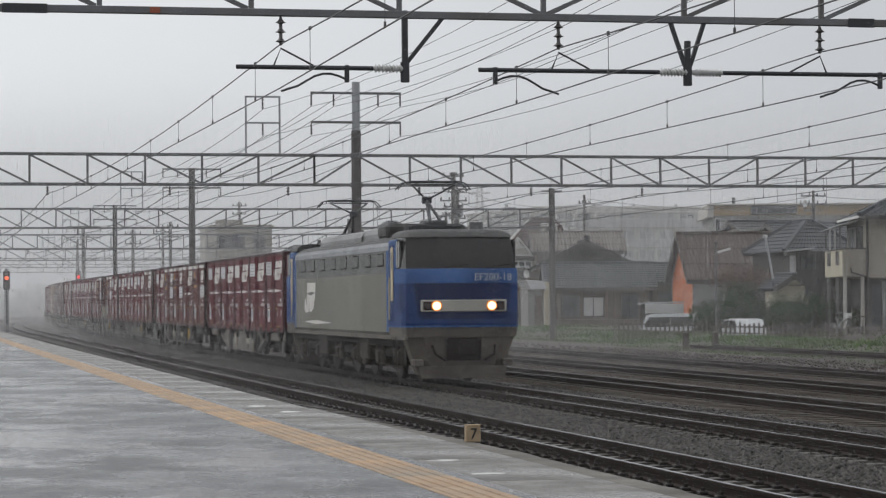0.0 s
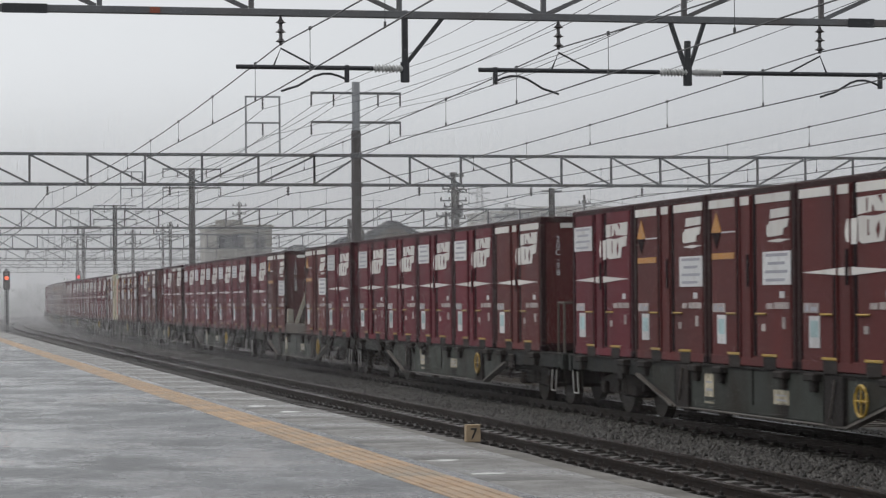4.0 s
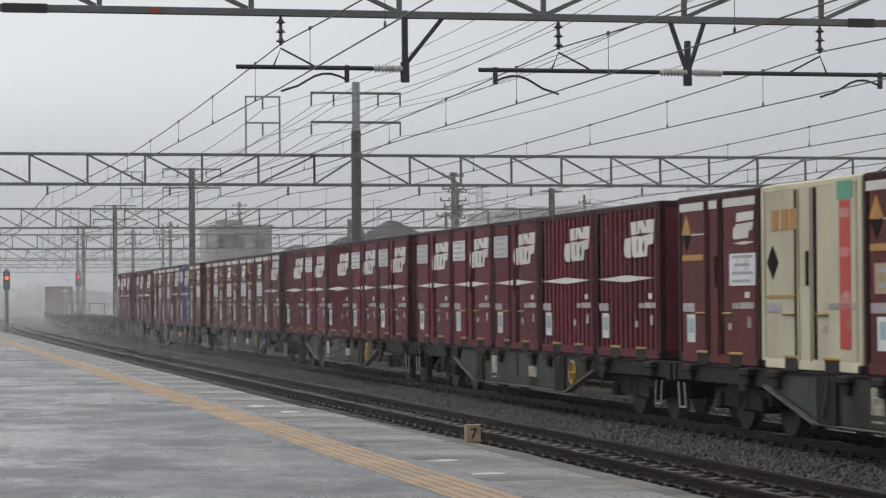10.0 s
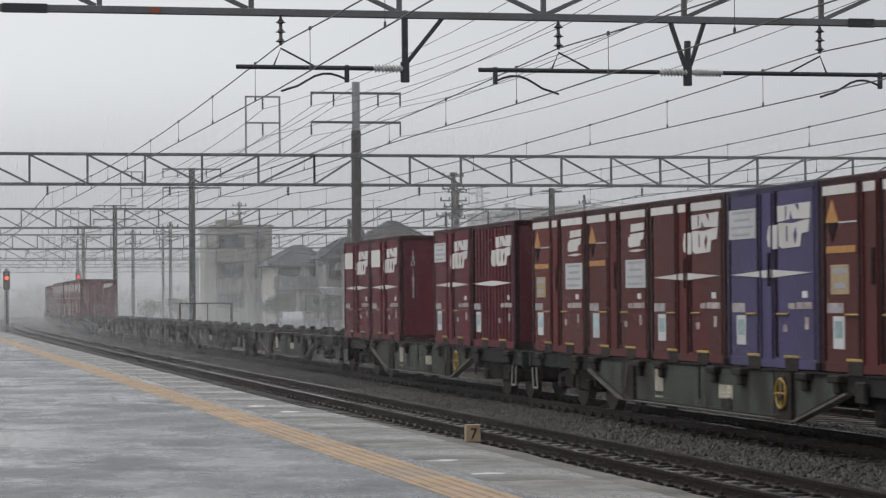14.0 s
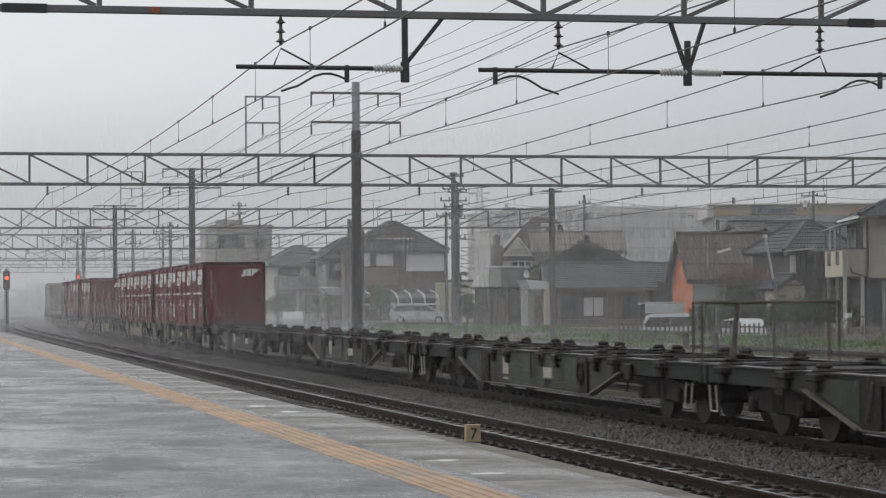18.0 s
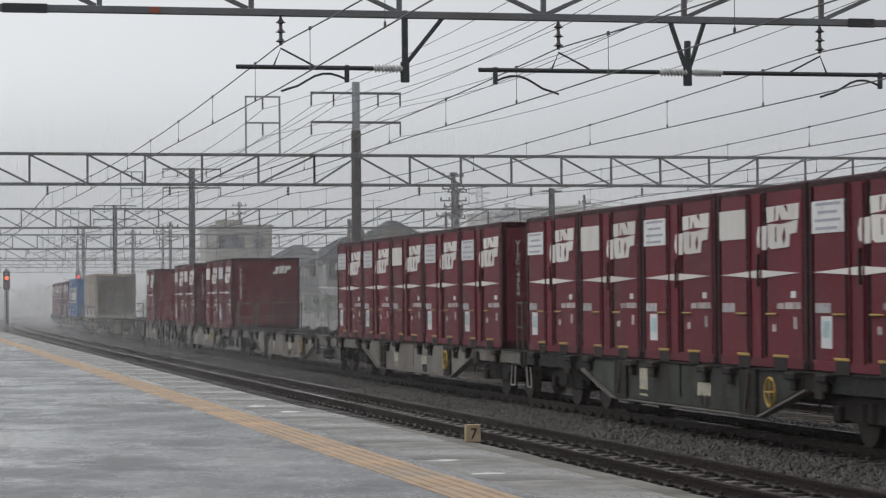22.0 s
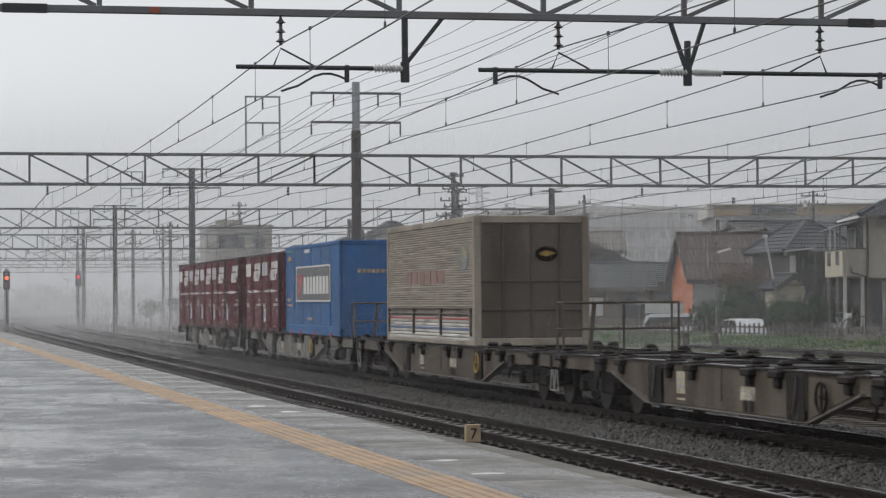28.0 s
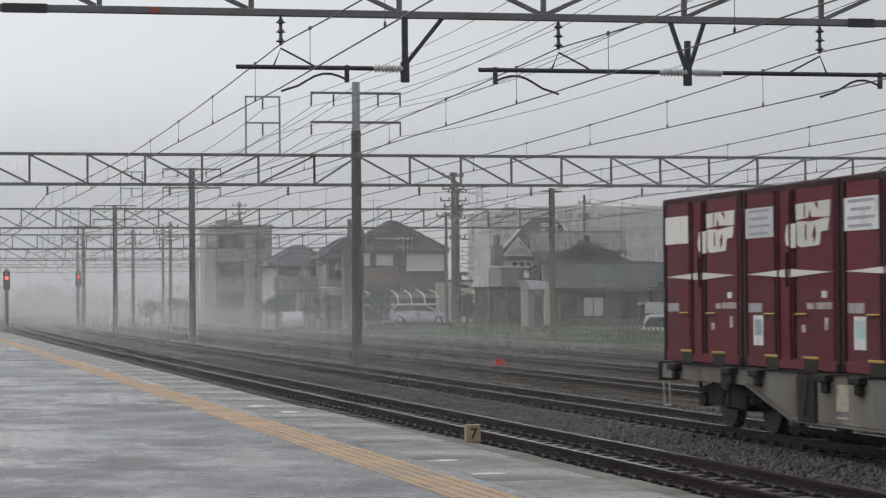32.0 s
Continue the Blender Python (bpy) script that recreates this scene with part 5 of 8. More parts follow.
for flip in (False, True):
    def lv(rows, hw=LW, back=1.95):
        return [cab_slice(z, o, w or hw, back, flip=flip) for z, o, w in rows]
    cab = part("cab", Geo().loft(lv([(1.36, 0.03, 0), (1.42, 0.0, 0), (1.68, 0.0, 0)])), M["loco_blue"], loco, "blue cab end")
    part("nose_band", Geo().loft(lv([(1.681, 0.002, 0), (2.0, 0.0, 0), (2.36, 0.0, 0)])), M["loco_blue"], cab, "blue nose", smooth=True)
    panel = [[(x, LL - y if flip else y, z) for x, y in ((-w, 0.055 + 0.2 * max(0, w - 1.05)), (-0.7, 0.004), (0, -0.016), (0.7, 0.004), (w, 0.055 + 0.2 * max(0, w - 1.05)), (w - 0.05, 0.2), (-w + 0.05, 0.2))] for z, w in ((1.52, 0.98), (1.62, 1.06), (2.30, 1.17), (2.358, 1.17))]
    part("nose_panel", Geo().loft(panel), M["loco_dark_blue"], cab, "darker blue front panel with slanted corners")
    part("nose_brow", Geo().loft(lv([(2.361, -0.012, 0), (2.60, -0.012, 0), (2.70, 0.03, 0)])), M["loco_light_blue"], cab, "lighter blue brow", smooth=True)
    part("windscreen", Geo().loft(lv([(2.701, 0.06, 1.375), (3.10, 0.22, 1.355), (3.44, 0.38, 1.32)], back=1.25)), M["dark_glass"], cab, "wide dark wrap-round windscreen", smooth=True)
    part("cab_roof", Geo().loft(lv([(3.441, 0.34, 1.34), (3.54, 0.46, 1.30), (3.62, 0.72, 1.15), (3.65, 1.0, 0.9)])), M["loco_roof"], cab, "sooty rounded cab roof", smooth=True)
    s = -1 if flip else 1

    def yy(v):
        return LL - v if flip else v
    for sx in (-1, 1):
        x = sx * LW
        part("cab_side", Geo().bev(x - sx * 0.10, x, min(yy(1.05), yy(1.95)), max(yy(1.05), yy(1.95)), 2.70, 3.40, 0.02), M["loco_light_blue"], cab)
        part("side_glass", Geo().box(x - sx * 0.04, x + sx * 0.004, min(yy(0.62), yy(1.02)), max(yy(0.62), yy(1.02)), 2.74, 3.36), M["dark_glass"], cab)
        part("window_pillar", Geo().bev(x - sx * 0.05, x + sx * 0.008, min(yy(0.80), yy(0.84)), max(yy(0.80), yy(0.84)), 2.70, 3.40, 0.01), M["seam"], cab)
        d = part("cab_door", Geo().bev(x - sx * 0.03, x + sx * 0.006, min(yy(1.30), yy(1.86)), max(yy(1.30), yy(1.86)), 1.45, 3.30, 0.01), M["loco_blue"], cab)
        part("door_edge", Geo().bev(x - sx * 0.02, x + sx * 0.03, min(yy(1.34), yy(1.58)), max(yy(1.34), yy(1.58)), 1.95, 3.22, 0.01), M["door_cream"], d, "worn cream door edge")
        part("door_glass", Geo().bev(x + sx * 0.02, x + sx * 0.036, min(yy(1.40), yy(1.50)), max(yy(1.40), yy(1.50)), 2.70, 3.12, 0.01), M["dark_glass"], d)
        part("grab_rail", Geo().tube((x + sx * 0.05, yy(1.64), 1.5), (x + sx * 0.05, yy(1.64), 2.5), 0.016, 6), M["door_cream"], d)
    hl = part("lamp_bar", Geo().bev(-1.02, 1.02, min(yy(-0.045), yy(0.1)), max(yy(-0.045), yy(0.1)), 1.69, 1.97, 0.02), M["lamp_panel"], cab, "pale grey lamp bar")
    for sx in (-1, 1):
        part("lamp_recess", Geo().bev(sx * 0.55, sx * 0.97, min(yy(-0.055), yy(0.0)), max(yy(-0.055), yy(0.0)), 1.73, 1.93, 0.01), M["seam"], hl)
        part("headlight", Geo().tube((sx * 0.66, yy(-0.075), 1.83), (sx * 0.66, yy(-0.04), 1.83), 0.095, 18), M["headlamp"] if not flip else M["lamp_glass"], hl, "" if flip else "glowing warm headlight")
        if not flip:
            part("lamp_rim", Geo().tube((sx * 0.66, yy(-0.07), 1.83), (sx * 0.66, yy(-0.05), 1.83), 0.125, 18), M["lamp_rim"], hl)
        part("tail_light", Geo().tube((sx * 0.87, yy(-0.07), 1.83), (sx * 0.87, yy(-0.04), 1.83), 0.07, 14), M["lamp_glass"], hl)
    part("foot_ledge", Geo().loft([cab_slice(z, -0.05, LW + 0.01, 1.95, flip=flip) for z in (1.33, 1.365)]), M["loco_light_blue"], cab)
    part("valance", Geo().loft([cab_slice(1.10, 0.02, LW - 0.02, 1.95, flip=flip), cab_slice(1.329, 0.0, LW - 0.01, 1.95, flip=flip)]), M["skirt"], cab, "mud-stained grey valance")
    part("skirt", Geo().loft([[(x, LL - y if flip else y, z) for x, y in ((-hw, 0.9), (-hw, 0.4 + o), (-hw * 0.72, 0.12 + o), (hw * 0.72, 0.12 + o), (hw, 0.4 + o), (hw, 0.9))] for z, hw, o in ((0.22, 0.98, 0.1), (0.55, 1.12, 0.05), (1.10, 1.30, 0.0))]), M["skirt"], cab, "mud-stained front skirt")
    part("coupler_pocket", Geo().bev(-0.42, 0.42, min(yy(-0.02), yy(0.4)), max(yy(-0.02), yy(0.4)), 0.55, 1.08, 0.03), M["under"], cab)
    part("coupler", Geo().bev(-0.16, 0.16, min(yy(-0.50), yy(0.2)), max(yy(-0.50), yy(0.2)), 0.68, 1.0, 0.05).bev(-0.22, 0.22, min(yy(-0.50), yy(-0.3)), max(yy(-0.50), yy(-0.3)), 0.66, 1.02, 0.05), M["under"], loco)
    part("plough", Geo().prism([(-1.0, 0.14), (1.0, 0.14), (1.05, 0.42), (-1.05, 0.42)], "y", min(yy(0.1), yy(0.2)), max(yy(0.1), yy(0.2))), M["skirt"], cab)
    for sx in (-1, 1):
        part("sand_pipe", Geo().path([(sx * 0.75, yy(0.05), 0.9), (sx * 0.7, yy(-0.08), 0.7), (sx * 0.45, yy(-0.12), 0.55)], 0.028), M["under"], cab)
        part("step_block", Geo().bev(sx * 0.95, sx * 1.2, min(yy(0.05), yy(0.4)), max(yy(0.05), yy(0.4)), 0.42, 0.58, 0.02), M["skirt"], cab)
        part("step_ladder", Geo().tube((sx * 1.36, yy(1.3), 1.1), (sx * 1.33, yy(1.3), 0.35), 0.02, 6).tube((sx * 1.36, yy(1.75), 1.1), (sx * 1.33, yy(1.75), 0.35), 0.02, 6).tube((sx * 1.33, yy(1.3), 0.36), (sx * 1.33, yy(1.75), 0.36), 0.02, 6).tube((sx * 1.34, yy(1.3), 0.7), (sx * 1.34, yy(1.75), 0.7), 0.02, 6), M["gear"], cab)
    if not flip:
        writing("fleet_number", "EF200-18", 0.24, pose(0.70, -0.008 - 0.03, 2.42, 90, 0, 0), M["number"], cab, "pale raised number")
    wp = Geo()
    for x in (-0.5, 0.5):
        wp.tube((x, yy(0.0), 2.72), (x + 0.62, yy(0.03), 2.80), 0.012, 5)
    part("wiper", wp, M["seam"], cab)
Y0, Y1 = 1.952, LL - 1.952


def body_ring(y, rows):
    return [(x, y, z) for x, z in rows]


def body(rows, name, mat, label):
    full = rows + [(-x, z) for x, z in rows[::-1]]
    return part(name, Geo().loft([body_ring(Y0, full), body_ring(Y1, full)]), mat, loco, label)


body([(-1.34, 1.10), (-1.40, 1.20), (-1.40, 2.62)], "body", M["loco_grey"], "green-grey lower body side")
body([(-1.40, 2.622), (-1.40, 3.16)], "window_band", M["loco_band"], "darker grey band with small windows")
body([(-1.40, 3.162), (-1.385, 3.27), (-1.34, 3.36)], "cantrail", M["loco_highlight"], "roof edge with its highlight painted pale grey")
body([(-1.33, 3.362), (-1.15, 3.48), (-0.8, 3.55)], "roof", M["loco_roof"], "sooty roof")
for y in (Y0 + 0.05, Y1 - 0.25):
    part("end_strip", Geo().box(-1.404, -1.39, y, y + 0.2, 1.2, 3.16), M["loco_light_blue"], loco)
for i in range(8):
    y = 2.55 + i * 1.68
    w = part("side_window", Geo().bev(-1.408, -1.39, y, y + 0.82, 2.79, 3.11, 0.008), M["seam"], loco)
    part("window_glass", Geo().bev(-1.413, -1.405, y + 0.035, y + 0.785, 2.815, 3.085, 0.004), M["loco_band"], w)
sk = Geo()
sk.bev(-1.36, -1.30, 0.2, LL - 0.2, 1.02, 1.14, 0.01)
part("sill_line", sk, M["skirt"], loco)
e = Geo()
mark = [(0.30, 0.0), (0.52, 0.0), (0.44, 0.86), (0.36, 0.97), (0.16, 1.0), (0.02, 0.86), (0.06, 0.52), (0.17, 0.52), (0.15, 0.72), (0.22, 0.74)]


def lpt(u, v):
    return (14.5 - 1.95 * u, 2.48 - 0.86 * v)


em = part("emblem", Geo().prism([lpt(*q) for q in mark], "x", -1.408, -1.39), M["white"], loco, "white operator mark")
part("emblem_slab", Geo().prism([lpt(*q) for q in ((0.54, 0.0), (0.74, 0.0), (0.68, 0.95), (0.47, 0.95))], "x", -1.408, -1.39), M["white"], em)
part("emblem_slab", Geo().prism([lpt(*q) for q in ((0.76, 0.0), (1.0, 0.0), (0.96, 0.58), (0.86, 0.58), (0.82, 0.88), (0.70, 0.88))], "x", -1.408, -1.39), M["white"], em)
part("emblem_lens", Geo().prism([lpt(*q) for q in ((0.25, 0.36), (0.62, 0.29), (1.0, 0.33), (0.62, 0.42))], "x", -1.412, -1.409), M["loco_grey"], em)
part("side_stripe", Geo().prism([(14.5, 1.38), (12.4, 1.43), (10.0, 1.37), (12.4, 1.31)], "x", -1.408, -1.39), M["white"], loco, "white lens-shaped stripe")
for a, b, w, h in ((4.6, 7.6, 0.95, 3.86), (7.62, 10.8, 1.0, 3.82), (10.82, 14.0, 1.0, 3.82)):
    part("roof_duct", Geo().prism([(-w, 3.45), (w, 3.45), (w, h - 0.2), (w - 0.08, h - 0.08), (w - 0.28, h - 0.01), (0, h + 0.02), (-w + 0.28, h - 0.01), (-w + 0.08, h - 0.08), (-w, h - 0.2)], "y", a, b), M["duct"], loco, "dusty roof equipment cover")
part("fan_box", Geo().bev(-1.0, 1.0, 4.2, 5.4, 3.5, 3.88, 0.08), M["loco_roof"], loco)


def pantograph(y, top, k):
    p = part("pantograph", Geo().bev(-0.65, 0.65, y - 0.55, y - 0.45, 3.72, 3.80, 0.01).bev(-0.65, 0.65, y + 0.45, y + 0.55, 3.72, 3.80, 0.01).bev(-0.28, 0.28, y - 0.35, y + 0.35, 3.70, 3.92, 0.03), M["dark_steel"], loco, "raised single-arm pantograph")
    for x in (-0.6, 0.6):
        for b in (y - 0.5, y + 0.5):
            part("insulator", Geo().tube((x, b, 3.52), (x, b, 3.74), 0.075, 10, 0.05), M["brown_porcelain"], p)
    knee = (0.0, y + 0.75 * k, 3.92 + (top - 3.92) * 0.55)
    part("lower_arm", Geo().tube((-0.14, y - 0.3 * k, 3.86), knee, 0.045, 8).tube((0.14, y - 0.3 * k, 3.86), knee, 0.035, 8).bev(-0.12, 0.12, knee[1] - 0.08, knee[1] + 0.08, knee[2] - 0.09, knee[2] + 0.09, 0.03), M["dark_steel"], p)
    part("upper_arm", Geo().tube(knee, (-0.55, y - 0.05 * k, top - 0.09), 0.024, 7).tube(knee, (0.55, y - 0.05 * k, top - 0.09), 0.024, 7).tube((-0.55, y - 0.05 * k, top - 0.09), (0.55, y - 0.05 * k, top - 0.09), 0.02, 6), M["dark_steel"], p)
    for o in (-0.17, 0.17):
        part("collector_strip", Geo().bev(-0.62, 0.62, y + o - 0.03, y + o + 0.03, top - 0.05, top, 0.01).path([(0.62, y + o, top - 0.02), (0.78, y + o, top - 0.06), (0.92, y + o, top - 0.22)], 0.016).path([(-0.62, y + o, top - 0.02), (-0.78, y + o, top - 0.06), (-0.92, y + o, top - 0.22)], 0.016), M["dark_steel"], p)


pantograph(3.3, 4.90, 1)
pantograph(14.9, 4.90, -1)
rt = Geo().tube((0.85, 2.3, 3.6), (0.85, 2.3, 3.85), 0.17, 14)
part("roof_vent", rt, M["duct"], loco)
for x, y in ((-0.9, 2.2), (-0.8, 2.7), (0.6, 2.6), (-0.6, 16.6), (0.5, 16.4)):
    part("roof_insulator", Geo().tube((x, y, 3.5), (x, y, 3.78), 0.08, 10, 0.05), M["brown_porcelain"], loco)
part("roof_cable", Geo().path([(-0.9, 2.2, 3.78), (-0.8, 2.7, 3.78), (-0.4, 3.0, 3.75), (0.6, 2.6, 3.78)], 0.02), M["dark_steel"], loco)
for yc in (3.3, LL / 2, LL - 3.3):
    b = part("bogie", Geo().bev(-1.12, -0.95, yc - 1.9, yc + 1.9, 0.55, 0.80, 0.05).bev(0.95, 1.12, yc - 1.9, yc + 1.9, 0.55, 0.80, 0.05).bev(-1.0, 1.0, yc - 0.3, yc + 0.3, 0.4, 0.95, 0.05), M["under"], loco, "grimy motor bogie")
    for a in (yc - 1.25, yc + 1.25):
        w = Geo()
        for s in (-1, 1):
            w.tube((s * 0.49, a, 0.56), (s * 0.61, a, 0.56), 0.56, 32)
        w.tube((-1.0, a, 0.56), (1.0, a, 0.56), 0.10, 10)
        part("wheelset", w, M["wheel"], b)
        for s in (-1, 1):
            x = Geo().bev(s * 0.98, s * 1.20, a - 0.20, a + 0.20, 0.40, 0.74, 0.05).tube((s * 1.05, a - 0.33, 0.5), (s * 1.05, a - 0.33, 1.05), 0.10, 10).tube((s * 1.05, a + 0.33, 0.5), (s * 1.05, a + 0.33, 1.05), 0.10, 10)
            part("axle_box", x, M["gear"], b)
        part("brake_hanger", Geo().bev(-1.2, -1.1, a - 0.75, a - 0.55, 0.35, 1.05, 0.03), M["gear"], b)
for y0, y1, z in ((5.6, 6.8, 0.45), (11.7, 12.9, 0.45), (6.0, 6.5, 0.30)):
    part("equipment_box", Geo().bev(-1.22, 1.22, y0, y1, z, 1.1, 0.05), M["gear"], loco, "grimy underfloor box")
part("underframe", Geo().bev(-1.2, 1.2, 0.8, LL - 0.8, 0.85, 1.12, 0.03), M["under"], loco)
moving.append((loco, (-227.42, 0.0)))


# ---- houses and town behind the yard ----
M["wall_brown"] = paint("brown_stained_boards", (0.12, 0.09, 0.07), 0.75, var=0.2, scale=1.2, streak=4, dirt=(0.08, 0.065, 0.055))
M["wall_grey"] = paint("grey_render", (0.24, 0.235, 0.225), 0.8, var=0.15, scale=0.8, dirt=(0.14, 0.13, 0.12), streak=3)
M["wall_beige"] = paint("beige_render", (0.29, 0.262, 0.215), 0.8, var=0.12, scale=0.7, dirt=(0.16, 0.14, 0.115), streak=4)
M["wall_pale"] = paint("pale_render", (0.44, 0.42, 0.38), 0.8, var=0.12, scale=0.8, dirt=(0.32, 0.29, 0.25), streak=4)
M["wall_orange"] = paint("terracotta_render", (0.50, 0.16, 0.07), 0.8, var=0.15, scale=1.0, dirt=(0.30, 0.12, 0.07), dirt_amount=0.4)
M["wall_tan"] = paint("tan_render", (0.36, 0.26, 0.14), 0.8, var=0.12, scale=0.8)
M["wall_conc"] = paint("streaked_concrete_wall", (0.27, 0.25, 0.21), 0.85, var=0.2, scale=0.5, dirt=(0.13, 0.12, 0.11), streak=6, dirt_amount=0.6)
M["tile_grey"] = paint("grey_clay_tiles", (0.062, 0.066, 0.074), 0.6, spec=0.2, var=0.3, scale=1.5, fine=8, bump=0.1)
M["tile_dark"] = paint("dark_clay_tiles", (0.035, 0.034, 0.037), 0.6, spec=0.2, var=0.3, scale=1.5, fine=8, bump=0.1)
M["tile_brown"] = paint("brown_ribbed_roof", (0.052, 0.035, 0.028), 0.6, spec=0.2, var=0.3, scale=0.9, fine=6, bump=0.1, dirt=(0.05, 0.035, 0.028))
M["tile_pale"] = paint("weathered_ribbed_roof", (0.14, 0.12, 0.105), 0.6, spec=0.2, var=0.25, scale=0.9, fine=6, bump=0.1, dirt=(0.12, 0.10, 0.09))
M["pane"] = glass("window_glass", (0.05, 0.055, 0.06), 0.08)
M["curtain"] = paint("pale_curtain_behind_glass", (0.56, 0.56, 0.55), 0.4, var=0.1, scale=4, bump=0)
M["frame_white"] = paint("white_window_frame", (0.60, 0.60, 0.58), 0.5, var=0.08, bump=0)
M["frame_dark"] = paint("bronze_window_frame", (0.07, 0.06, 0.055), 0.5, var=0.1, bump=0)
M["wall_black"] = paint("dark_boards_and_voids", (0.055, 0.047, 0.042), 0.75, var=0.25, scale=1.5, streak=4, dirt=(0.035, 0.03, 0.027))
M["wall_panel"] = paint("tan_brown_cladding", (0.20, 0.145, 0.11), 0.75, var=0.15, scale=1.0, streak=3, dirt=(0.13, 0.10, 0.08))
M["wall_cream"] = paint("cream_plaster_and_lit_side", (0.50, 0.46, 0.35), 0.8, var=0.12, scale=0.8, dirt=(0.33, 0.29, 0.22), streak=3)
M["picket"] = paint("grey_weathered_pickets", (0.14, 0.125, 0.11), 0.8, var=0.3, scale=3, spread=0.3)
M["tile_maroon"] = paint("maroon_brown_roof_slates", (0.085, 0.052, 0.047), 0.6, spec=0.2, var=0.25, scale=1.2, fine=8, bump=0.1)
M["leaf_dark"] = paint("dark_wet_leaves", (0.026, 0.050, 0.020), 0.85, spec=0.15, var=0.5, scale=0.8, fine=5, bump=0, dirt=(0.035, 0.045, 0.018), dirt_scale=0.6)
M["russet_leaf"] = paint("reddish_brown_leaves", (0.10, 0.06, 0.042), 0.85, spec=0.15, var=0.4, scale=0.8, fine=5, bump=0)
M["leaf"] = paint("wet_green_leaves", (0.042, 0.085, 0.022), 0.85, spec=0.15, var=0.5, scale=0.8, fine=5, bump=0, dirt=(0.06, 0.075, 0.022), dirt_scale=0.6)
M["bark"] = paint("wet_bark", (0.07, 0.055, 0.045), 0.8, var=0.3, scale=3, streak=3)
M["galv"] = paint("pale_corrugated_sheet", (0.45, 0.46, 0.47), 0.5, 0.2, var=0.15, scale=1.5, dirt=(0.25, 0.22, 0.19))
M["car_white"] = paint("white_car_paint", (0.62, 0.63, 0.64), 0.25, var=0.06, scale=2, bump=0)
M["car_silver"] = paint("silver_car_paint", (0.42, 0.43, 0.45), 0.28, 0.3, var=0.06, scale=2, bump=0)
M["tyre"] = paint("black_tyre", (0.02, 0.02, 0.02), 0.8, var=0.1)


def roof_plane(A, B, C, D, cols, rows, wave=0.055, step=0.045):
    """A tiled slope: A to B along the ridge, D to C along the eaves; tiles swell and each course overlaps the next."""
    A, B, C, D = (Vector(p) for p in (A, B, C, D))
    nrm = (B - A).cross(D - A).normalized()
    if nrm.z < 0:
        nrm = -nrm
    g = Geo()
    sub = cols * 3
    v, f = [], []
    for r in range(rows):
        for e in (0, 1):
            t = (r + e) / rows
            for i in range(sub + 1):
                s = i / sub
                p = (A.lerp(B, s)).lerp(D.lerp(C, s), t)
                v.append(p + nrm * (wave * (0.5 + 0.5 * math.cos(2 * math.pi * i / 3)) + step * e))
    w = sub + 1
    for r in range(rows):
        for i in range(sub):
            a = 2 * r * w + i
            f.append((a, a + 1, a + w + 1, a + w))
            if r:
                b = (2 * r - 1) * w + i
                f.append((b, b + 1, a + 1, a))
    g.add(v, f)
    base = [A - nrm * 0.12, B - nrm * 0.12, C - nrm * 0.12, D - nrm * 0.12]
    top = [A, B, C, D]
    g.add(base + top, [(0, 1, 2, 3), (0, 1, 5, 4), (1, 2, 6, 5), (2, 3, 7, 6), (3, 0, 4, 7)])
    return g


def window(parent, face, pos, u0, u1, z0, z1, frame="frame_white", pane="pane", bars=1):
    """A framed window on a wall; face: '-y' or '-x', pos: the wall's plane."""
    def bx(g, a, b, c, d, e0, e1):
        if face == "-y":
            return g.bev(a, b, pos - e1, pos - e0, c, d, 0.012)
        return g.bev(pos - e1, pos - e0, a, b, c, d, 0.012)
    w = part("window", bx(Geo(), u0, u1, z0, z1, 0.005, 0.02), M[pane], parent, "curtained window" if pane == "curtain" else "")
    g = Geo()
    t = 0.06
    for a, b, c, d in ((u0 - t, u1 + t, z1, z1 + t), (u0 - t, u0, z0, z1), (u1, u1 + t, z0, z1)):
        bx(g, a, b, c, d, 0.0, 0.07)
    for i in range(1, bars + 1):
        m = u0 + (u1 - u0) * i / (bars + 1)
        bx(g, m - 0.025, m + 0.025, z0, z1, 0.01, 0.05)
    part("window_frame", g, M[frame], w)
    part("window_sill", bx(Geo(), u0 - 0.1, u1 + 0.1, z0 - t, z0, 0.0, 0.11), M[frame], w)


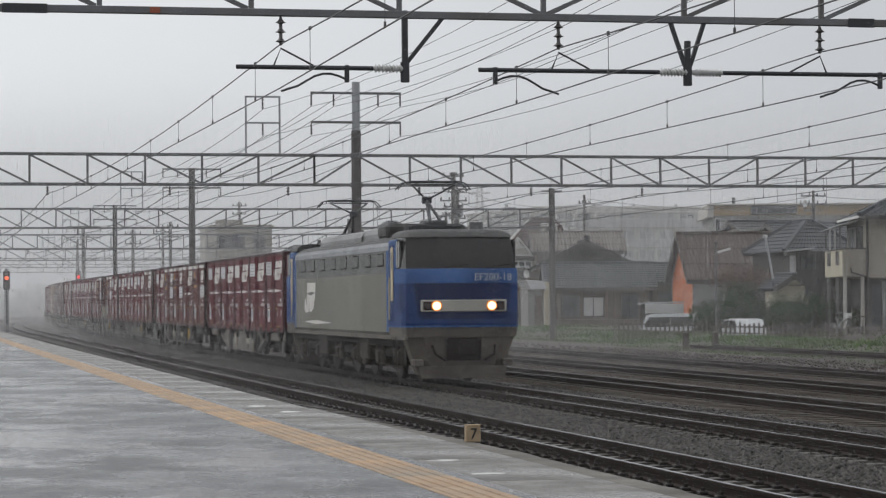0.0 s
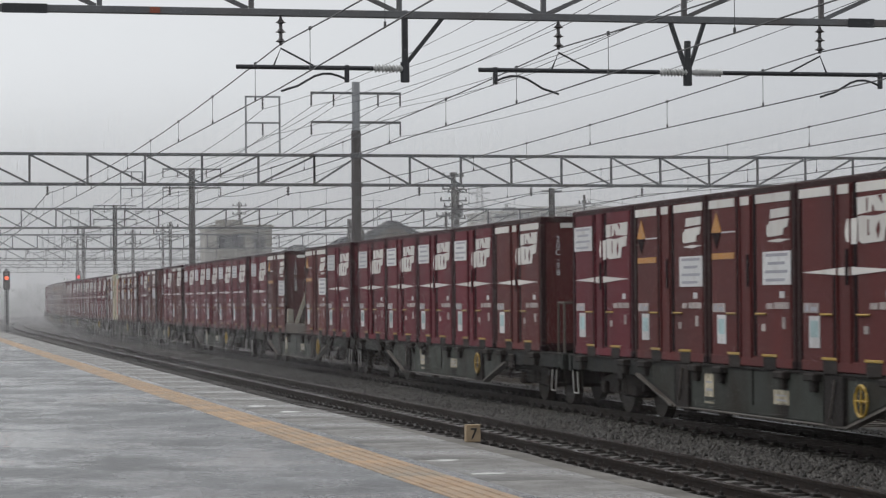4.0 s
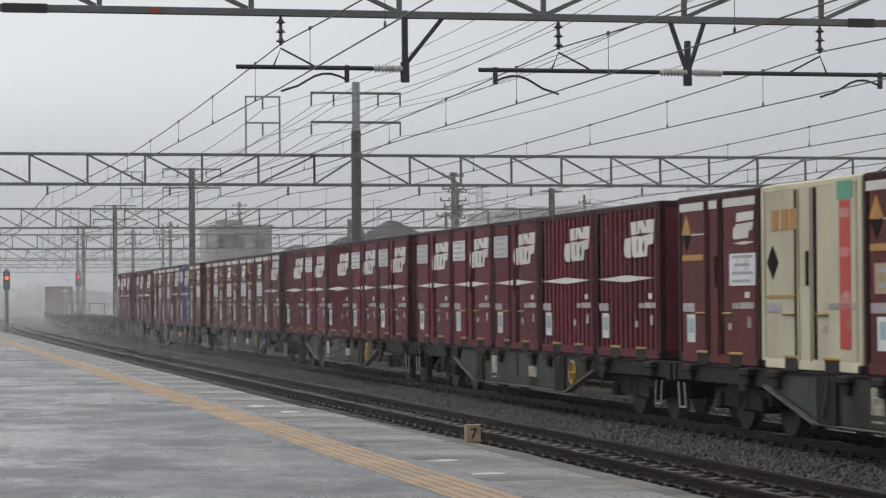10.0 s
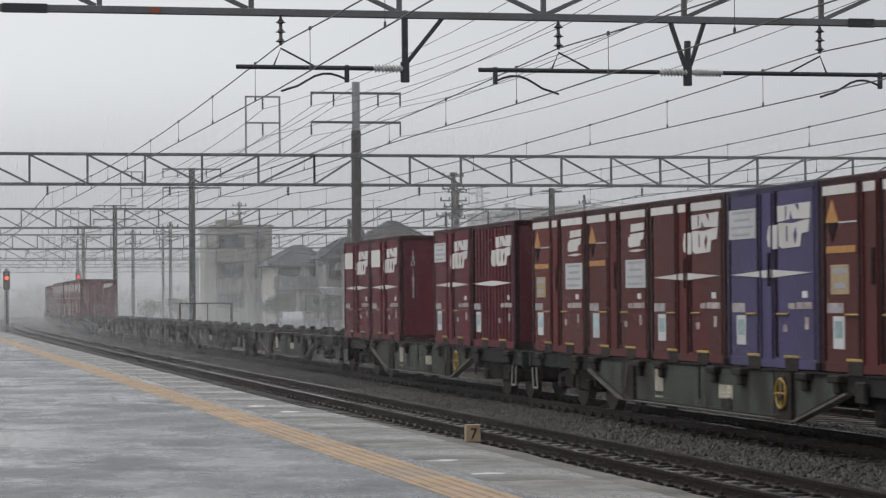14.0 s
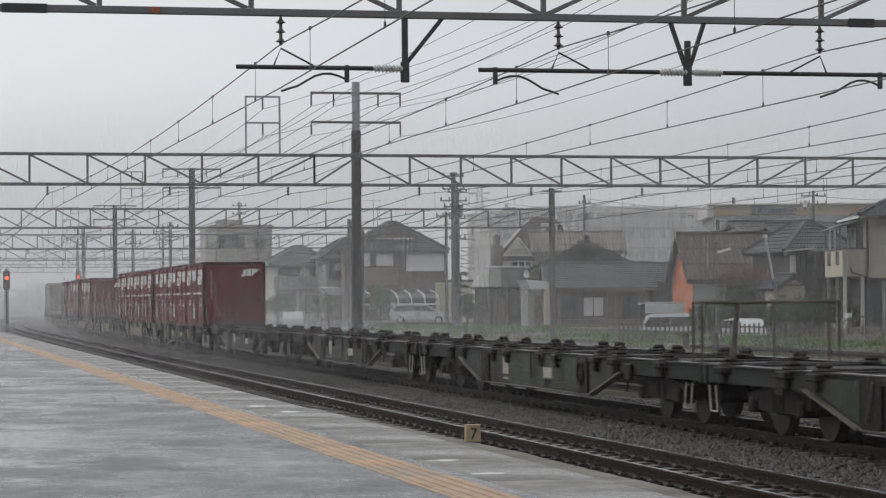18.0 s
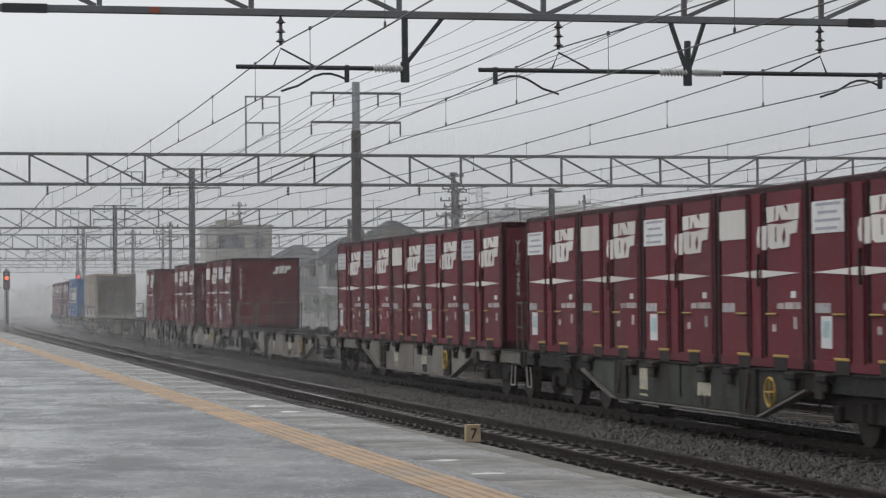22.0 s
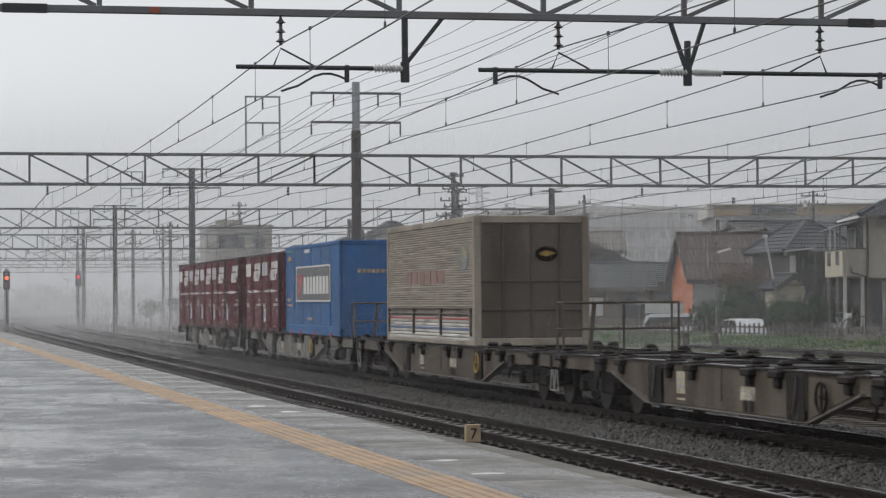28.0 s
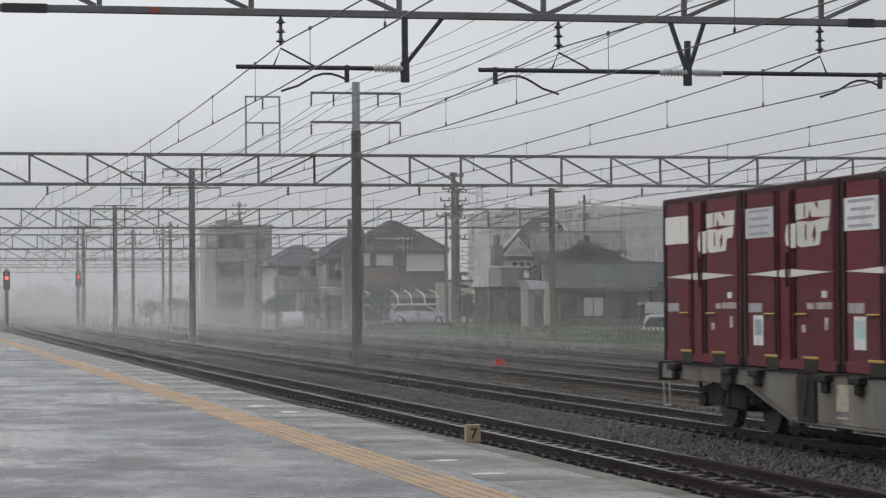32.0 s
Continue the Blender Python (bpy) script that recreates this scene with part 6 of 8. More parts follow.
def house(label, x0, x1, y0, y1, z0, h, roof, rise, over, wall, tile, cols=24, rows=10, wins=(), storey=None, gable_mat=None, left_mat=None, wave=0.04, category="house", name="house"):
    """Four walls on a footing, a tiled roof of the given form, and windows."""
    ob = thing(name, label, category)
    t = 0.18
    part("footing", Geo().bev(x0 - 0.04, x1 + 0.04, y0 - 0.04, y1 + 0.04, z0 - 0.6, z0 + 0.25, 0.02), M["concrete"], ob)
    for a in ((x0, x1, y0, y0 + t), (x0, x1, y1 - t, y1), (x0, x0 + t, y0 + t, y1 - t), (x1 - t, x1, y0 + t, y1 - t)):
        part("wall", Geo().box(*a, z0 + 0.25, z0 + h), M[left_mat if left_mat and a[1] == x0 + t else wall], ob)
    zt = z0 + h
    ex0, ex1, ey0, ey1 = x0 - over, x1 + over, y0 - over, y1 + over
    r = part("roof", Geo().box(x0, x1, y0, y1, zt - 0.02, zt + 0.05), M["wall_brown"], ob)
    xm, ym = (x0 + x1) / 2, (y0 + y1) / 2
    if roof == "x":
        dz = rise * over / ((y1 - y0) / 2)
        part("roof_slope", roof_plane((ex0, ym, zt + rise), (ex1, ym, zt + rise), (ex1, ey0, zt - dz), (ex0, ey0, zt - dz), cols, rows, wave), M[tile], r)
        part("roof_slope", roof_plane((ex0, ym, zt + rise), (ex1, ym, zt + rise), (ex1, ey1, zt - dz), (ex0, ey1, zt - dz), cols, rows, wave), M[tile], r)
        part("ridge", Geo().bev(ex0 - 0.05, ex1 + 0.05, ym - 0.14, ym + 0.14, zt + rise - 0.05, zt + rise + 0.16, 0.05), M[tile], r)
        for a, b in ((x0, x0 + t), (x1 - t, x1)):
            part("gable", Geo().prism([(y0, zt), (y1, zt), (ym, zt + rise)], "x", a, b), M[gable_mat or wall], ob)
        part("fascia", Geo().box(ex0, ex1, ey0 - 0.03, ey0, zt - dz - 0.22, zt - dz + 0.02), M["frame_dark"], r)
        for x in (ex0, ex1):
            part("bargeboard", Geo().beam((x, ey0, zt - dz - 0.08), (x, ym, zt + rise - 0.08), 0.06, 0.24).beam((x, ey1, zt - dz - 0.08), (x, ym, zt + rise - 0.08), 0.06, 0.24), M["frame_dark"], r)
    elif roof == "y":
        dz = rise * over / ((x1 - x0) / 2)
        for s, ex in ((-1, ex0), (1, ex1)):
            part("roof_slope", roof_plane((xm, ey0, zt + rise), (xm, ey1, zt + rise), (ex, ey1, zt - dz), (ex, ey0, zt - dz), cols, rows, wave), M[tile], r)
            part("bargeboard", Geo().beam((xm, ey0, zt + rise - 0.08), (ex, ey0, zt - dz - 0.08), 0.06, 0.26), M["frame_dark"], r)
        part("ridge", Geo().bev(xm - 0.14, xm + 0.14, ey0 - 0.05, ey1 + 0.05, zt + rise - 0.05, zt + rise + 0.16, 0.05), M[tile], r)
        part("gable", Geo().prism([(x0, zt), (x1, zt), (xm, zt + rise)], "y", y0, y0 + t), M[gable_mat or wall], ob)
    elif roof == "hip":
        k = min((x1 - x0), (y1 - y0)) / 2
        r0, r1 = (xm - max(0.2, (x1 - x0) / 2 - k), ym - max(0.2, (y1 - y0) / 2 - k)), (xm + max(0.2, (x1 - x0) / 2 - k), ym + max(0.2, (y1 - y0) / 2 - k))
        dz = rise * over / k
        zr, ze = zt + rise, zt - dz
        cr = {"fl": (ex0, ey0, ze), "fr": (ex1, ey0, ze), "bl": (ex0, ey1, ze), "br": (ex1, ey1, ze)}
        a, b, c, d = (r0[0], r0[1], zr), (r1[0], r0[1], zr), (r0[0], r1[1], zr), (r1[0], r1[1], zr)
        for q in ((a, b, cr["fr"], cr["fl"]), (b, d, cr["br"], cr["fr"]), (d, c, cr["bl"], cr["br"]), (c, a, cr["fl"], cr["bl"])):
            part("roof_slope", roof_plane(*q, cols, rows, wave), M[tile], r)
        for p, q in ((a, cr["fl"]), (b, cr["fr"]), (c, cr["bl"]), (d, cr["br"])):
            part("hip_ridge", Geo().beam(Vector(p) + Vector((0, 0, 0.08)), Vector(q) + Vector((0, 0, 0.10)), 0.22, 0.18), M[tile], r)
        part("ridge", Geo().bev(a[0] - 0.1, d[0] + 0.1, a[1] - 0.1, d[1] + 0.1, zr - 0.05, zr + 0.2, 0.05), M[tile], r)
        part("fascia", Geo().box(ex0, ex1, ey0 - 0.03, ey0, ze - 0.2, ze + 0.02), M["frame_dark"], r)
    if storey:
        part("storey_band", Geo().bev(x0 - 0.03, x1 + 0.03, y0 - 0.03, y1 + 0.03, z0 + storey - 0.08, z0 + storey + 0.08, 0.01), M["frame_dark"], ob)
    for w in wins:
        window(ob, *w)
    return ob


def turned(x, y, degrees):
    """A pose that turns a thing about an upright axis through its corner."""
    return pose(x, y, 0, 0, 0, degrees) @ pose(-x, -y, 0)


def leaf_mass(parent, name, c, rad, n, size, mat, seed, squash=1.0):
    """A crown of many small leaf clumps with gaps and an uneven outline."""
    rg = np.random.default_rng(seed)
    lobes = [(Vector((rg.uniform(-0.55, 0.55) * rad[0], rg.uniform(-0.55, 0.55) * rad[1], rg.uniform(-0.5, 0.55) * rad[2])), rg.uniform(0.4, 0.7)) for _ in range(9)]
    v, f = [], []
    for _ in range(n):
        o, k = lobes[rg.integers(len(lobes))]
        d = Vector(rg.normal(size=3)).normalized()
        q = Vector((d.x * rad[0], d.y * rad[1], d.z * rad[2])) * k * rg.uniform(0.7, 1.05)
        p = Vector(c) + o + q
        a = Vector(rg.normal(size=3)).normalized() * size * rg.uniform(0.5, 1.3)
        b = a.orthogonal().normalized() * size * rg.uniform(0.3, 0.7)
        i = len(v)
        v += [p - a, p + b, p + a, p - b]
        f.append((i, i + 1, i + 2, i + 3))
    me = bpy.data.meshes.new(name)
    me.from_pydata(v, [], f)
    me.materials.append(mat)
    return part(name, me, mat, parent)


def tree(label, x, y, z, h, rad, n, size, seed, name="tree", leaf="leaf"):
    ob = thing(name, label, "tree" if name == "tree" else "bush")
    rg = random.Random(seed)
    g = Geo().tube((x, y, z - 0.8), (x, y, z + h * 0.5), 0.11, 8, 0.07)
    part("trunk", g, M["bark"], ob)
    for i in range(3):
        a = i * 2.1 + rg.random()
        part("limb", Geo().tube((x, y, z + h * (0.25 + 0.06 * i)), (x + math.cos(a) * rad[0] * 0.6, y + math.sin(a) * rad[1] * 0.6, z + h * (0.5 + 0.08 * i)), 0.05, 6, 0.02), M["bark"], ob)
    leaf_mass(ob, "crown", (x, y, z + h - rad[2]), rad, n, size, M[leaf], seed)
    return ob


ZG = 0.30
# two-storey house with a gabled hip roof
hA = house("two-storey brown house with a gabled hip roof of grey tiles", 20.7, 28.4, 188, 195, 0.2, 5.72, "hip", 2.05, 0.30, "wall_brown", "tile_grey", 24, 11,
           [("-y", 188, 21.95, 22.6, 4.68, 5.62, "frame_white", "curtain", 0), ("-y", 188, 22.67, 23.15, 4.68, 5.58, "frame_dark", "pane", 0), ("-y", 188, 23.2, 24.35, 4.68, 5.62, "frame_white", "curtain", 0),
            ("-y", 188, 25.5, 28.3, 4.35, 5.45, "frame_white", "curtain", 0), ("-y", 188, 22.2, 24.0, 1.0, 2.4, "frame_dark", "pane"), ("-y", 188, 25.4, 27.6, 0.6, 2.4, "frame_dark", "pane")])
part("gable", Geo().prism([(22.7, 6.62), (26.6, 6.62), (24.6, 7.85)], "y", 188.9, 190.5), M["wall_brown"], hA, "dark boarded roof gable")
part("gable_trim", Geo().beam((22.5, 188.85, 6.55), (24.6, 188.85, 7.92), 0.08, 0.16).beam((26.8, 188.85, 6.55), (24.6, 188.85, 7.92), 0.08, 0.16), M["tile_grey"], hA)
hA.matrix_basis = turned(20.7, 188, -8)
vents = Geo()
for i in range(9):
    vents.bev(23.25 + i * 0.32, 23.45 + i * 0.32, 188.84, 188.9, 6.66, 6.76, 0.01)
part("gable_vents", vents, M["frame_white"], hA, "row of small pale vents")
part("balcony", Geo().bev(20.9, 24.75, 187.3, 188, 3.1, 4.42, 0.03), M["wall_panel"], hA, "tan panelled balcony front")
part("awning_rail", Geo().bev(25.4, 28.4, 187.86, 187.95, 4.18, 4.3, 0.01), M["frame_white"], hA)
part("downpipe", Geo().tube((28.5, 187.9, 0.2), (28.5, 187.9, 5.8), 0.05, 8), M["frame_white"], hA)
cp = thing("carport", "white-framed carport with a curved clear roof", "carport")
for i in range(7):
    x = 21.5 + i * 1.01
    part("rib", Geo().path([(x + 0.08, 184.5, 1.68), (x + 0.06, 184.6, 2.15), (x - 0.06, 184.9, 2.45), (x - 0.25, 185.6, 2.62), (x - 0.3, 187.8, 2.72)], 0.055), M["frame_white"], cp)
    if i in (0, 3, 6):
        part("post", Geo().tube((x + 0.08, 184.5, -0.3), (x + 0.08, 184.5, 1.7), 0.06, 8), M["frame_white"], cp)
part("beam", Geo().bev(21.5, 27.7, 184.44, 184.56, 1.60, 1.72, 0.02), M["frame_white"], cp)
part("clear_roof", Geo().loft([[(x, y, z) for y, z in ((184.62, 2.14), (184.92, 2.43), (185.6, 2.6), (187.8, 2.7), (187.8, 2.68), (185.6, 2.58), (184.92, 2.41), (184.62, 2.12))] for x in (21.4, 27.6)]), M["pane"], cp, "smoke-grey clear roof sheet")
cp.matrix_basis = turned(20.7, 188, -8)
# lower houses beside it
house("low pale house with a shallow grey tiled roof", 17.9, 22.9, 205, 212, 0.3, 4.85, "hip", 1.35, 0.45, "wall_pale", "tile_grey", 22, 8,
      [("-y", 205, 18.25, 20.0, 4.0, 4.66, "frame_dark", "pane"), ("-y", 205, 20.9, 21.3, 4.0, 4.66, "frame_dark", "pane", 0), ("-y", 205, 18.2, 19.6, 1.0, 2.6, "frame_dark", "pane"), ("-y", 205, 20.4, 21.6, 1.2, 2.4, "frame_dark", "pane", 0)])
b1 = thing("balcony_wall", "long grey balcony front across two houses", "balcony")
part("parapet", Geo().bev(17.7, 22.7, 203.9, 204.1, 2.95, 4.0, 0.03), M["wall_grey"], b1)
for x in (17.9, 19.9, 22.5):
    part("post", Geo().bev(x - 0.08, x + 0.08, 203.95, 204.1, 0.0, 2.95, 0.01), M["wall_grey"], b1)
part("slab", Geo().bev(17.7, 22.7, 204.1, 205, 2.95, 3.1, 0.02), M["wall_grey"], b1)
house("grey two-storey house with a hipped tiled roof", 21.3, 25.6, 199.5, 206, 0.3, 5.35, "hip", 1.35, 0.45, "wall_grey", "tile_grey", 20, 8,
      [("-y", 199.5, 21.5, 22.6, 3.7, 5.2, "frame_dark", "pane"), ("-y", 199.5, 22.1, 22.5, 4.5, 5.0, "frame_white", "curtain", 0), ("-y", 199.5, 21.6, 23.0, 1.0, 2.4, "frame_dark", "pane")])
sh = thing("shed", "small brown shed with a tilted pale sheet roof", "shed")
part("wall", Geo().box(19.95, 21.3, 192, 194, -0.1, 2.5), M["wall_brown"], sh)
part("roof", Geo().prism([(19.7, 2.95), (21.15, 2.95), (21.45, 2.40), (20.25, 2.40)], "y", 191.7, 191.8).loft([[(19.7, 191.8, 2.95), (21.15, 191.8, 2.95), (21.45, 191.7, 2.40), (20.25, 191.7, 2.40)], [(19.7, 194.2, 3.05), (21.15, 194.2, 3.05), (21.45, 194.2, 2.5), (20.25, 194.2, 2.5)]]), M["galv"], sh, "wet pale sheet roof")
# grey concrete block with balconies
blk = thing("apartment_block", "three-storey streaked concrete apartment block with balconies", "apartment block")
part("wall", Geo().box(15.5, 20.85, 226, 236, 0.0, 8.75), M["wall_conc"], blk)
part("roof", Geo().bev(15.35, 21.0, 225.8, 236.2, 8.75, 8.95, 0.03), M["wall_conc"], blk)
part("stair_tower", Geo().bev(14.6, 15.6, 225.2, 228, 0.0, 8.6, 0.03), M["wall_pale"], blk, "paler stair tower")
for z in (0.4, 3.05, 5.75):
    b = part("balcony", Geo().bev(15.7, 18.5, 224.9, 226, z, z + 1.0, 0.02), M["wall_conc"], blk)
    part("balcony_slab", Geo().bev(15.6, 18.6, 224.8, 226, z - 0.14, z, 0.02), M["concrete"], b)
    window(blk, "-y", 226, 15.9, 18.2, z + 0.7, z + 2.3, "frame_dark", "pane", 1)
    window(blk, "-y", 226, 19.2, 20.1, z + 1.0, z + 2.1, "frame_dark", "pane", 0)
part("roof_shed", Geo().bev(16.3, 18.6, 229, 231, 8.95, 9.5, 0.03), M["wall_conc"], blk)
# house with a white gable and steep brown roof
hg = house("tall pale house with a steep brown hipped roof", 33.5, 40.4, 190, 195.3, 0.3, 5.15, "hip", 2.8, 0.25, "wall_pale", "tile_maroon", 24, 13,
           [("-y", 190, 34.4, 34.8, 4.52, 4.92, "frame_white", "pane", 0), ("-y", 190, 34.92, 35.32, 4.52, 4.92, "frame_white", "pane", 0), ("-y", 190, 35.44, 35.84, 4.52, 4.92, "frame_white", "pane", 0), ("-y", 190, 33.9, 35.4, 1.2, 2.6, "frame_dark", "pane")])
part("dormer", Geo().prism([(33.95, 5.5), (35.75, 5.5), (34.83, 6.62)], "y", 189.4, 191.5), M["wall_pale"], hg, "white timbered gable")
dg = Geo()
for a, b in (((33.75, 5.42), (34.83, 6.78)), ((35.95, 5.42), (34.83, 6.78)), ((34.35, 6.0), (35.35, 6.0)), ((34.83, 6.0), (34.83, 6.6)), ((34.55, 6.0), (34.83, 6.3)), ((35.1, 6.0), (34.83, 6.3)), ((33.4, 5.42), (36.1, 5.42))):
    dg.beam((a[0], 189.33, a[1]), (b[0], 189.33, b[1]), 0.09, 0.12)
part("dormer_trim", dg, M["frame_white"], hg)
part("verge_board", Geo().beam((33.2, 189.7, 5.55), (35.75, 192.4, 8.2), 0.1, 0.16), M["frame_white"], hg, "white verge board")
dm = part("roof_dormer", Geo().bev(36.7, 37.95, 190.6, 193, 7.2, 7.8, 0.05), M["wall_pale"], hg, "small pale roof dormer")
part("dormer_glass", Geo().bev(37.05, 37.6, 190.55, 190.62, 7.28, 7.6, 0.01), M["pane"], dm)
part("dormer_cap", Geo().prism([(36.5, 7.78), (38.1, 7.78), (37.8, 7.95), (36.8, 7.95)], "y", 190.4, 193), M["frame_white"], dm)
hg.matrix_basis = turned(33.5, 190, -12)
ch = thing("chimney_house", "narrow brown house end with a square chimney", "house")
part("wall", Geo().box(32.8, 33.45, 189.0, 190.5, 0.0, 6.2), M["wall_brown"], ch)
part("chimney_cap", Geo().bev(32.95, 33.25, 189.3, 190.2, 6.2, 7.0, 0.03), M["wall_brown"], ch)
ds1 = thing("shed", "dark timber shed with a low flat roof", "shed")
part("wall", Geo().box(26.7, 29.5, 166, 170, -0.1, 2.7), M["wall_black"], ds1, "blackened board walls")
part("roof", Geo().bev(26.5, 29.75, 165.7, 170.3, 2.7, 2.86, 0.03), M["tile_dark"], ds1)
for x in (26.72, 28.0, 29.4):
    part("corner_post", Geo().bev(x - 0.06, x + 0.06, 165.9, 166.0, -0.1, 2.7, 0.01), M["wall_grey"], ds1)
part("door", Geo().bev(27.0, 27.9, 165.92, 166.0, 0.0, 2.1, 0.01), M["wall_brown"], ds1)
gb = thing("shed", "grey metal-clad upper shed between the roofs", "shed")
part("wall", Geo().box(30.1, 31.95, 176, 180, 0.0, 4.25), M["wall_grey"], gb)
part("roof", Geo().bev(29.95, 32.1, 175.8, 180.2, 4.25, 4.4, 0.03), M["galv"], gb)
for i in range(7):
    part("cladding_rib", Geo().bev(30.15 + i * 0.29, 30.2 + i * 0.29, 175.95, 176.0, 2.8, 4.25, 0.01), M["wall_grey"], gb)
# ribbed roof behind
hE = house("house under a weathered ribbed roof", 34.95, 41.3, 184.3, 191, 0.3, 5.45, "x", 1.35, 0.45, "wall_brown", "tile_pale", 30, 3, wave=0.12)
hE.matrix_basis = turned(34.95, 184.3, -12)
# dark gabled roof
hF = house("old house with a dark tiled gable and ornamental ridge", 32.9, 37.8, 172, 179, 0.3, 4.62, "y", 1.2, 0.75, "wall_black", "tile_dark", 24, 8, gable_mat="wall_black")
part("ridge_end", Geo().bev(35.15, 35.55, 171.1, 171.3, 6.05, 6.5, 0.06), M["tile_dark"], hF, "ornamental ridge-end tile")
part("side_roof", roof_plane((32.3, 171.5, 4.55), (32.3, 178, 4.55), (30.9, 178, 3.95), (30.9, 171.5, 3.95), 14, 4, 0.04), M["tile_dark"], hF, "lower side slope")
part("side_wall", Geo().box(31.2, 32.88, 172.2, 178, 0.2, 4.0), M["wall_brown"], hF)
hF.matrix_basis = turned(35.3, 172, -12)
# tiled single-storey house
hG = house("low brown house with a wide grey tiled roof", 29.6, 36.0, 160, 167, 0.3, 2.62, "x", 1.42, 0.55, "wall_brown", "tile_grey", 34, 11,
      [("-y", 160, 31.7, 32.3, 0.85, 2.05, "frame_dark", "curtain", 0), ("-y", 160, 32.36, 32.98, 0.85, 2.05, "frame_dark", "curtain", 0), ("-y", 160, 30.3, 31.4, 0.8, 2.2, "frame_dark", "pane"), ("-y", 160, 34.2, 35.3, 0.5, 2.3, "frame_dark", "pane")])
for x in (30.0, 31.55, 33.2, 33.75, 35.75):
    part("wall_post", Geo().bev(x - 0.07, x + 0.07, 159.9, 160.0, 0.4, 2.75, 0.01), M["wall_panel"], hG)
part("veranda_boards", Geo().bev(29.8, 35.9, 159.2, 160, 0.2, 0.62, 0.02), M["wall_brown"], hG)
hW = house("set-back wing of the tiled house", 36.4, 40.0, 161.6, 166.4, 0.3, 2.9, "x", 1.1, 0.35, "wall_brown", "tile_grey", 18, 9, [("-y", 161.6, 36.8, 38.2, 0.9, 2.4, "frame_dark", "pane")])
part("end_wall", Geo().bev(29.1, 29.55, 159.4, 161, 0.2, 3.1, 0.02), M["wall_cream"], hG, "narrow cream plastered end wall")
hG.matrix_basis = hW.matrix_basis = turned(29.6, 160, -12)
po = thing("shed", "small grey outhouse with a pale sheet roof", "shed")
part("wall", Geo().box(26.95, 27.9, 156, 158, 0.0, 2.65), M["wall_grey"], po)
part("door", Geo().bev(27.4, 27.85, 155.95, 156.0, 0.2, 2.2, 0.01), M["wall_brown"], po)
part("roof", Geo().loft([[(26.8, 155.8, 3.15), (27.9, 155.8, 3.15), (28.2, 155.7, 2.62), (27.05, 155.7, 2.62)], [(26.8, 158.2, 3.2), (27.9, 158.2, 3.2), (28.2, 158.2, 2.7), (27.05, 158.2, 2.7)]]), M["galv"], po, "wet pale sheet roof")
# orange-walled house
hO = house("terracotta-walled house with a brown ribbed roof", 35.27, 44.5, 147.5, 157.0, 0.3, 3.0, "x", 2.75, 0.42, "wall_grey", "tile_brown", 36, 3, [("-y", 147.5, 38.5, 40.0, 1.3, 2.4)], gable_mat="wall_orange", left_mat="wall_orange", wave=0.07)
hO.matrix_basis = turned(35.27, 147.5, -10)
part("ridge_end", Geo().bev(34.75, 34.9, 152.1, 152.4, 5.95, 6.38, 0.03), M["wall_pale"], hO, "pale ridge-end tile")
# roofs behind it
house("house with a pale ribbed roof and tiled ridge", 45.3, 51.0, 165, 172, 0.3, 6.0, "x", 1.05, 0.45, "wall_pale", "tile_dark", 26, 6, [("-y", 165, 47, 49, 4.6, 5.7, "frame_dark")])
house("house with a broad dark grey hip roof", 42.8, 47.5, 150.5, 157, 0.3, 5.2, "x", 1.25, 0.5, "wall_brown", "tile_grey", 24, 9, [("-y", 150.5, 43.2, 44.6, 4.2, 5.0, "frame_white", "pane")])
bb2 = thing("apartment_block", "wide beige flat-roofed block with a ribbon window", "apartment block")
part("wall", Geo().box(54.3, 68.5, 200, 212, 0.0, 9.7), M["wall_grey"], bb2)
part("upper_wall", Geo().box(54.35, 68.45, 199.9, 199.995, 8.88, 9.68), M["wall_tan"], bb2, "tan upper wall band")
part("roof", Geo().bev(53.9, 68.9, 199.4, 212.4, 9.7, 9.85, 0.05), M["wall_pale"], bb2)
part("curved_corner", Geo().loft([[(54.0 - 0.2 * t, 199.9 - 0.1 * t, 9.85 - 1.1 * t * t), (54.35, 199.9, 9.85 - 1.1 * t * t), (54.35, 211, 9.85 - 1.1 * t * t), (54.0 - 0.2 * t, 211, 9.85 - 1.1 * t * t)] for t in (0, 0.35, 0.7, 1.0)]), M["wall_pale"], bb2, "pale curved roof edge")
window(bb2, "-y", 199.9, 57.5, 61.2, 9.0, 9.62, "frame_dark", "pane", 5)
window(bb2, "-y", 200, 54.5, 54.9, 7.0, 8.6, "frame_white", "pane", 0)
part("roof_vent", Geo().tube((56.3, 203, 9.8), (56.3, 203, 10.5), 0.15, 10), M["dark_steel"], bb2)
bb2.matrix_basis = turned(54.3, 200, -14)

# corner house with a recessed balcony
hR = thing("house", "two-storey beige house with a grey hipped roof and side balcony", "house", turned(34.7, 118, -14))
part("footing", Geo().bev(34.65, 42.2, 117.9, 125.1, -0.6, 0.45, 0.02), M["concrete"], hR)
for a in ((34.7, 42.2, 118, 118.18), (34.7, 34.88, 118.18, 124.82), (34.7, 42.2, 124.82, 125), (42.02, 42.2, 118.18, 124.82)):
    part("wall", Geo().box(*a, 3.0, 6.02), M["wall_beige"], hR)
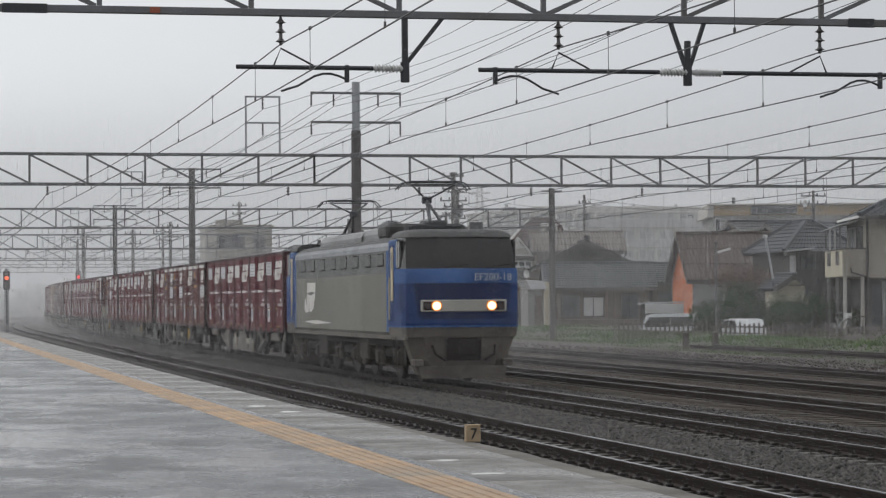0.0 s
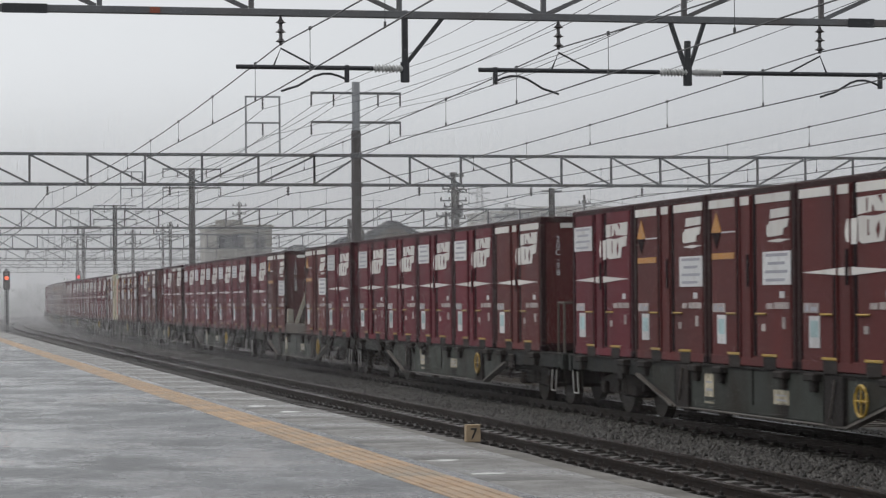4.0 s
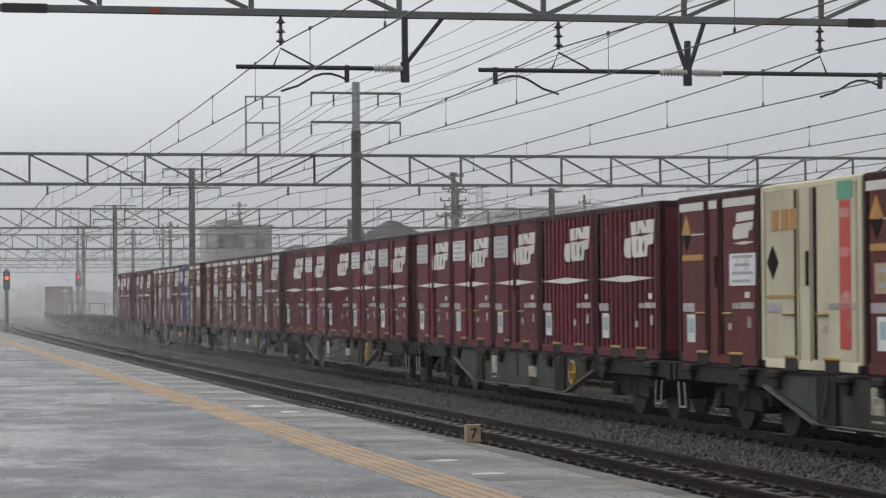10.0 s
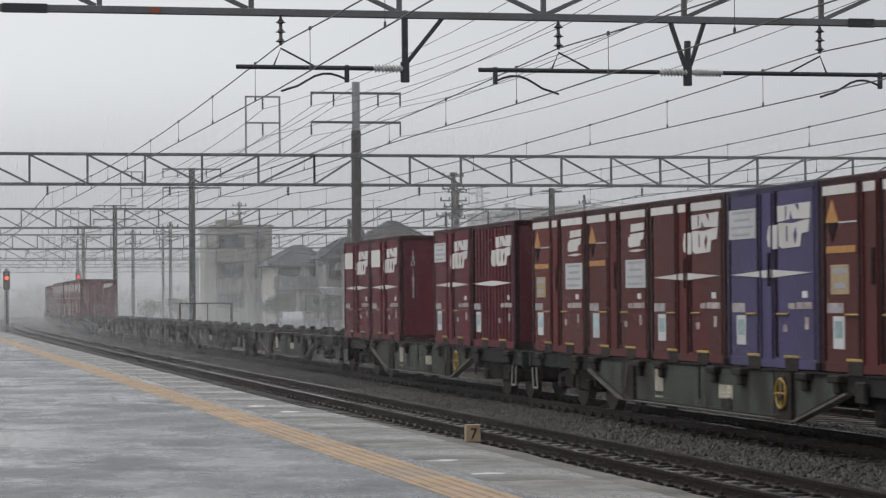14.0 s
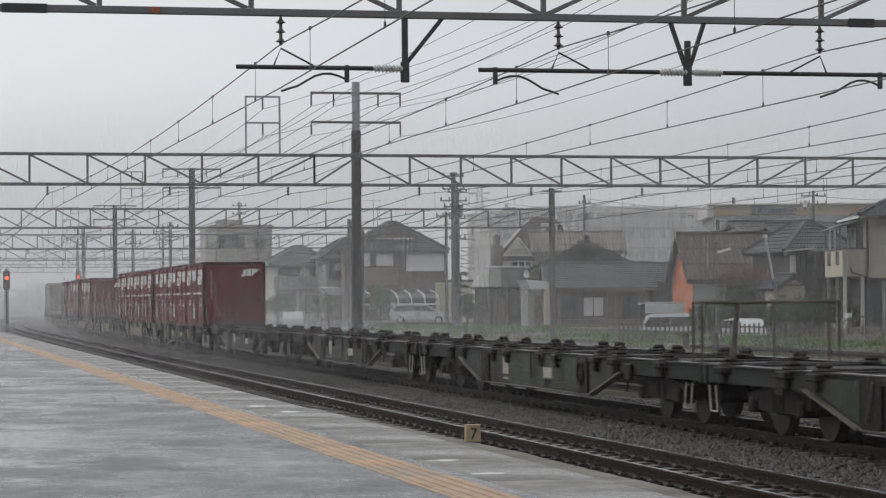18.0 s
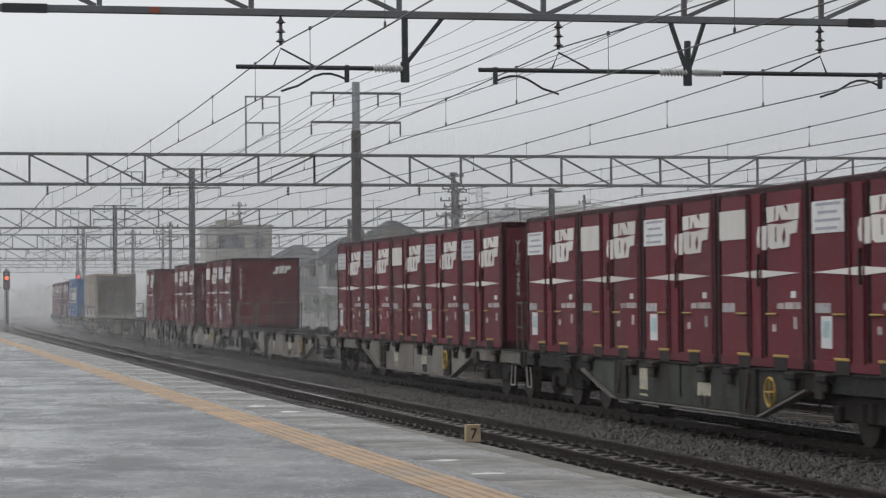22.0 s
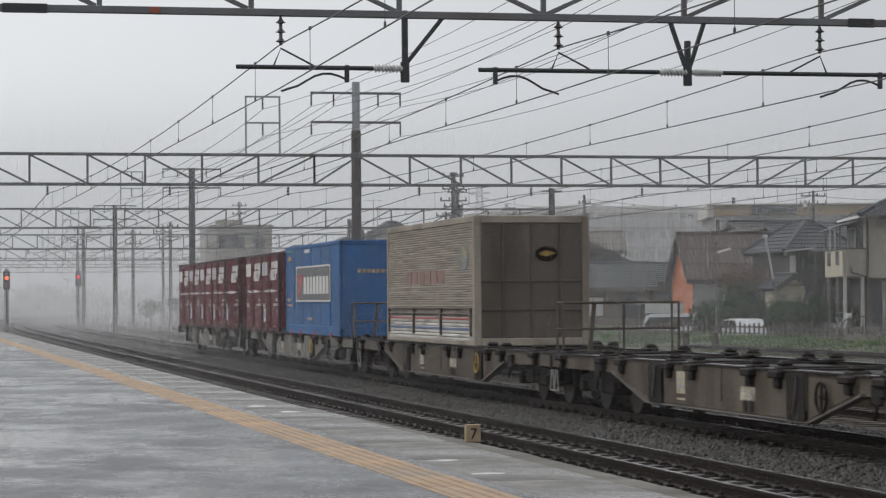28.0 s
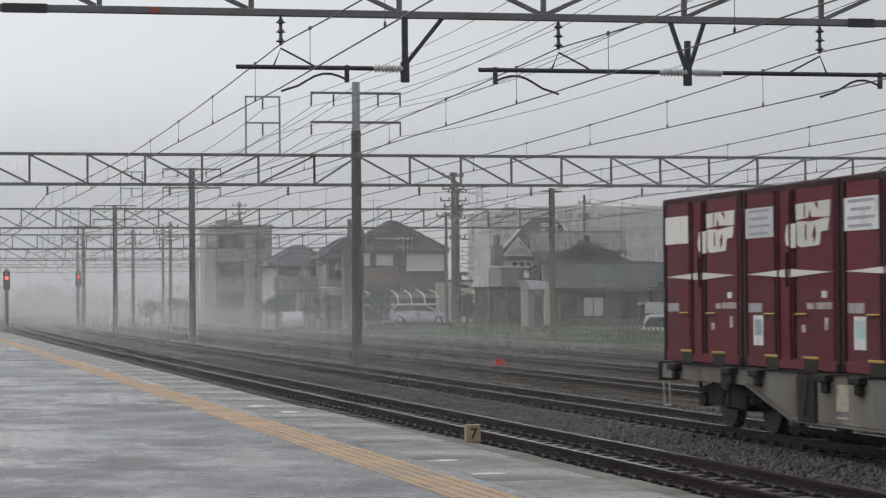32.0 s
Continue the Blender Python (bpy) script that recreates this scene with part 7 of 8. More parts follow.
# near-black boards also paint in the shaded void beneath the balcony
for a in ((34.9, 42.1, 118.9, 119.05), (34.9, 35.05, 119.05, 124.9), (41.95, 42.1, 119.05, 124.9)):
    part("lower_wall", Geo().box(*a, 0.45, 2.9), M["wall_black"], hR, "dark boarded ground floor, with the void's shade painted in")
part("jetty_floor", Geo().bev(34.7, 42.2, 117.98, 124.9, 2.9, 3.0, 0.02), M["wall_beige"], hR)
zt, ex0, ex1, ey0, ey1 = 6.02, 34.3, 42.6, 117.4, 125.6
ra, rb = (37.6, 121.5, 7.55), (39.3, 121.5, 7.55)
cr = [(ex0, ey0, zt), (ex1, ey0, zt), (ex1, ey1, zt), (ex0, ey1, zt)]
rf = part("roof", Geo().box(34.75, 42.15, 118.05, 124.95, zt - 0.02, zt + 0.05), M["wall_brown"], hR)
for q in ((ra, rb, cr[1], cr[0]), (rb, rb, cr[2], cr[1]), (rb, ra, cr[3], cr[2]), (ra, ra, cr[0], cr[3])):
    part("roof_slope", roof_plane(*q, 26, 14, 0.04), M["tile_grey"], rf)
part("hip_ridge", Geo().beam(Vector(ra) + Vector((0, 0, 0.08)), Vector(cr[0]) + Vector((0, 0, 0.1)), 0.2, 0.16).beam(Vector(rb) + Vector((0, 0, 0.08)), Vector(cr[1]) + Vector((0, 0, 0.1)), 0.2, 0.16), M["tile_grey"], rf)
part("fascia", Geo().box(ex0, ex1, ey0 - 0.03, ey0, zt - 0.16, zt + 0.02), M["frame_dark"], rf)
part("gutter", Geo().box(ex0 - 0.05, ex0, ey0, ey1, zt - 0.10, zt + 0.02), M["frame_white"], rf, "pale side gutter")
bal = part("balcony", Geo().bev(33.55, 34.7, 117.95, 118.07, 3.0, 4.36, 0.02), M["wall_beige"], hR, "beige balcony front")
# cream instead of beige paints in the brighter light on this face
part("balcony_side", Geo().bev(33.53, 33.65, 118.07, 125.0, 3.0, 4.36, 0.02), M["wall_cream"], bal, "balcony side, painted paler as the lit face")
part("balcony_floor", Geo().bev(33.65, 34.7, 118.07, 125.0, 3.0, 3.1, 0.02), M["wall_beige"], bal)
for y in (119.2, 122.6):
    part("balcony_slot", Geo().bev(33.51, 33.54, y, y + 1.3, 3.58, 4.3, 0.006), M["wall_black"], bal, "dark slot in the parapet")
part("balcony_rail", Geo().bev(33.5, 34.72, 117.93, 118.09, 4.36, 4.43, 0.01).bev(33.5, 33.68, 118.09, 125.0, 4.36, 4.43, 0.01), M["frame_dark"], bal)
part("balcony_roof", Geo().loft([[(33.4, 118.9, 5.55), (33.4, 125.6, 5.45), (34.7, 125.6, 5.75), (34.7, 118.9, 5.9)], [(33.4, 118.9, 5.6), (33.4, 125.6, 5.5), (34.7, 125.6, 5.8), (34.7, 118.9, 5.95)]]), M["galv"], bal, "pale sheet balcony roof")
for x, y, mt in ((33.58, 119.2, "frame_dark"), (33.58, 121.2, "frame_white"), (33.58, 123.2, "frame_white"), (33.58, 124.9, "frame_dark")):
    part("balcony_post", Geo().bev(x - 0.04, x + 0.04, y - 0.06, y + 0.06, 4.4, 5.55, 0.01), M[mt], bal)
window(hR, "-x", 34.7, 118.9, 121.0, 3.6, 5.5, "frame_dark", "pane", 2)
window(hR, "-x", 34.7, 121.6, 123.8, 3.6, 5.5, "frame_white", "pane", 2)
window(hR, "-y", 118, 37.0, 39.2, 3.9, 5.2, "frame_dark", "pane", 1)
part("downpipe", Geo().path([(34.78, 117.92, 6.0), (34.78, 117.92, 0.4)], 0.06, 8).path([(33.95, 117.9, 3.45), (33.97, 117.88, 3.2), (34.72, 117.92, 3.0)], 0.05, 8), M["frame_dark"], hR, "dark downpipe")
for x, y, mt in ((33.66, 118.15, "wall_pale"), (34.55, 118.2, "wall_pale"), (33.66, 121.0, "wall_grey"), (33.66, 124.5, "wall_grey")):
    part("ground_post", Geo().bev(x - 0.08, x + 0.08, y - 0.08, y + 0.08, -0.3, 3.0, 0.01), M[mt], hR, "post under the balcony")
part("screen_wall", Geo().box(35.6, 36.9, 118.5, 118.6, 0.45, 2.7), M["wall_grey"], hR)
for x in (35.1, 37.6):
    part("dark_doorway", Geo().bev(x, x + 0.45, 118.84, 118.9, 0.45, 2.6, 0.01), M["pane"], hR)
# garden fence of the corner house and a parked bicycle
gf = thing("railing", "dark metal garden railing by the corner house", "railing")
for z in (0.5, 1.0):
    part("rail", Geo().bev(33.2, 39.0, 116.5, 116.54, z - 0.025, z + 0.025, 0.006), M["frame_dark"], gf)
for i in range(26):
    part("bar", Geo().bev(33.22 + i * 0.23, 33.25 + i * 0.23, 116.5, 116.53, 0.1, 1.0, 0.004), M["frame_dark"], gf)
bk = thing("bicycle", "parked bicycle with a pale basket beside the railing", "bicycle", pose(32.9, 117.0, 0.18, 0, 0, 25))
for x in (-0.5, 0.5):
    wh = part("wheel", Geo().path([(x + 0.32 * math.cos(2 * math.pi * i / 16), 0, 0.33 + 0.32 * math.sin(2 * math.pi * i / 16)) for i in range(16)] + [(x + 0.32, 0, 0.33)], 0.025, 5), M["frame_dark"], bk)
    part("spokes", Geo().tube((x - 0.3, 0, 0.33), (x + 0.3, 0, 0.33), 0.006, 4).tube((x, 0, 0.03), (x, 0, 0.63), 0.006, 4), M["galv"], wh)
part("bicycle_frame", Geo().path([(-0.5, 0, 0.33), (-0.15, 0, 0.35), (0.35, 0, 0.75), (0.5, 0, 0.33)], 0.025).path([(-0.15, 0, 0.35), (-0.25, 0, 0.85)], 0.02).path([(0.35, 0, 0.75), (0.33, 0, 1.0), (0.2, 0.2, 1.02)], 0.018).path([(0.33, 0, 1.0), (0.2, -0.2, 1.02)], 0.018), M["galv"], bk)
part("basket", Geo().bev(0.42, 0.72, -0.16, 0.16, 0.75, 0.98, 0.02), M["frame_white"], bk, "pale wire basket")
part("saddle", Geo().bev(-0.38, -0.14, -0.07, 0.07, 0.85, 0.91, 0.03), M["seam"], bk)
# wing with lower roof
house("lower wing with a grey tiled roof", 34.4, 38.2, 128.2, 134, 0.3, 4.45, "hip", 1.35, 0.45, "wall_black", "tile_grey", 20, 8, [("-y", 128.2, 34.5, 34.72, 3.35, 4.3, "frame_white", "curtain", 0), ("-y", 128.2, 35.1, 35.85, 3.5, 4.3, "frame_dark", "pane", 0), ("-y", 128.2, 35.0, 36.2, 1.0, 2.2, "frame_dark", "pane", 0)])
aw = thing("awning", "thin pale awning over an upper window", "awning")
part("sheet", Geo().prism([(33.95, 4.42), (35.5, 4.58), (35.5, 4.64), (33.95, 4.48)], "y", 127.2, 128.15), M["galv"], aw)
part("bracket", Geo().tube((34.1, 127.4, 4.44), (34.1, 128.2, 4.0), 0.025, 6).tube((35.3, 127.4, 4.55), (35.3, 128.2, 4.1), 0.025, 6), M["frame_dark"], aw)
po2 = house("small cream porch with an upswept tiled canopy", 32.25, 34.0, 124.2, 126, 0.3, 2.3, "y", 0.55, 0.30, "wall_cream", "tile_grey", 12, 6, [("-y", 124.2, 33.85, 33.95, 2.0, 2.5, "frame_dark", "pane", 0)], category="porch", name="porch")
for x in (31.95, 34.3):
    part("upswept_tip", Geo().beam((x, 123.9, 2.62), (x + (0.12 if x > 33 else -0.12), 123.7, 2.95), 0.12, 0.08), M["tile_grey"], po2)
vp = thing("vent_pipe", "thin leaning white vent pipe with a cowl", "pipe")
part("pipe", Geo().tube((33.1, 126.3, 1.4), (32.4, 126.3, 5.15), 0.06, 8), M["galv"], vp)
part("cowl", Geo().bev(32.28, 32.52, 126.2, 126.4, 5.12, 5.3, 0.03), M["galv"], vp)

# far apartment building
apt = thing("apartment_building", "long pale concrete apartment building dim in the rain", "apartment building")
part("wall", Geo().box(59.0, 92, 300, 312, 0, 12.6), M["wall_conc"], apt)
part("roof", Geo().bev(58.6, 92.4, 299.6, 312.4, 12.6, 12.9, 0.05), M["wall_conc"], apt)
part("upper_storey", Geo().box(66.0, 92, 303, 312, 12.9, 13.6), M["wall_conc"], apt)
for k in range(5):
    z = 1.0 + k * 2.5
    part("balcony", Geo().bev(59.2, 91.8, 298.8, 300, z - 0.2, z + 0.9, 0.03), M["wall_grey"], apt, "continuous balcony")
    for i in range(12):
        w = part("window", Geo().bev(59.8 + i * 2.65, 61.6 + i * 2.65, 299.9, 300.0, z + 1.0, z + 1.9, 0.01), M["pane"], apt)
        part("window_frame", Geo().bev(60.66 + i * 2.65, 60.74 + i * 2.65, 299.86, 299.92, z + 1.0, z + 1.9, 0.01), M["frame_white"], w)
for x in (61.8, 73.2, 78.4, 84.0):
    part("roof_tank", Geo().bev(x, x + 1.5, 303, 305, 12.7, 13.5, 0.1).tube((x + 0.4, 304, 13.4), (x + 0.4, 304, 13.9), 0.2, 8), M["dark_steel"], apt, "dark rooftop water tank")


# ---- poles, lamps and fences ----
def utility_pole(label, x, y, z0, z1, r, arms, boxes=()):
    ob = thing("utility_pole", label, "utility pole")
    part("pole", Geo().tube((x, y, z0), (x, y, z1), r, 14, r * 0.8), M["pole"], ob, smooth=True)
    for z, half in arms:
        a = part("cross_arm", Geo().bev(x - half, x + half, y - 0.05, y + 0.05, z - 0.05, z + 0.05, 0.01), M["steel"], ob)
        for k in range(4):
            dx = -half + 0.08 + k * (2 * half - 0.16) / 3
            part("insulator", Geo().tube((x + dx, y, z + 0.05), (x + dx, y, z + 0.24), 0.06, 8, 0.04), M["brown_porcelain"], a)
    for z, w, h in boxes:
        part("transformer", Geo().tube((x + w, y - 0.1, z), (x + w, y - 0.1, z + h), 0.20, 14), M["steel"], ob, smooth=True)
    return ob


def cable_loops(parent, x, y, z):
    """Slack service cables that hang in loops beside a pole."""
    for k in range(4):
        dz = 0.55 * k
        part("cable", Geo().path([(x, y - 0.2, z - dz), (x + 0.7, y - 0.3, z - dz + 0.05), (x + 1.25, y - 0.3, z - dz - 0.1), (x + 1.2, y - 0.3, z - dz - 0.7), (x + 0.6, y - 0.25, z - dz - 0.95), (x, y - 0.2, z - dz - 0.7)], 0.022, 5), M["seam"], parent)


p1 = utility_pole("tall grey concrete utility pole with crossarms", 24.78, 168, -0.2, 10.75, 0.20, [(10.5, 0.75), (9.6, 0.8), (8.8, 0.95), (8.4, 0.7)], [(7.7, 0.45, 0.8)])
p2 = utility_pole("twin concrete utility pole with slack cables", 25.14, 168.4, -0.2, 9.7, 0.17, [(9.4, 0.7), (7.6, 0.6), (6.2, 0.6)])
cable_loops(p2, 25.3, 168.3, 6.1)
utility_pole("slim utility pole beside the houses", 25.8, 175, 0.1, 8.3, 0.13, [(8.0, 0.75)])
utility_pole("thin pole with lamps among the roofs", 43.1, 200, 0.3, 10.6, 0.13, [(9.9, 0.5), (8.8, 0.5)])
utility_pole("distant utility pole behind the roofs", 55.6, 180, 0.3, 10.1, 0.14, [(9.7, 1.0), (9.1, 1.1), (8.6, 0.7)])
utility_pole("short concrete pole below the gantry line", 19.6, 175, -0.1, 7.1, 0.24, [(6.7, 0.6)])
for x, y, z in ((18.2, 216, 8.6), (19.8, 240, 11.6), (6.9, 212, 8.1), (9.3, 205, 8.5), (12.4, 240, 9.1)):
    utility_pole("dim utility pole by the line", x, y, -0.3, z, 0.15, [(z - 0.4, 0.7), (z - 1.2, 0.7)])
# slack cables from pole to pole over the roofs
for k, (a, b, sag) in enumerate((((25.0, 168, 9.6), (43.1, 200, 9.9), 0.7), ((25.0, 168, 8.8), (43.1, 200, 8.8), 0.8), ((43.1, 200, 9.9), (55.6, 180, 9.7), 0.8), ((43.1, 200, 10.3), (62.0, 190, 9.6), 0.7), ((55.6, 180, 9.1), (72.0, 176, 9.4), 0.6), ((55.6, 180, 9.7), (72.0, 176, 9.9), 0.5), ((25.8, 175, 8.0), (43.1, 200, 9.0), 0.6))):
    cb = thing("service_cable", "thin dark service cable slung over the roofs", "cable", group="service cables", kind="structure")
    a, b = Vector(a), Vector(b)
    part("cable", Geo().path([a.lerp(b, t / 12) - Vector((0, 0, 4 * sag * (t / 12) * (1 - t / 12))) for t in range(13)], 0.018, 4), M["wire"], cb)
lp = thing("street_lamp", "thin grey street lamp with a single arm", "street lamp")
part("pole", Geo().tube((28.15, 122, 0.1), (28.15, 122, 4.75), 0.06, 10, 0.04), M["steel"], lp)
part("arm", Geo().tube((28.15, 122, 4.25), (28.6, 121.9, 4.42), 0.03, 8), M["steel"], lp)
part("lamp_head", Geo().beam((28.25, 121.95, 4.30), (28.9, 121.85, 4.50), 0.14, 0.11), M["frame_white"], lp)
part("lamp_cap", Geo().bev(28.08, 28.22, 121.93, 122.07, 4.7, 4.85, 0.02), M["dark_steel"], lp)

tower = thing("transmission_tower", "distant steel lattice transmission tower in haze", "pylon")
tx, ty = 86.15, 420.0
for sx in (-1, 1):
    for sy in (-1, 1):
        part("leg", Geo().beam((tx + sx * 1.7, ty + sy * 1.7, 0), (tx + sx * 0.3, ty + sy * 0.3, 21.6), 0.18, 0.18), M["steel"], tower)
for k in range(9):
    z = 1.5 + k * 2.2
    w = 1.7 - 1.4 * z / 21.6
    w2 = 1.7 - 1.4 * (z + 2.2) / 21.6
    part("brace", Geo().beam((tx - w, ty - w, z), (tx + w2, ty - w2, z + 2.2), 0.1, 0.1).beam((tx + w, ty - w, z), (tx - w2, ty - w2, z + 2.2), 0.1, 0.1), M["steel"], tower)
for z, hw in ((14.5, 2.6), (17.5, 2.4), (20.4, 1.9)):
    part("cross_arm", Geo().bev(tx - hw, tx + hw, ty - 0.2, ty + 0.2, z - 0.15, z + 0.15, 0.02), M["steel"], tower)

fence = thing("fence", "low weathered picket fence at the edge of the grass", "fence")
for i in range(66):
    x = 22.6 + i * 0.19
    y = 121.5 - (x - 22.6) * 0.85
    z = 0.24 - 0.034 * (x - 22.6)
    part("picket", Geo().bev(x - 0.05, x + 0.05, y - 0.02, y + 0.02, z - 0.5, z + 0.66 + 0.05 * math.sin(i * 1.7), 0.01), M["frame_white"] if i > 60 else M["picket"], fence)
for z in (0.16, 0.48):
    part("rail", Geo().beam((22.5, 121.6, z + 0.24), (35.1, 110.9, z - 0.18), 0.04, 0.07), M["picket"], fence)

# hedge, shrubs and trees
hd = thing("hedge", "clipped dark green garden hedge, rain-soaked", "hedge")
for i in range(11):
    leaf_mass(hd, "foliage", (28.2 + i * 0.58, 124.6 - i * 0.12, 0.80 + 0.12 * math.sin(i * 2.1)), (0.75, 0.75, 1.15), 2600, 0.055, M["leaf_dark"], 40 + i)
tree("reddish-brown thinning tree behind the garden hedge", 33.0, 131.0, ZG, 3.7, (1.9, 1.3, 1.0), 3200, 0.06, 3, leaf="russet_leaf")
tree("dark green shrub under the thinning tree", 31.6, 129, ZG, 2.6, (1.6, 1.0, 1.0), 3000, 0.06, 4, leaf="leaf_dark")
tree("dark bush beside the tiled porch", 33.4, 121.5, 0.2, 1.9, (1.1, 0.8, 0.8), 2600, 0.055, 9, "bush", leaf="leaf_dark")
tree("low dark bush at the fence", 31.8, 121.5, 0.2, 1.6, (1.1, 0.8, 0.7), 2400, 0.055, 10, "bush", leaf="leaf_dark")
tree("low dark bush by the corner house", 35.0, 120.0, 0.2, 1.3, (0.9, 0.8, 0.6), 1600, 0.055, 11, "bush", leaf="leaf_dark")
tree("round green shrub beside the carport", 22.4, 182, ZG, 2.9, (0.9, 0.9, 1.3), 1900, 0.10, 5, "bush")
tree("dark shrub by the shed", 29.3, 163, ZG, 2.2, (0.8, 0.8, 0.9), 1500, 0.10, 6, "bush", leaf="leaf_dark")
tree("dark rounded bush beside the poles", 26.6, 172, ZG, 2.1, (0.9, 0.8, 0.9), 1800, 0.10, 12, "bush", leaf="leaf_dark")
tree("reddish-brown shrub by the shed", 29.0, 164.5, ZG, 3.0, (0.6, 0.6, 0.8), 900, 0.09, 8, "bush", leaf="russet_leaf")
pn = thing("tree", "clipped cloud-pruned garden pine with layered pads", "tree")
part("trunk", Geo().path([(27.5, 178, 0.2), (27.6, 178, 1.4), (27.4, 178, 2.4), (27.55, 178, 3.9)], 0.07), M["bark"], pn)
for k in range(6):
    leaf_mass(pn, "pad", (27.5 + (0.28 if k % 2 else -0.25), 178, 1.6 + 0.45 * k), (0.55 - 0.05 * k, 0.5, 0.13), 320, 0.07, M["leaf_dark"], 70 + k)
for i, (x, y) in enumerate(((10.8, 236), (12.9, 232), (22.8, 222), (19.3, 190), (17.4, 200))):
    tree("rain-dimmed shrub among the houses", x, y, 0.2, 2.2, (1.4, 1.2, 0.9), 1000, 0.13, 20 + i, "bush")
lw = thing("garden_wall", "pale plastered garden wall with a tiled coping", "wall")
part("wall", Geo().box(27.2, 30.0, 185, 185.2, 0.0, 3.3), M["wall_cream"], lw)
part("wall_coping", Geo().bev(27.1, 30.1, 184.9, 185.3, 3.3, 3.5, 0.04), M["tile_grey"], lw)


# ---- parked vehicles ----
def vehicle(label, m, paint_mat, prof, glass_prof, w, wheels, category="car", name="car"):
    """A body with tumblehome: the cabin narrows upwards, arches over the wheels, glass set in the flanks."""
    ob = thing(name, label, category, m)
    top = max(z for _, z in prof)

    def half(z):
        return w / 2 - max(0.0, z - 0.95) * 0.22
    rings = [[(x, s * half(z), z) for x, z in prof] for s in (-1, 1)]
    part("body", Geo().loft(rings), M[paint_mat], ob, smooth=True)
    for s in (-1, 1):
        rs = [[(x, s * (half(z) + e), z) for x, z in glass_prof] for e in (-0.02, 0.012)]
        part("side_glass", Geo().loft(rs), M["dark_glass"], ob)
        xm = sum(x for x, _ in glass_prof) / len(glass_prof)
        part("pillar", Geo().beam((xm, s * (half(1.0) + 0.012), 0.98), (xm - 0.06, s * (half(top - 0.1) + 0.012), top - 0.09), 0.03, 0.07), M[paint_mat], ob)
    for x in wheels:
        for s in (-1, 1):
            t = part("wheel", Geo().tube((x, s * (w / 2 - 0.16), 0.31), (x, s * (w / 2 + 0.015), 0.31), 0.31, 18), M["tyre"], ob)
            part("rim", Geo().tube((x, s * (w / 2 + 0.0), 0.31), (x, s * (w / 2 + 0.025), 0.31), 0.18, 12), M["galv"], t)
    part("bumper", Geo().bev(max(x for x, _ in prof) - 0.1, max(x for x, _ in prof) + 0.04, -w / 2 + 0.05, w / 2 - 0.05, 0.36, 0.58, 0.04), M[paint_mat], ob)
    return ob


estate = [(-2.2, 0.35), (2.2, 0.35), (2.25, 0.70), (2.05, 0.86), (1.3, 0.97), (0.55, 1.42), (-0.6, 1.48), (-1.75, 1.44), (-2.15, 1.02), (-2.25, 0.7)]
estate_glass = [(-1.95, 1.0), (1.05, 0.99), (0.5, 1.34), (-0.6, 1.40), (-1.65, 1.36)]
vehicle("silver estate car parked beside the carport", pose(25.1, 181, ground_z(25.1, 181) - 0.02, 0, 0, -14), "car_silver", estate, estate_glass, 1.7, (-1.4, 1.4))
vehicle("white hatchback parked by the grey houses", pose(18.35, 199, -0.35, 0, 0, 84), "car_white", estate, estate_glass, 1.7, (-1.4, 1.4))
kei = [(-1.6, 0.35), (1.65, 0.35), (1.65, 0.85), (1.30, 1.62), (0.9, 1.72), (-1.6, 1.72)]
kei_glass = [(-1.3, 1.02), (1.40, 0.99), (1.14, 1.52), (-1.3, 1.55)]
vehicle("small white box van behind the picket fence", pose(28.9, 132.0, ground_z(28.9, 132.0) - 0.04, 0, 0, 158), "car_white", kei, kei_glass, 1.45, (-1.1, 1.1), "van", "van")
vehicle("small pale car half hidden behind the hedge", pose(29.75, 122.8, ground_z(29.75, 122.8) - 0.02, 0, 0, 84), "car_white", estate, estate_glass, 1.6, (-1.4, 1.4))
cs = thing("shed", "open white-roofed shelter behind the small van", "shed")
part("roof", Geo().prism([(28.8, 1.64), (31.3, 1.72), (31.3, 1.80), (28.8, 1.72)], "y", 136.95, 137.9), M["galv"], cs)
part("fascia", Geo().bev(28.95, 31.25, 136.94, 137.0, 1.12, 1.66, 0.01), M["frame_white"], cs, "white front board")
part("back_wall", Geo().box(28.95, 31.2, 137.75, 137.85, 0.0, 1.65), M["wall_black"], cs)
for x in (29.0, 31.2):
    part("post", Geo().bev(x - 0.05, x + 0.05, 137.1, 137.2, 0.0, 1.68, 0.01), M["frame_dark"], cs)

# satellite dishes and roof aerials
for x, y, z in ((47.4, 175, 7.56), (51.87, 172, 8.78), (37.08, 184, 7.46), (27.85, 160, 3.65)):
    ds = thing("satellite_dish", "small white satellite dish on a thin mast", "satellite dish", group="satellite dishes")
    part("dish", Geo().loft([[(x + r * math.cos(a) * 0.75, y - d, z + r * math.sin(a)) for a in [i * math.pi / 8 for i in range(16)]] for r, d in ((0.02, -0.02), (0.16, 0.02), (0.27, 0.09))], cap=False), M["frame_white"], ds, smooth=True)
    part("mast", Geo().tube((x, y + 0.06, z - 1.6), (x, y + 0.06, z + 0.1), 0.03, 6), M["steel"], ds)
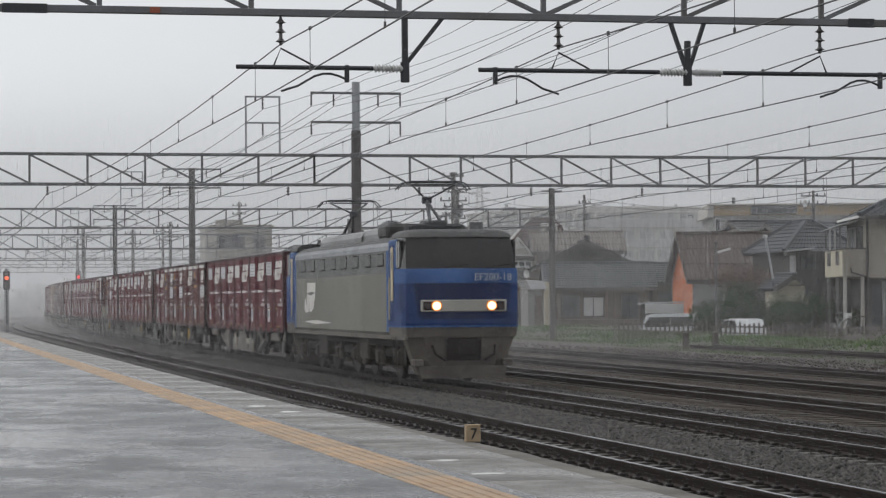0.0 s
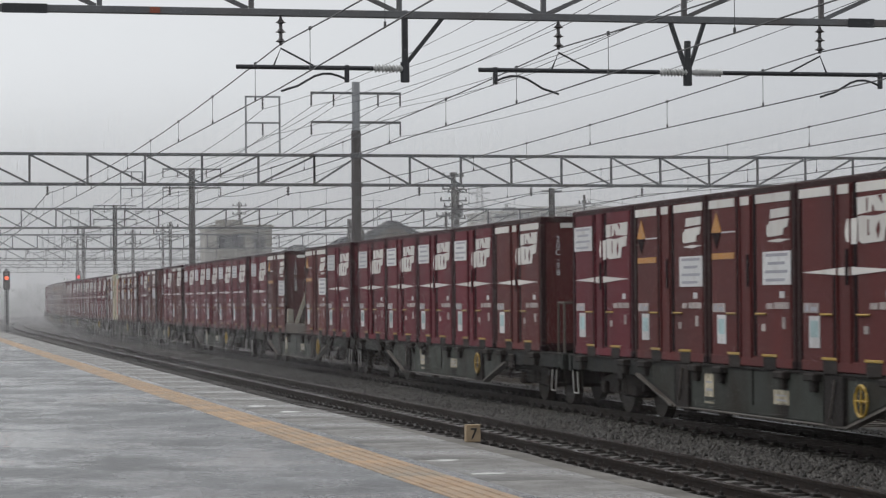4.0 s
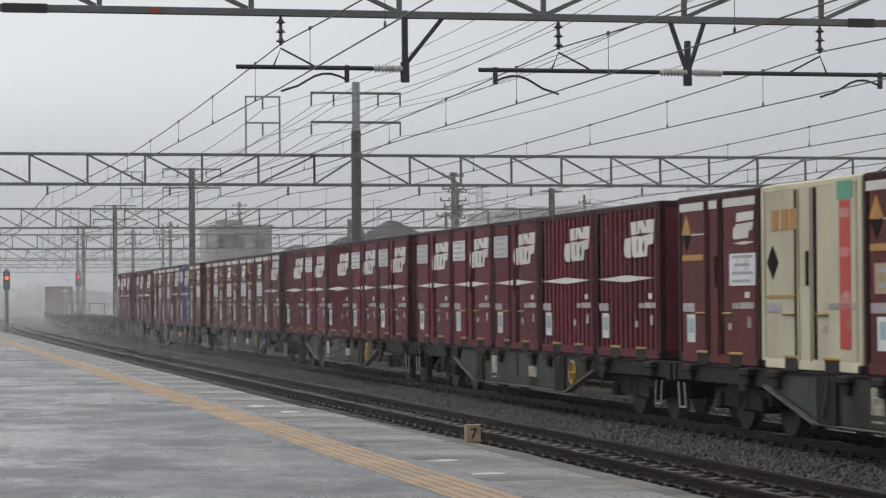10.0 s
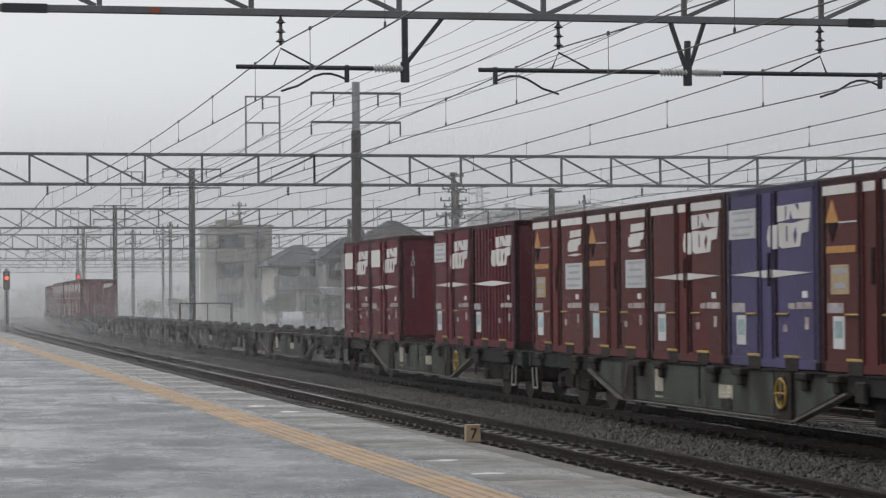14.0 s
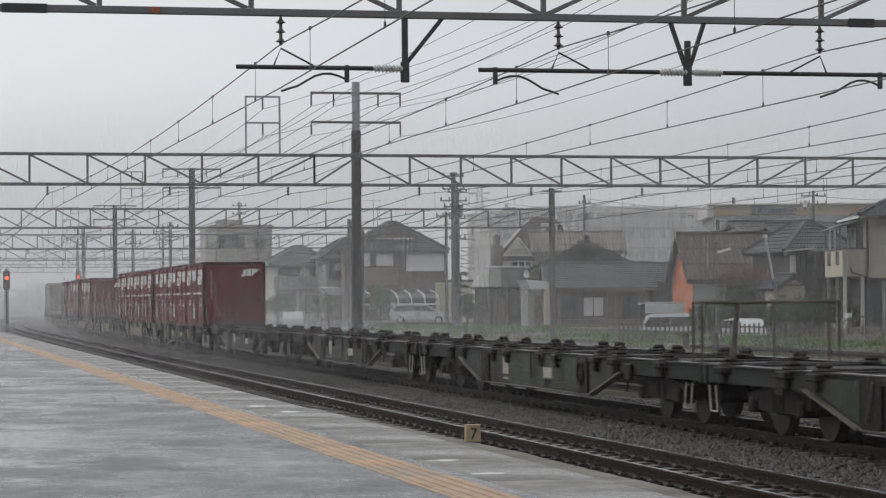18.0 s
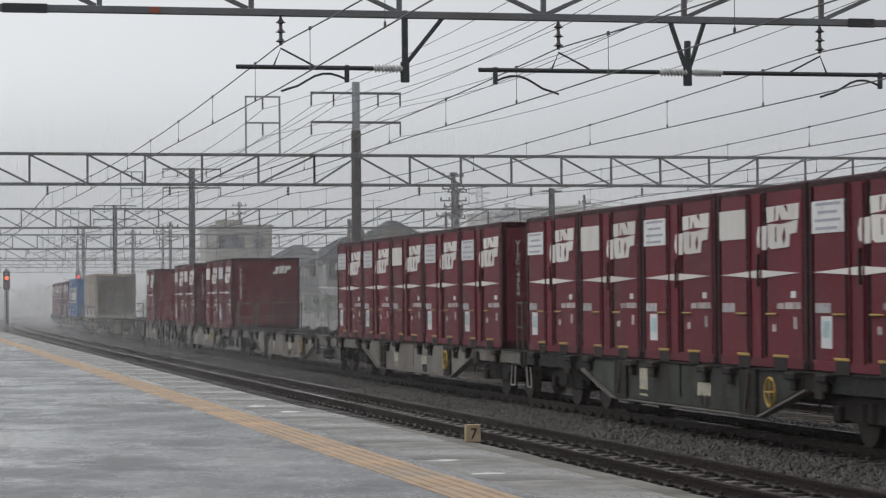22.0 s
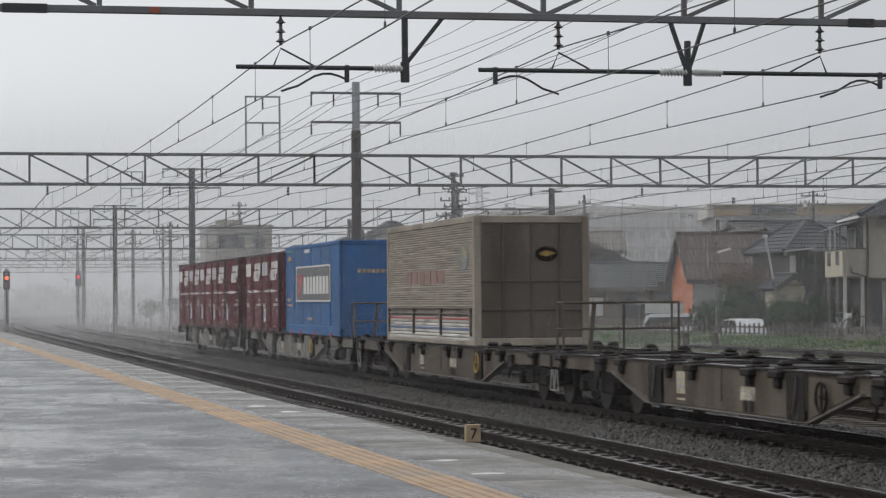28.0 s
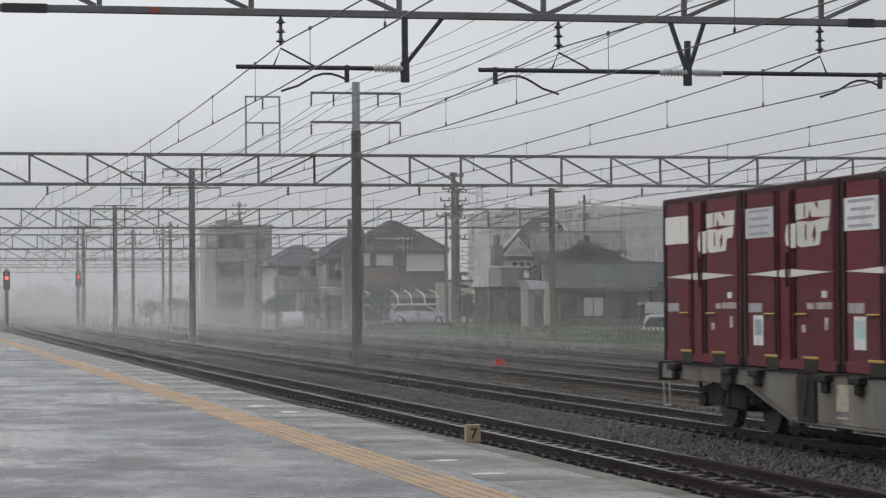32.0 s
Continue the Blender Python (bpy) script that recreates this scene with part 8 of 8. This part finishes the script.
for x, y, z, h in ((47.3, 170, 7.2, 2.0), (40.6, 165, 5.2, 1.0), (53.5, 178, 8.0, 3.0), (60.0, 200, 9.8, 2.2), (58.6, 185, 8.8, 2.6), (23.9, 191, 8.0, 1.2), (20.9, 206, 6.4, 3.2), (25.3, 200, 7.6, 2.6), (36.0, 171.5, 4.5, 0.9)):
    an = thing("roof_aerial", "thin roof television aerial", "aerial", group="roof aerials")
    part("mast", Geo().tube((x, y, z - 1.2), (x, y, z + h), 0.022, 5), M["steel"], an)
    part("boom", Geo().tube((x - 0.7, y, z + h - 0.1), (x + 0.7, y, z + h - 0.1), 0.015, 5), M["steel"], an)
    for k in range(4):
        part("element", Geo().tube((x - 0.6 + 0.4 * k, y - 0.3, z + h - 0.1), (x - 0.6 + 0.4 * k, y + 0.3, z + h - 0.1), 0.01, 4), M["steel"], an)

# signals and lineside pieces
M["signal_red"] = glow("lit_red_signal", (1.0, 0.03, 0.03), 2.5)
M["signal_amber"] = glow("lit_amber_signal", (1.0, 0.09, 0.02), 3.0)
for x, y, z, mt, nm in ((-4.62, 190, 3.85, "signal_amber", "orange-red"), (3.25, 225, 4.25, "signal_red", "red")):
    sg = thing("railway_signal", f"tall lineside signal showing a glowing {nm} light", "signal", group="signals")
    part("mast", Geo().tube((x, y, GROUND), (x, y, z + 0.7), 0.09, 10), M["dark_steel"], sg)
    hd2 = part("signal_head", Geo().bev(x - 0.25, x + 0.25, y - 0.16, y + 0.1, z - 0.9, z + 0.55, 0.08), M["black"], sg)
    part("lamp", Geo().tube((x, y - 0.22, z), (x, y - 0.15, z), 0.13, 14), M[mt], hd2, f"glowing {nm} lamp")
    for k in (-0.5, 0.35):
        part("dark_lamp", Geo().tube((x, y - 0.2, z + k), (x, y - 0.15, z + k), 0.09, 12), M["lamp_glass"], hd2)
    part("hood", Geo().bev(x - 0.14, x + 0.14, y - 0.36, y - 0.16, z + 0.13, z + 0.16, 0.01), M["black"], hd2)
    part("ladder", Geo().tube((x - 0.15, y + 0.2, GROUND), (x - 0.15, y + 0.1, z), 0.02, 5).tube((x + 0.15, y + 0.2, GROUND), (x + 0.15, y + 0.1, z), 0.02, 5), M["dark_steel"], sg)
rp = thing("marker_post", "short lineside post with a red band", "post")
part("post", Geo().bev(5.10, 5.38, 74.9, 75.1, GROUND, -0.12, 0.02), M["concrete"], rp)
part("red_band", Geo().bev(5.11, 5.37, 74.91, 75.09, -0.12, 0.12, 0.02), M["red"], rp, "red painted band")
part("lever", Geo().tube((5.24, 75, 0.12), (5.15, 75, 0.26), 0.025, 6), M["dark_steel"], rp)
for x in (20.4, 21.75):
    bp = thing("buffer_stop", "short dark timber stop post at the yard end", "post", group="stop posts")
    part("post", Geo().beam((x, 103.2, GROUND - 0.2), (x, 103.2, 0.46), 0.22, 0.22), M["bark"], bp)
    part("strut", Geo().beam((x + 0.35, 104.2, GROUND - 0.1), (x + 0.05, 103.3, 0.25), 0.12, 0.12), M["bark"], bp)
bx = thing("relay_box", "pale lineside equipment cabinet", "cabinet")
part("cabinet", Geo().bev(9.2, 10.1, 196, 196.8, GROUND, 1.4, 0.03), M["galv"], bx)
part("cabinet_roof", Geo().bev(9.1, 10.2, 195.9, 196.9, 1.4, 1.48, 0.02), M["galv"], bx)

# dim woods and town edge far down the line
wd = thing("far_woods", "dim tree line far away in the rain", "trees", kind="stuff")
for i in range(26):
    leaf_mass(wd, "canopy", (-30 + i * 9, 470 + (i * 37) % 40, 2.0), (7, 5, 3.8), 600, 0.5, M["leaf"], 100 + i)


# ---- sleepers and fastenings of the two near tracks ----
sl = Geo()
sl.loft([[(x, y, z) for x, z in ((-1.0, -0.32), (1.0, -0.32), (1.0, -0.175), (0.9, -0.158), (0.3, -0.158), (0.2, -0.175), (-0.2, -0.175), (-0.3, -0.158), (-0.9, -0.158), (-1.0, -0.175))] for y in (-0.12, 0.12)])
sleeper_mesh = sl.mesh("sleeper", M["sleeper"])
cl = Geo()
for x in (-0.5335, 0.5335):
    for s in (-1, 1):
        cl.bev(x + s * 0.055, x + s * 0.16, -0.055, 0.055, -0.158, -0.115, 0.01)
        cl.tube((x + s * 0.10, 0, -0.12), (x + s * 0.10, 0, -0.075), 0.025, 6)
clip_mesh = cl.mesh("rail_fastening", M["clip"])
for k in (1, 2):
    for i in range(150):
        y = 21 + 0.6 * i
        s = part("sleeper", sleeper_mesh, None, tracks[k], m=pose(TRACKS[k] + bend(y), y, 0))
        part("rail_fastening", clip_mesh, None, s)
far = Geo()
for k in (1, 2):
    for i in range(180):
        y = 111 + 0.6 * i
        x = TRACKS[k] + bend(y)
        far.box(x - 1.0, x + 1.0, y - 0.12, y + 0.12, -0.3, -0.165)
tagged(part("sleeper_row", far, M["sleeper"], tracks[1], "far concrete sleepers"), kind="stuff")
far = Geo()
for k in (3, 4, 5):
    for i in range(230):
        y = 40 + 0.65 * i
        x = TRACKS[k] + bend(y)
        far.box(x - 1.0, x + 1.0, y - 0.1, y + 0.1, -0.35, -0.225)
tagged(part("sleeper_row", far, M["soil"], tracks[3], "sunken dark sleepers"), kind="stuff")


def scatter(name, label, category, pts, make, mat):
    """Many small pieces in one mesh. make: vertices of one piece and its faces."""
    base_v, base_f = make
    n, m = len(pts), len(base_v)
    rng = np.random.default_rng(5)
    ang = rng.uniform(0, 2 * np.pi, n)
    ca, sa = np.cos(ang), np.sin(ang)
    size = pts[:, 3:6]
    v = np.repeat(base_v[None], n, 0) * size[:, None, :] * rng.uniform(0.75, 1.25, (n, m, 1))
    x = v[..., 0] * ca[:, None] - v[..., 1] * sa[:, None]
    y = v[..., 0] * sa[:, None] + v[..., 1] * ca[:, None]
    v = np.stack([x, y, v[..., 2]], -1) + pts[:, None, :3]
    f = np.repeat(base_f[None], n, 0) + (np.arange(n) * m)[:, None, None]
    me = bpy.data.meshes.new(name)
    k = base_f.shape[1]
    me.vertices.add(n * m)
    me.vertices.foreach_set("co", v.astype(np.float32).ravel())
    me.loops.add(f.size)
    me.loops.foreach_set("vertex_index", f.astype(np.int32).ravel())
    me.polygons.add(f.size // k)
    me.polygons.foreach_set("loop_start", np.arange(0, f.size, k, dtype=np.int32))
    me.update(calc_edges=True)
    me.validate()
    me.materials.append(mat)
    return tagged(new(name, me), label, category, "", "stuff")


rng = np.random.default_rng(11)
octa = (np.array([(1, 0, 0), (-1, 0, 0), (0, 1, 0), (0, -1, 0), (0, 0, 1), (0, 0, -1)], float), np.array([(0, 2, 4), (2, 1, 4), (1, 3, 4), (3, 0, 4), (2, 0, 5), (1, 2, 5), (3, 1, 5), (0, 3, 5)]))
stone_v, stone_f = octa


def stone_points(n, x0, x1, y0, y1, top, r0, r1):
    x, y = rng.uniform(x0, x1, n), rng.uniform(y0, y1, n)
    p = np.empty((n, 6))
    p[:, 0], p[:, 1] = x, y
    p[:, 2] = top + rng.uniform(-0.02, 0.015, n)
    r = rng.uniform(r0, r1, n)
    p[:, 3], p[:, 4], p[:, 5] = r * rng.uniform(0.8, 1.5, n), r * rng.uniform(0.7, 1.2, n), r * rng.uniform(0.6, 1.0, n)
    return p


M["stone"] = paint("wet_broken_stone", (0.058, 0.054, 0.050), 0.5, var=0.3, scale=8, fine=60, bump=0.2, spec=0.15)
nt = M["stone"].node_tree
gi = nt.nodes.new("ShaderNodeNewGeometry")
hs = nt.nodes.new("ShaderNodeHueSaturation")
mr = nt.nodes.new("ShaderNodeMapRange")
mr.inputs["To Min"].default_value, mr.inputs["To Max"].default_value = 0.45, 1.7
nt.links.new(gi.outputs["Random Per Island"], mr.inputs["Value"])
nt.links.new(mr.outputs[0], hs.inputs["Value"])
bs = nt.nodes["Principled BSDF"]
nt.links.new(bs.inputs["Base Color"].links[0].from_socket, hs.inputs["Color"])
nt.links.new(hs.outputs[0], bs.inputs["Base Color"])
pts = np.vstack([stone_points(9000, -5.8, -4.95, 20, 60, -0.19, 0.022, 0.045), stone_points(20000, -4.95, -2.8, 20, 60, -0.232, 0.02, 0.04), stone_points(22000, -2.8, -0.95, 20, 60, -0.175, 0.025, 0.05), stone_points(26000, -5.6, 2.2, 55, 95, -0.185, 0.03, 0.05), stone_points(12000, -0.9, 2.4, 28, 60, -0.185, 0.025, 0.045)])
scatter("ballast_stones", "dark wet broken stones between the tracks", "ballast", pts, octa, M["stone"])
M["brown_stone"] = paint("wet_brown_stone", (0.052, 0.041, 0.034), 0.5, var=0.35, scale=6, fine=50, bump=0.2, spec=0.15)
scatter("yard_gravel", "brown wet gravel of the yard", "gravel", np.vstack([stone_points(14000, 2.2, 24, 40, 110, -0.255, 0.03, 0.07), stone_points(3000, 4, 26, 90, 150, -0.27, 0.05, 0.1)]), octa, M["brown_stone"])

# grass on the bank
n = 80000
gy = rng.uniform(76, 235, n)
gx = np.array([verge(y) for y in gy]) - 1.2 + rng.uniform(0, 1, n) ** 1.2 * 12
keep = (np.sin(gx * 1.3 + gy * 0.35) + np.sin(gy * 0.21) + rng.normal(0, 0.6, n)) > -1.1
gx, gy = gx[keep], gy[keep]
gp = np.empty((len(gx), 6))
gp[:, 0], gp[:, 1] = gx, gy
gp[:, 2] = [ground_z(a, b) for a, b in zip(gx, gy)]
h = rng.uniform(0.04, 0.15, len(gx)) * (0.7 + 0.5 * np.sin(gx * 0.9 + gy * 0.13) ** 2)
gp[:, 3], gp[:, 4], gp[:, 5] = 0.045, 0.045, h
blade = (np.array([(-1, 0, 0), (1, 0, 0), (0.9, 0.9, 1.0)], float), np.array([(0, 1, 2)]))
M["blade"] = paint("wet_grass_blades", (0.085, 0.15, 0.04), 0.7, var=0.5, scale=0.5, fine=6, bump=0, dirt=(0.10, 0.095, 0.045), dirt_scale=0.25, dirt_amount=0.5)
scatter("grass", "uneven wet green grass and weeds along the yard", "grass", gp, blade, M["blade"])

# ---- rain threads that stand in for haze, dense enough to grey the distance ----
M["haze_thread"] = bpy.data.materials.new("pale_haze_threads")
M["haze_thread"].use_nodes = True
nt = M["haze_thread"].node_tree
nt.nodes.remove(nt.nodes["Principled BSDF"])
df, tl, mixer = nt.nodes.new("ShaderNodeBsdfDiffuse"), nt.nodes.new("ShaderNodeBsdfTranslucent"), nt.nodes.new("ShaderNodeMixShader")
for q in (df, tl):
    q.inputs["Color"].default_value = (0.95, 0.95, 0.95, 1)
nt.links.new(df.outputs[0], mixer.inputs[1])
nt.links.new(tl.outputs[0], mixer.inputs[2])
nt.links.new(mixer.outputs[0], nt.nodes["Material Output"].inputs["Surface"])


def haze_screen(y, cover, pitch):
    """One depth of the haze: fine rain-like threads side by side, thinning out to a point upwards."""
    x0, x1 = -15.0 - 0.02 * y, 0.44 * y - 2
    pitch *= rng.uniform(0.7, 1.3)
    n = int((x1 - x0) / pitch)
    x = x0 + (np.arange(n) + rng.uniform(-0.15, 0.15, n)) * pitch
    yy = y + rng.uniform(-3, 3, n)
    w = pitch * cover * rng.uniform(0.85, 1.15, n) / 2
    za = (0.030 * y + 3.0) * rng.uniform(0.7, 1.3, n)
    zb = za + 0.045 * y * rng.uniform(0.6, 1.4, n)
    lean = rng.uniform(0.02, 0.05, n)
    v = np.empty((2 * n, 4, 3))
    for i, (lo, hi, wl_, wh) in enumerate(((np.full(n, -0.3), za, w, w), (za, zb, w, w * 0.03))):
        q = v[i * n:(i + 1) * n]
        q[:, 0] = np.stack([x - wl_ + lean * lo, yy, lo], 1)
        q[:, 1] = np.stack([x + wl_ + lean * lo, yy, lo], 1)
        q[:, 2] = np.stack([x + wh + lean * hi, yy, hi], 1)
        q[:, 3] = np.stack([x - wh + lean * hi, yy, hi], 1)
    return v


def spray_screen(y, cover, pitch, top):
    """Spray and low haze over the tracks: threads that thin out upwards to a point."""
    x0, x1 = -6.0 + bend(y), 16.0 + bend(y)
    pitch *= rng.uniform(0.7, 1.3)
    n = int((x1 - x0) / pitch)
    x = x0 + (np.arange(n) + rng.uniform(-0.15, 0.15, n)) * pitch
    yy = y + rng.uniform(-4, 4, n)
    edge = np.minimum(1, np.minimum(x - x0, x1 - x) / 5)
    w = pitch * cover * edge * rng.uniform(0.9, 1.1, n) / 2
    z = top * rng.uniform(0.5, 1.2, n)
    v = np.empty((n, 4, 3))
    v[:, 0] = np.stack([x - w, yy, np.full(n, -0.3)], 1)
    v[:, 1] = np.stack([x + w, yy, np.full(n, -0.3)], 1)
    v[:, 2] = np.stack([x + w * 0.05 + 0.05, yy, z], 1)
    v[:, 3] = np.stack([x - w * 0.05 + 0.05, yy, z], 1)
    return v


HAZE = 0.0018
depths = [20, 25, 30, 36, 42, 48, 54, 62, 72, 83, 95, 108, 123, 140, 159, 180, 204, 232, 264, 300, 342, 390, 445]
quads = np.vstack([haze_screen(y, HAZE * (0.42 if y < 54 else 0.7 if y < 130 else 0.9 if y < 170 else 1.35 if y < 260 else 2.8) * (depths[i + 1] - y if i + 1 < len(depths) else 55), y * 0.00006) for i, y in enumerate(depths)])
quads = np.vstack([quads] + [spray_screen(y, 0.045 if y < 100 else 0.085 if y < 150 else 0.13, y * 0.00006, 2.2 + y * (0.012 if y < 150 else 0.02)) for y in (68, 80, 93, 107, 122, 138, 155, 173, 192, 212, 233, 255)])
me = bpy.data.meshes.new("rain")
k = len(quads)
me.vertices.add(4 * k)
me.vertices.foreach_set("co", quads.astype(np.float32).ravel())
me.loops.add(4 * k)
me.loops.foreach_set("vertex_index", np.arange(4 * k, dtype=np.int32))
me.polygons.add(k)
me.polygons.foreach_set("loop_start", np.arange(0, 4 * k, 4, dtype=np.int32))
me.update(calc_edges=True)
me.materials.append(M["haze_thread"])
tagged(new("rain", me), "fine pale rain threads standing in for haze", "rain", "", "stuff")


# ---- motion ----
def travelled(t):
    s = t - 16
    return 17.531 * s - 0.0203 * s * s + 1.3


def on_line(y, z):
    """A pose on the running line at the distance y, turned with the curve."""
    return pose(TRACKS[2] + bend(y), y, z, 0, 0, -math.degrees(heading(y)))


def motions():
    times = [float(i) for i in range(33)]
    for ob, (y0, z) in moving:
        walk(ob, [(t, on_line(y0 - travelled(t), z)) for t in times])


motions()
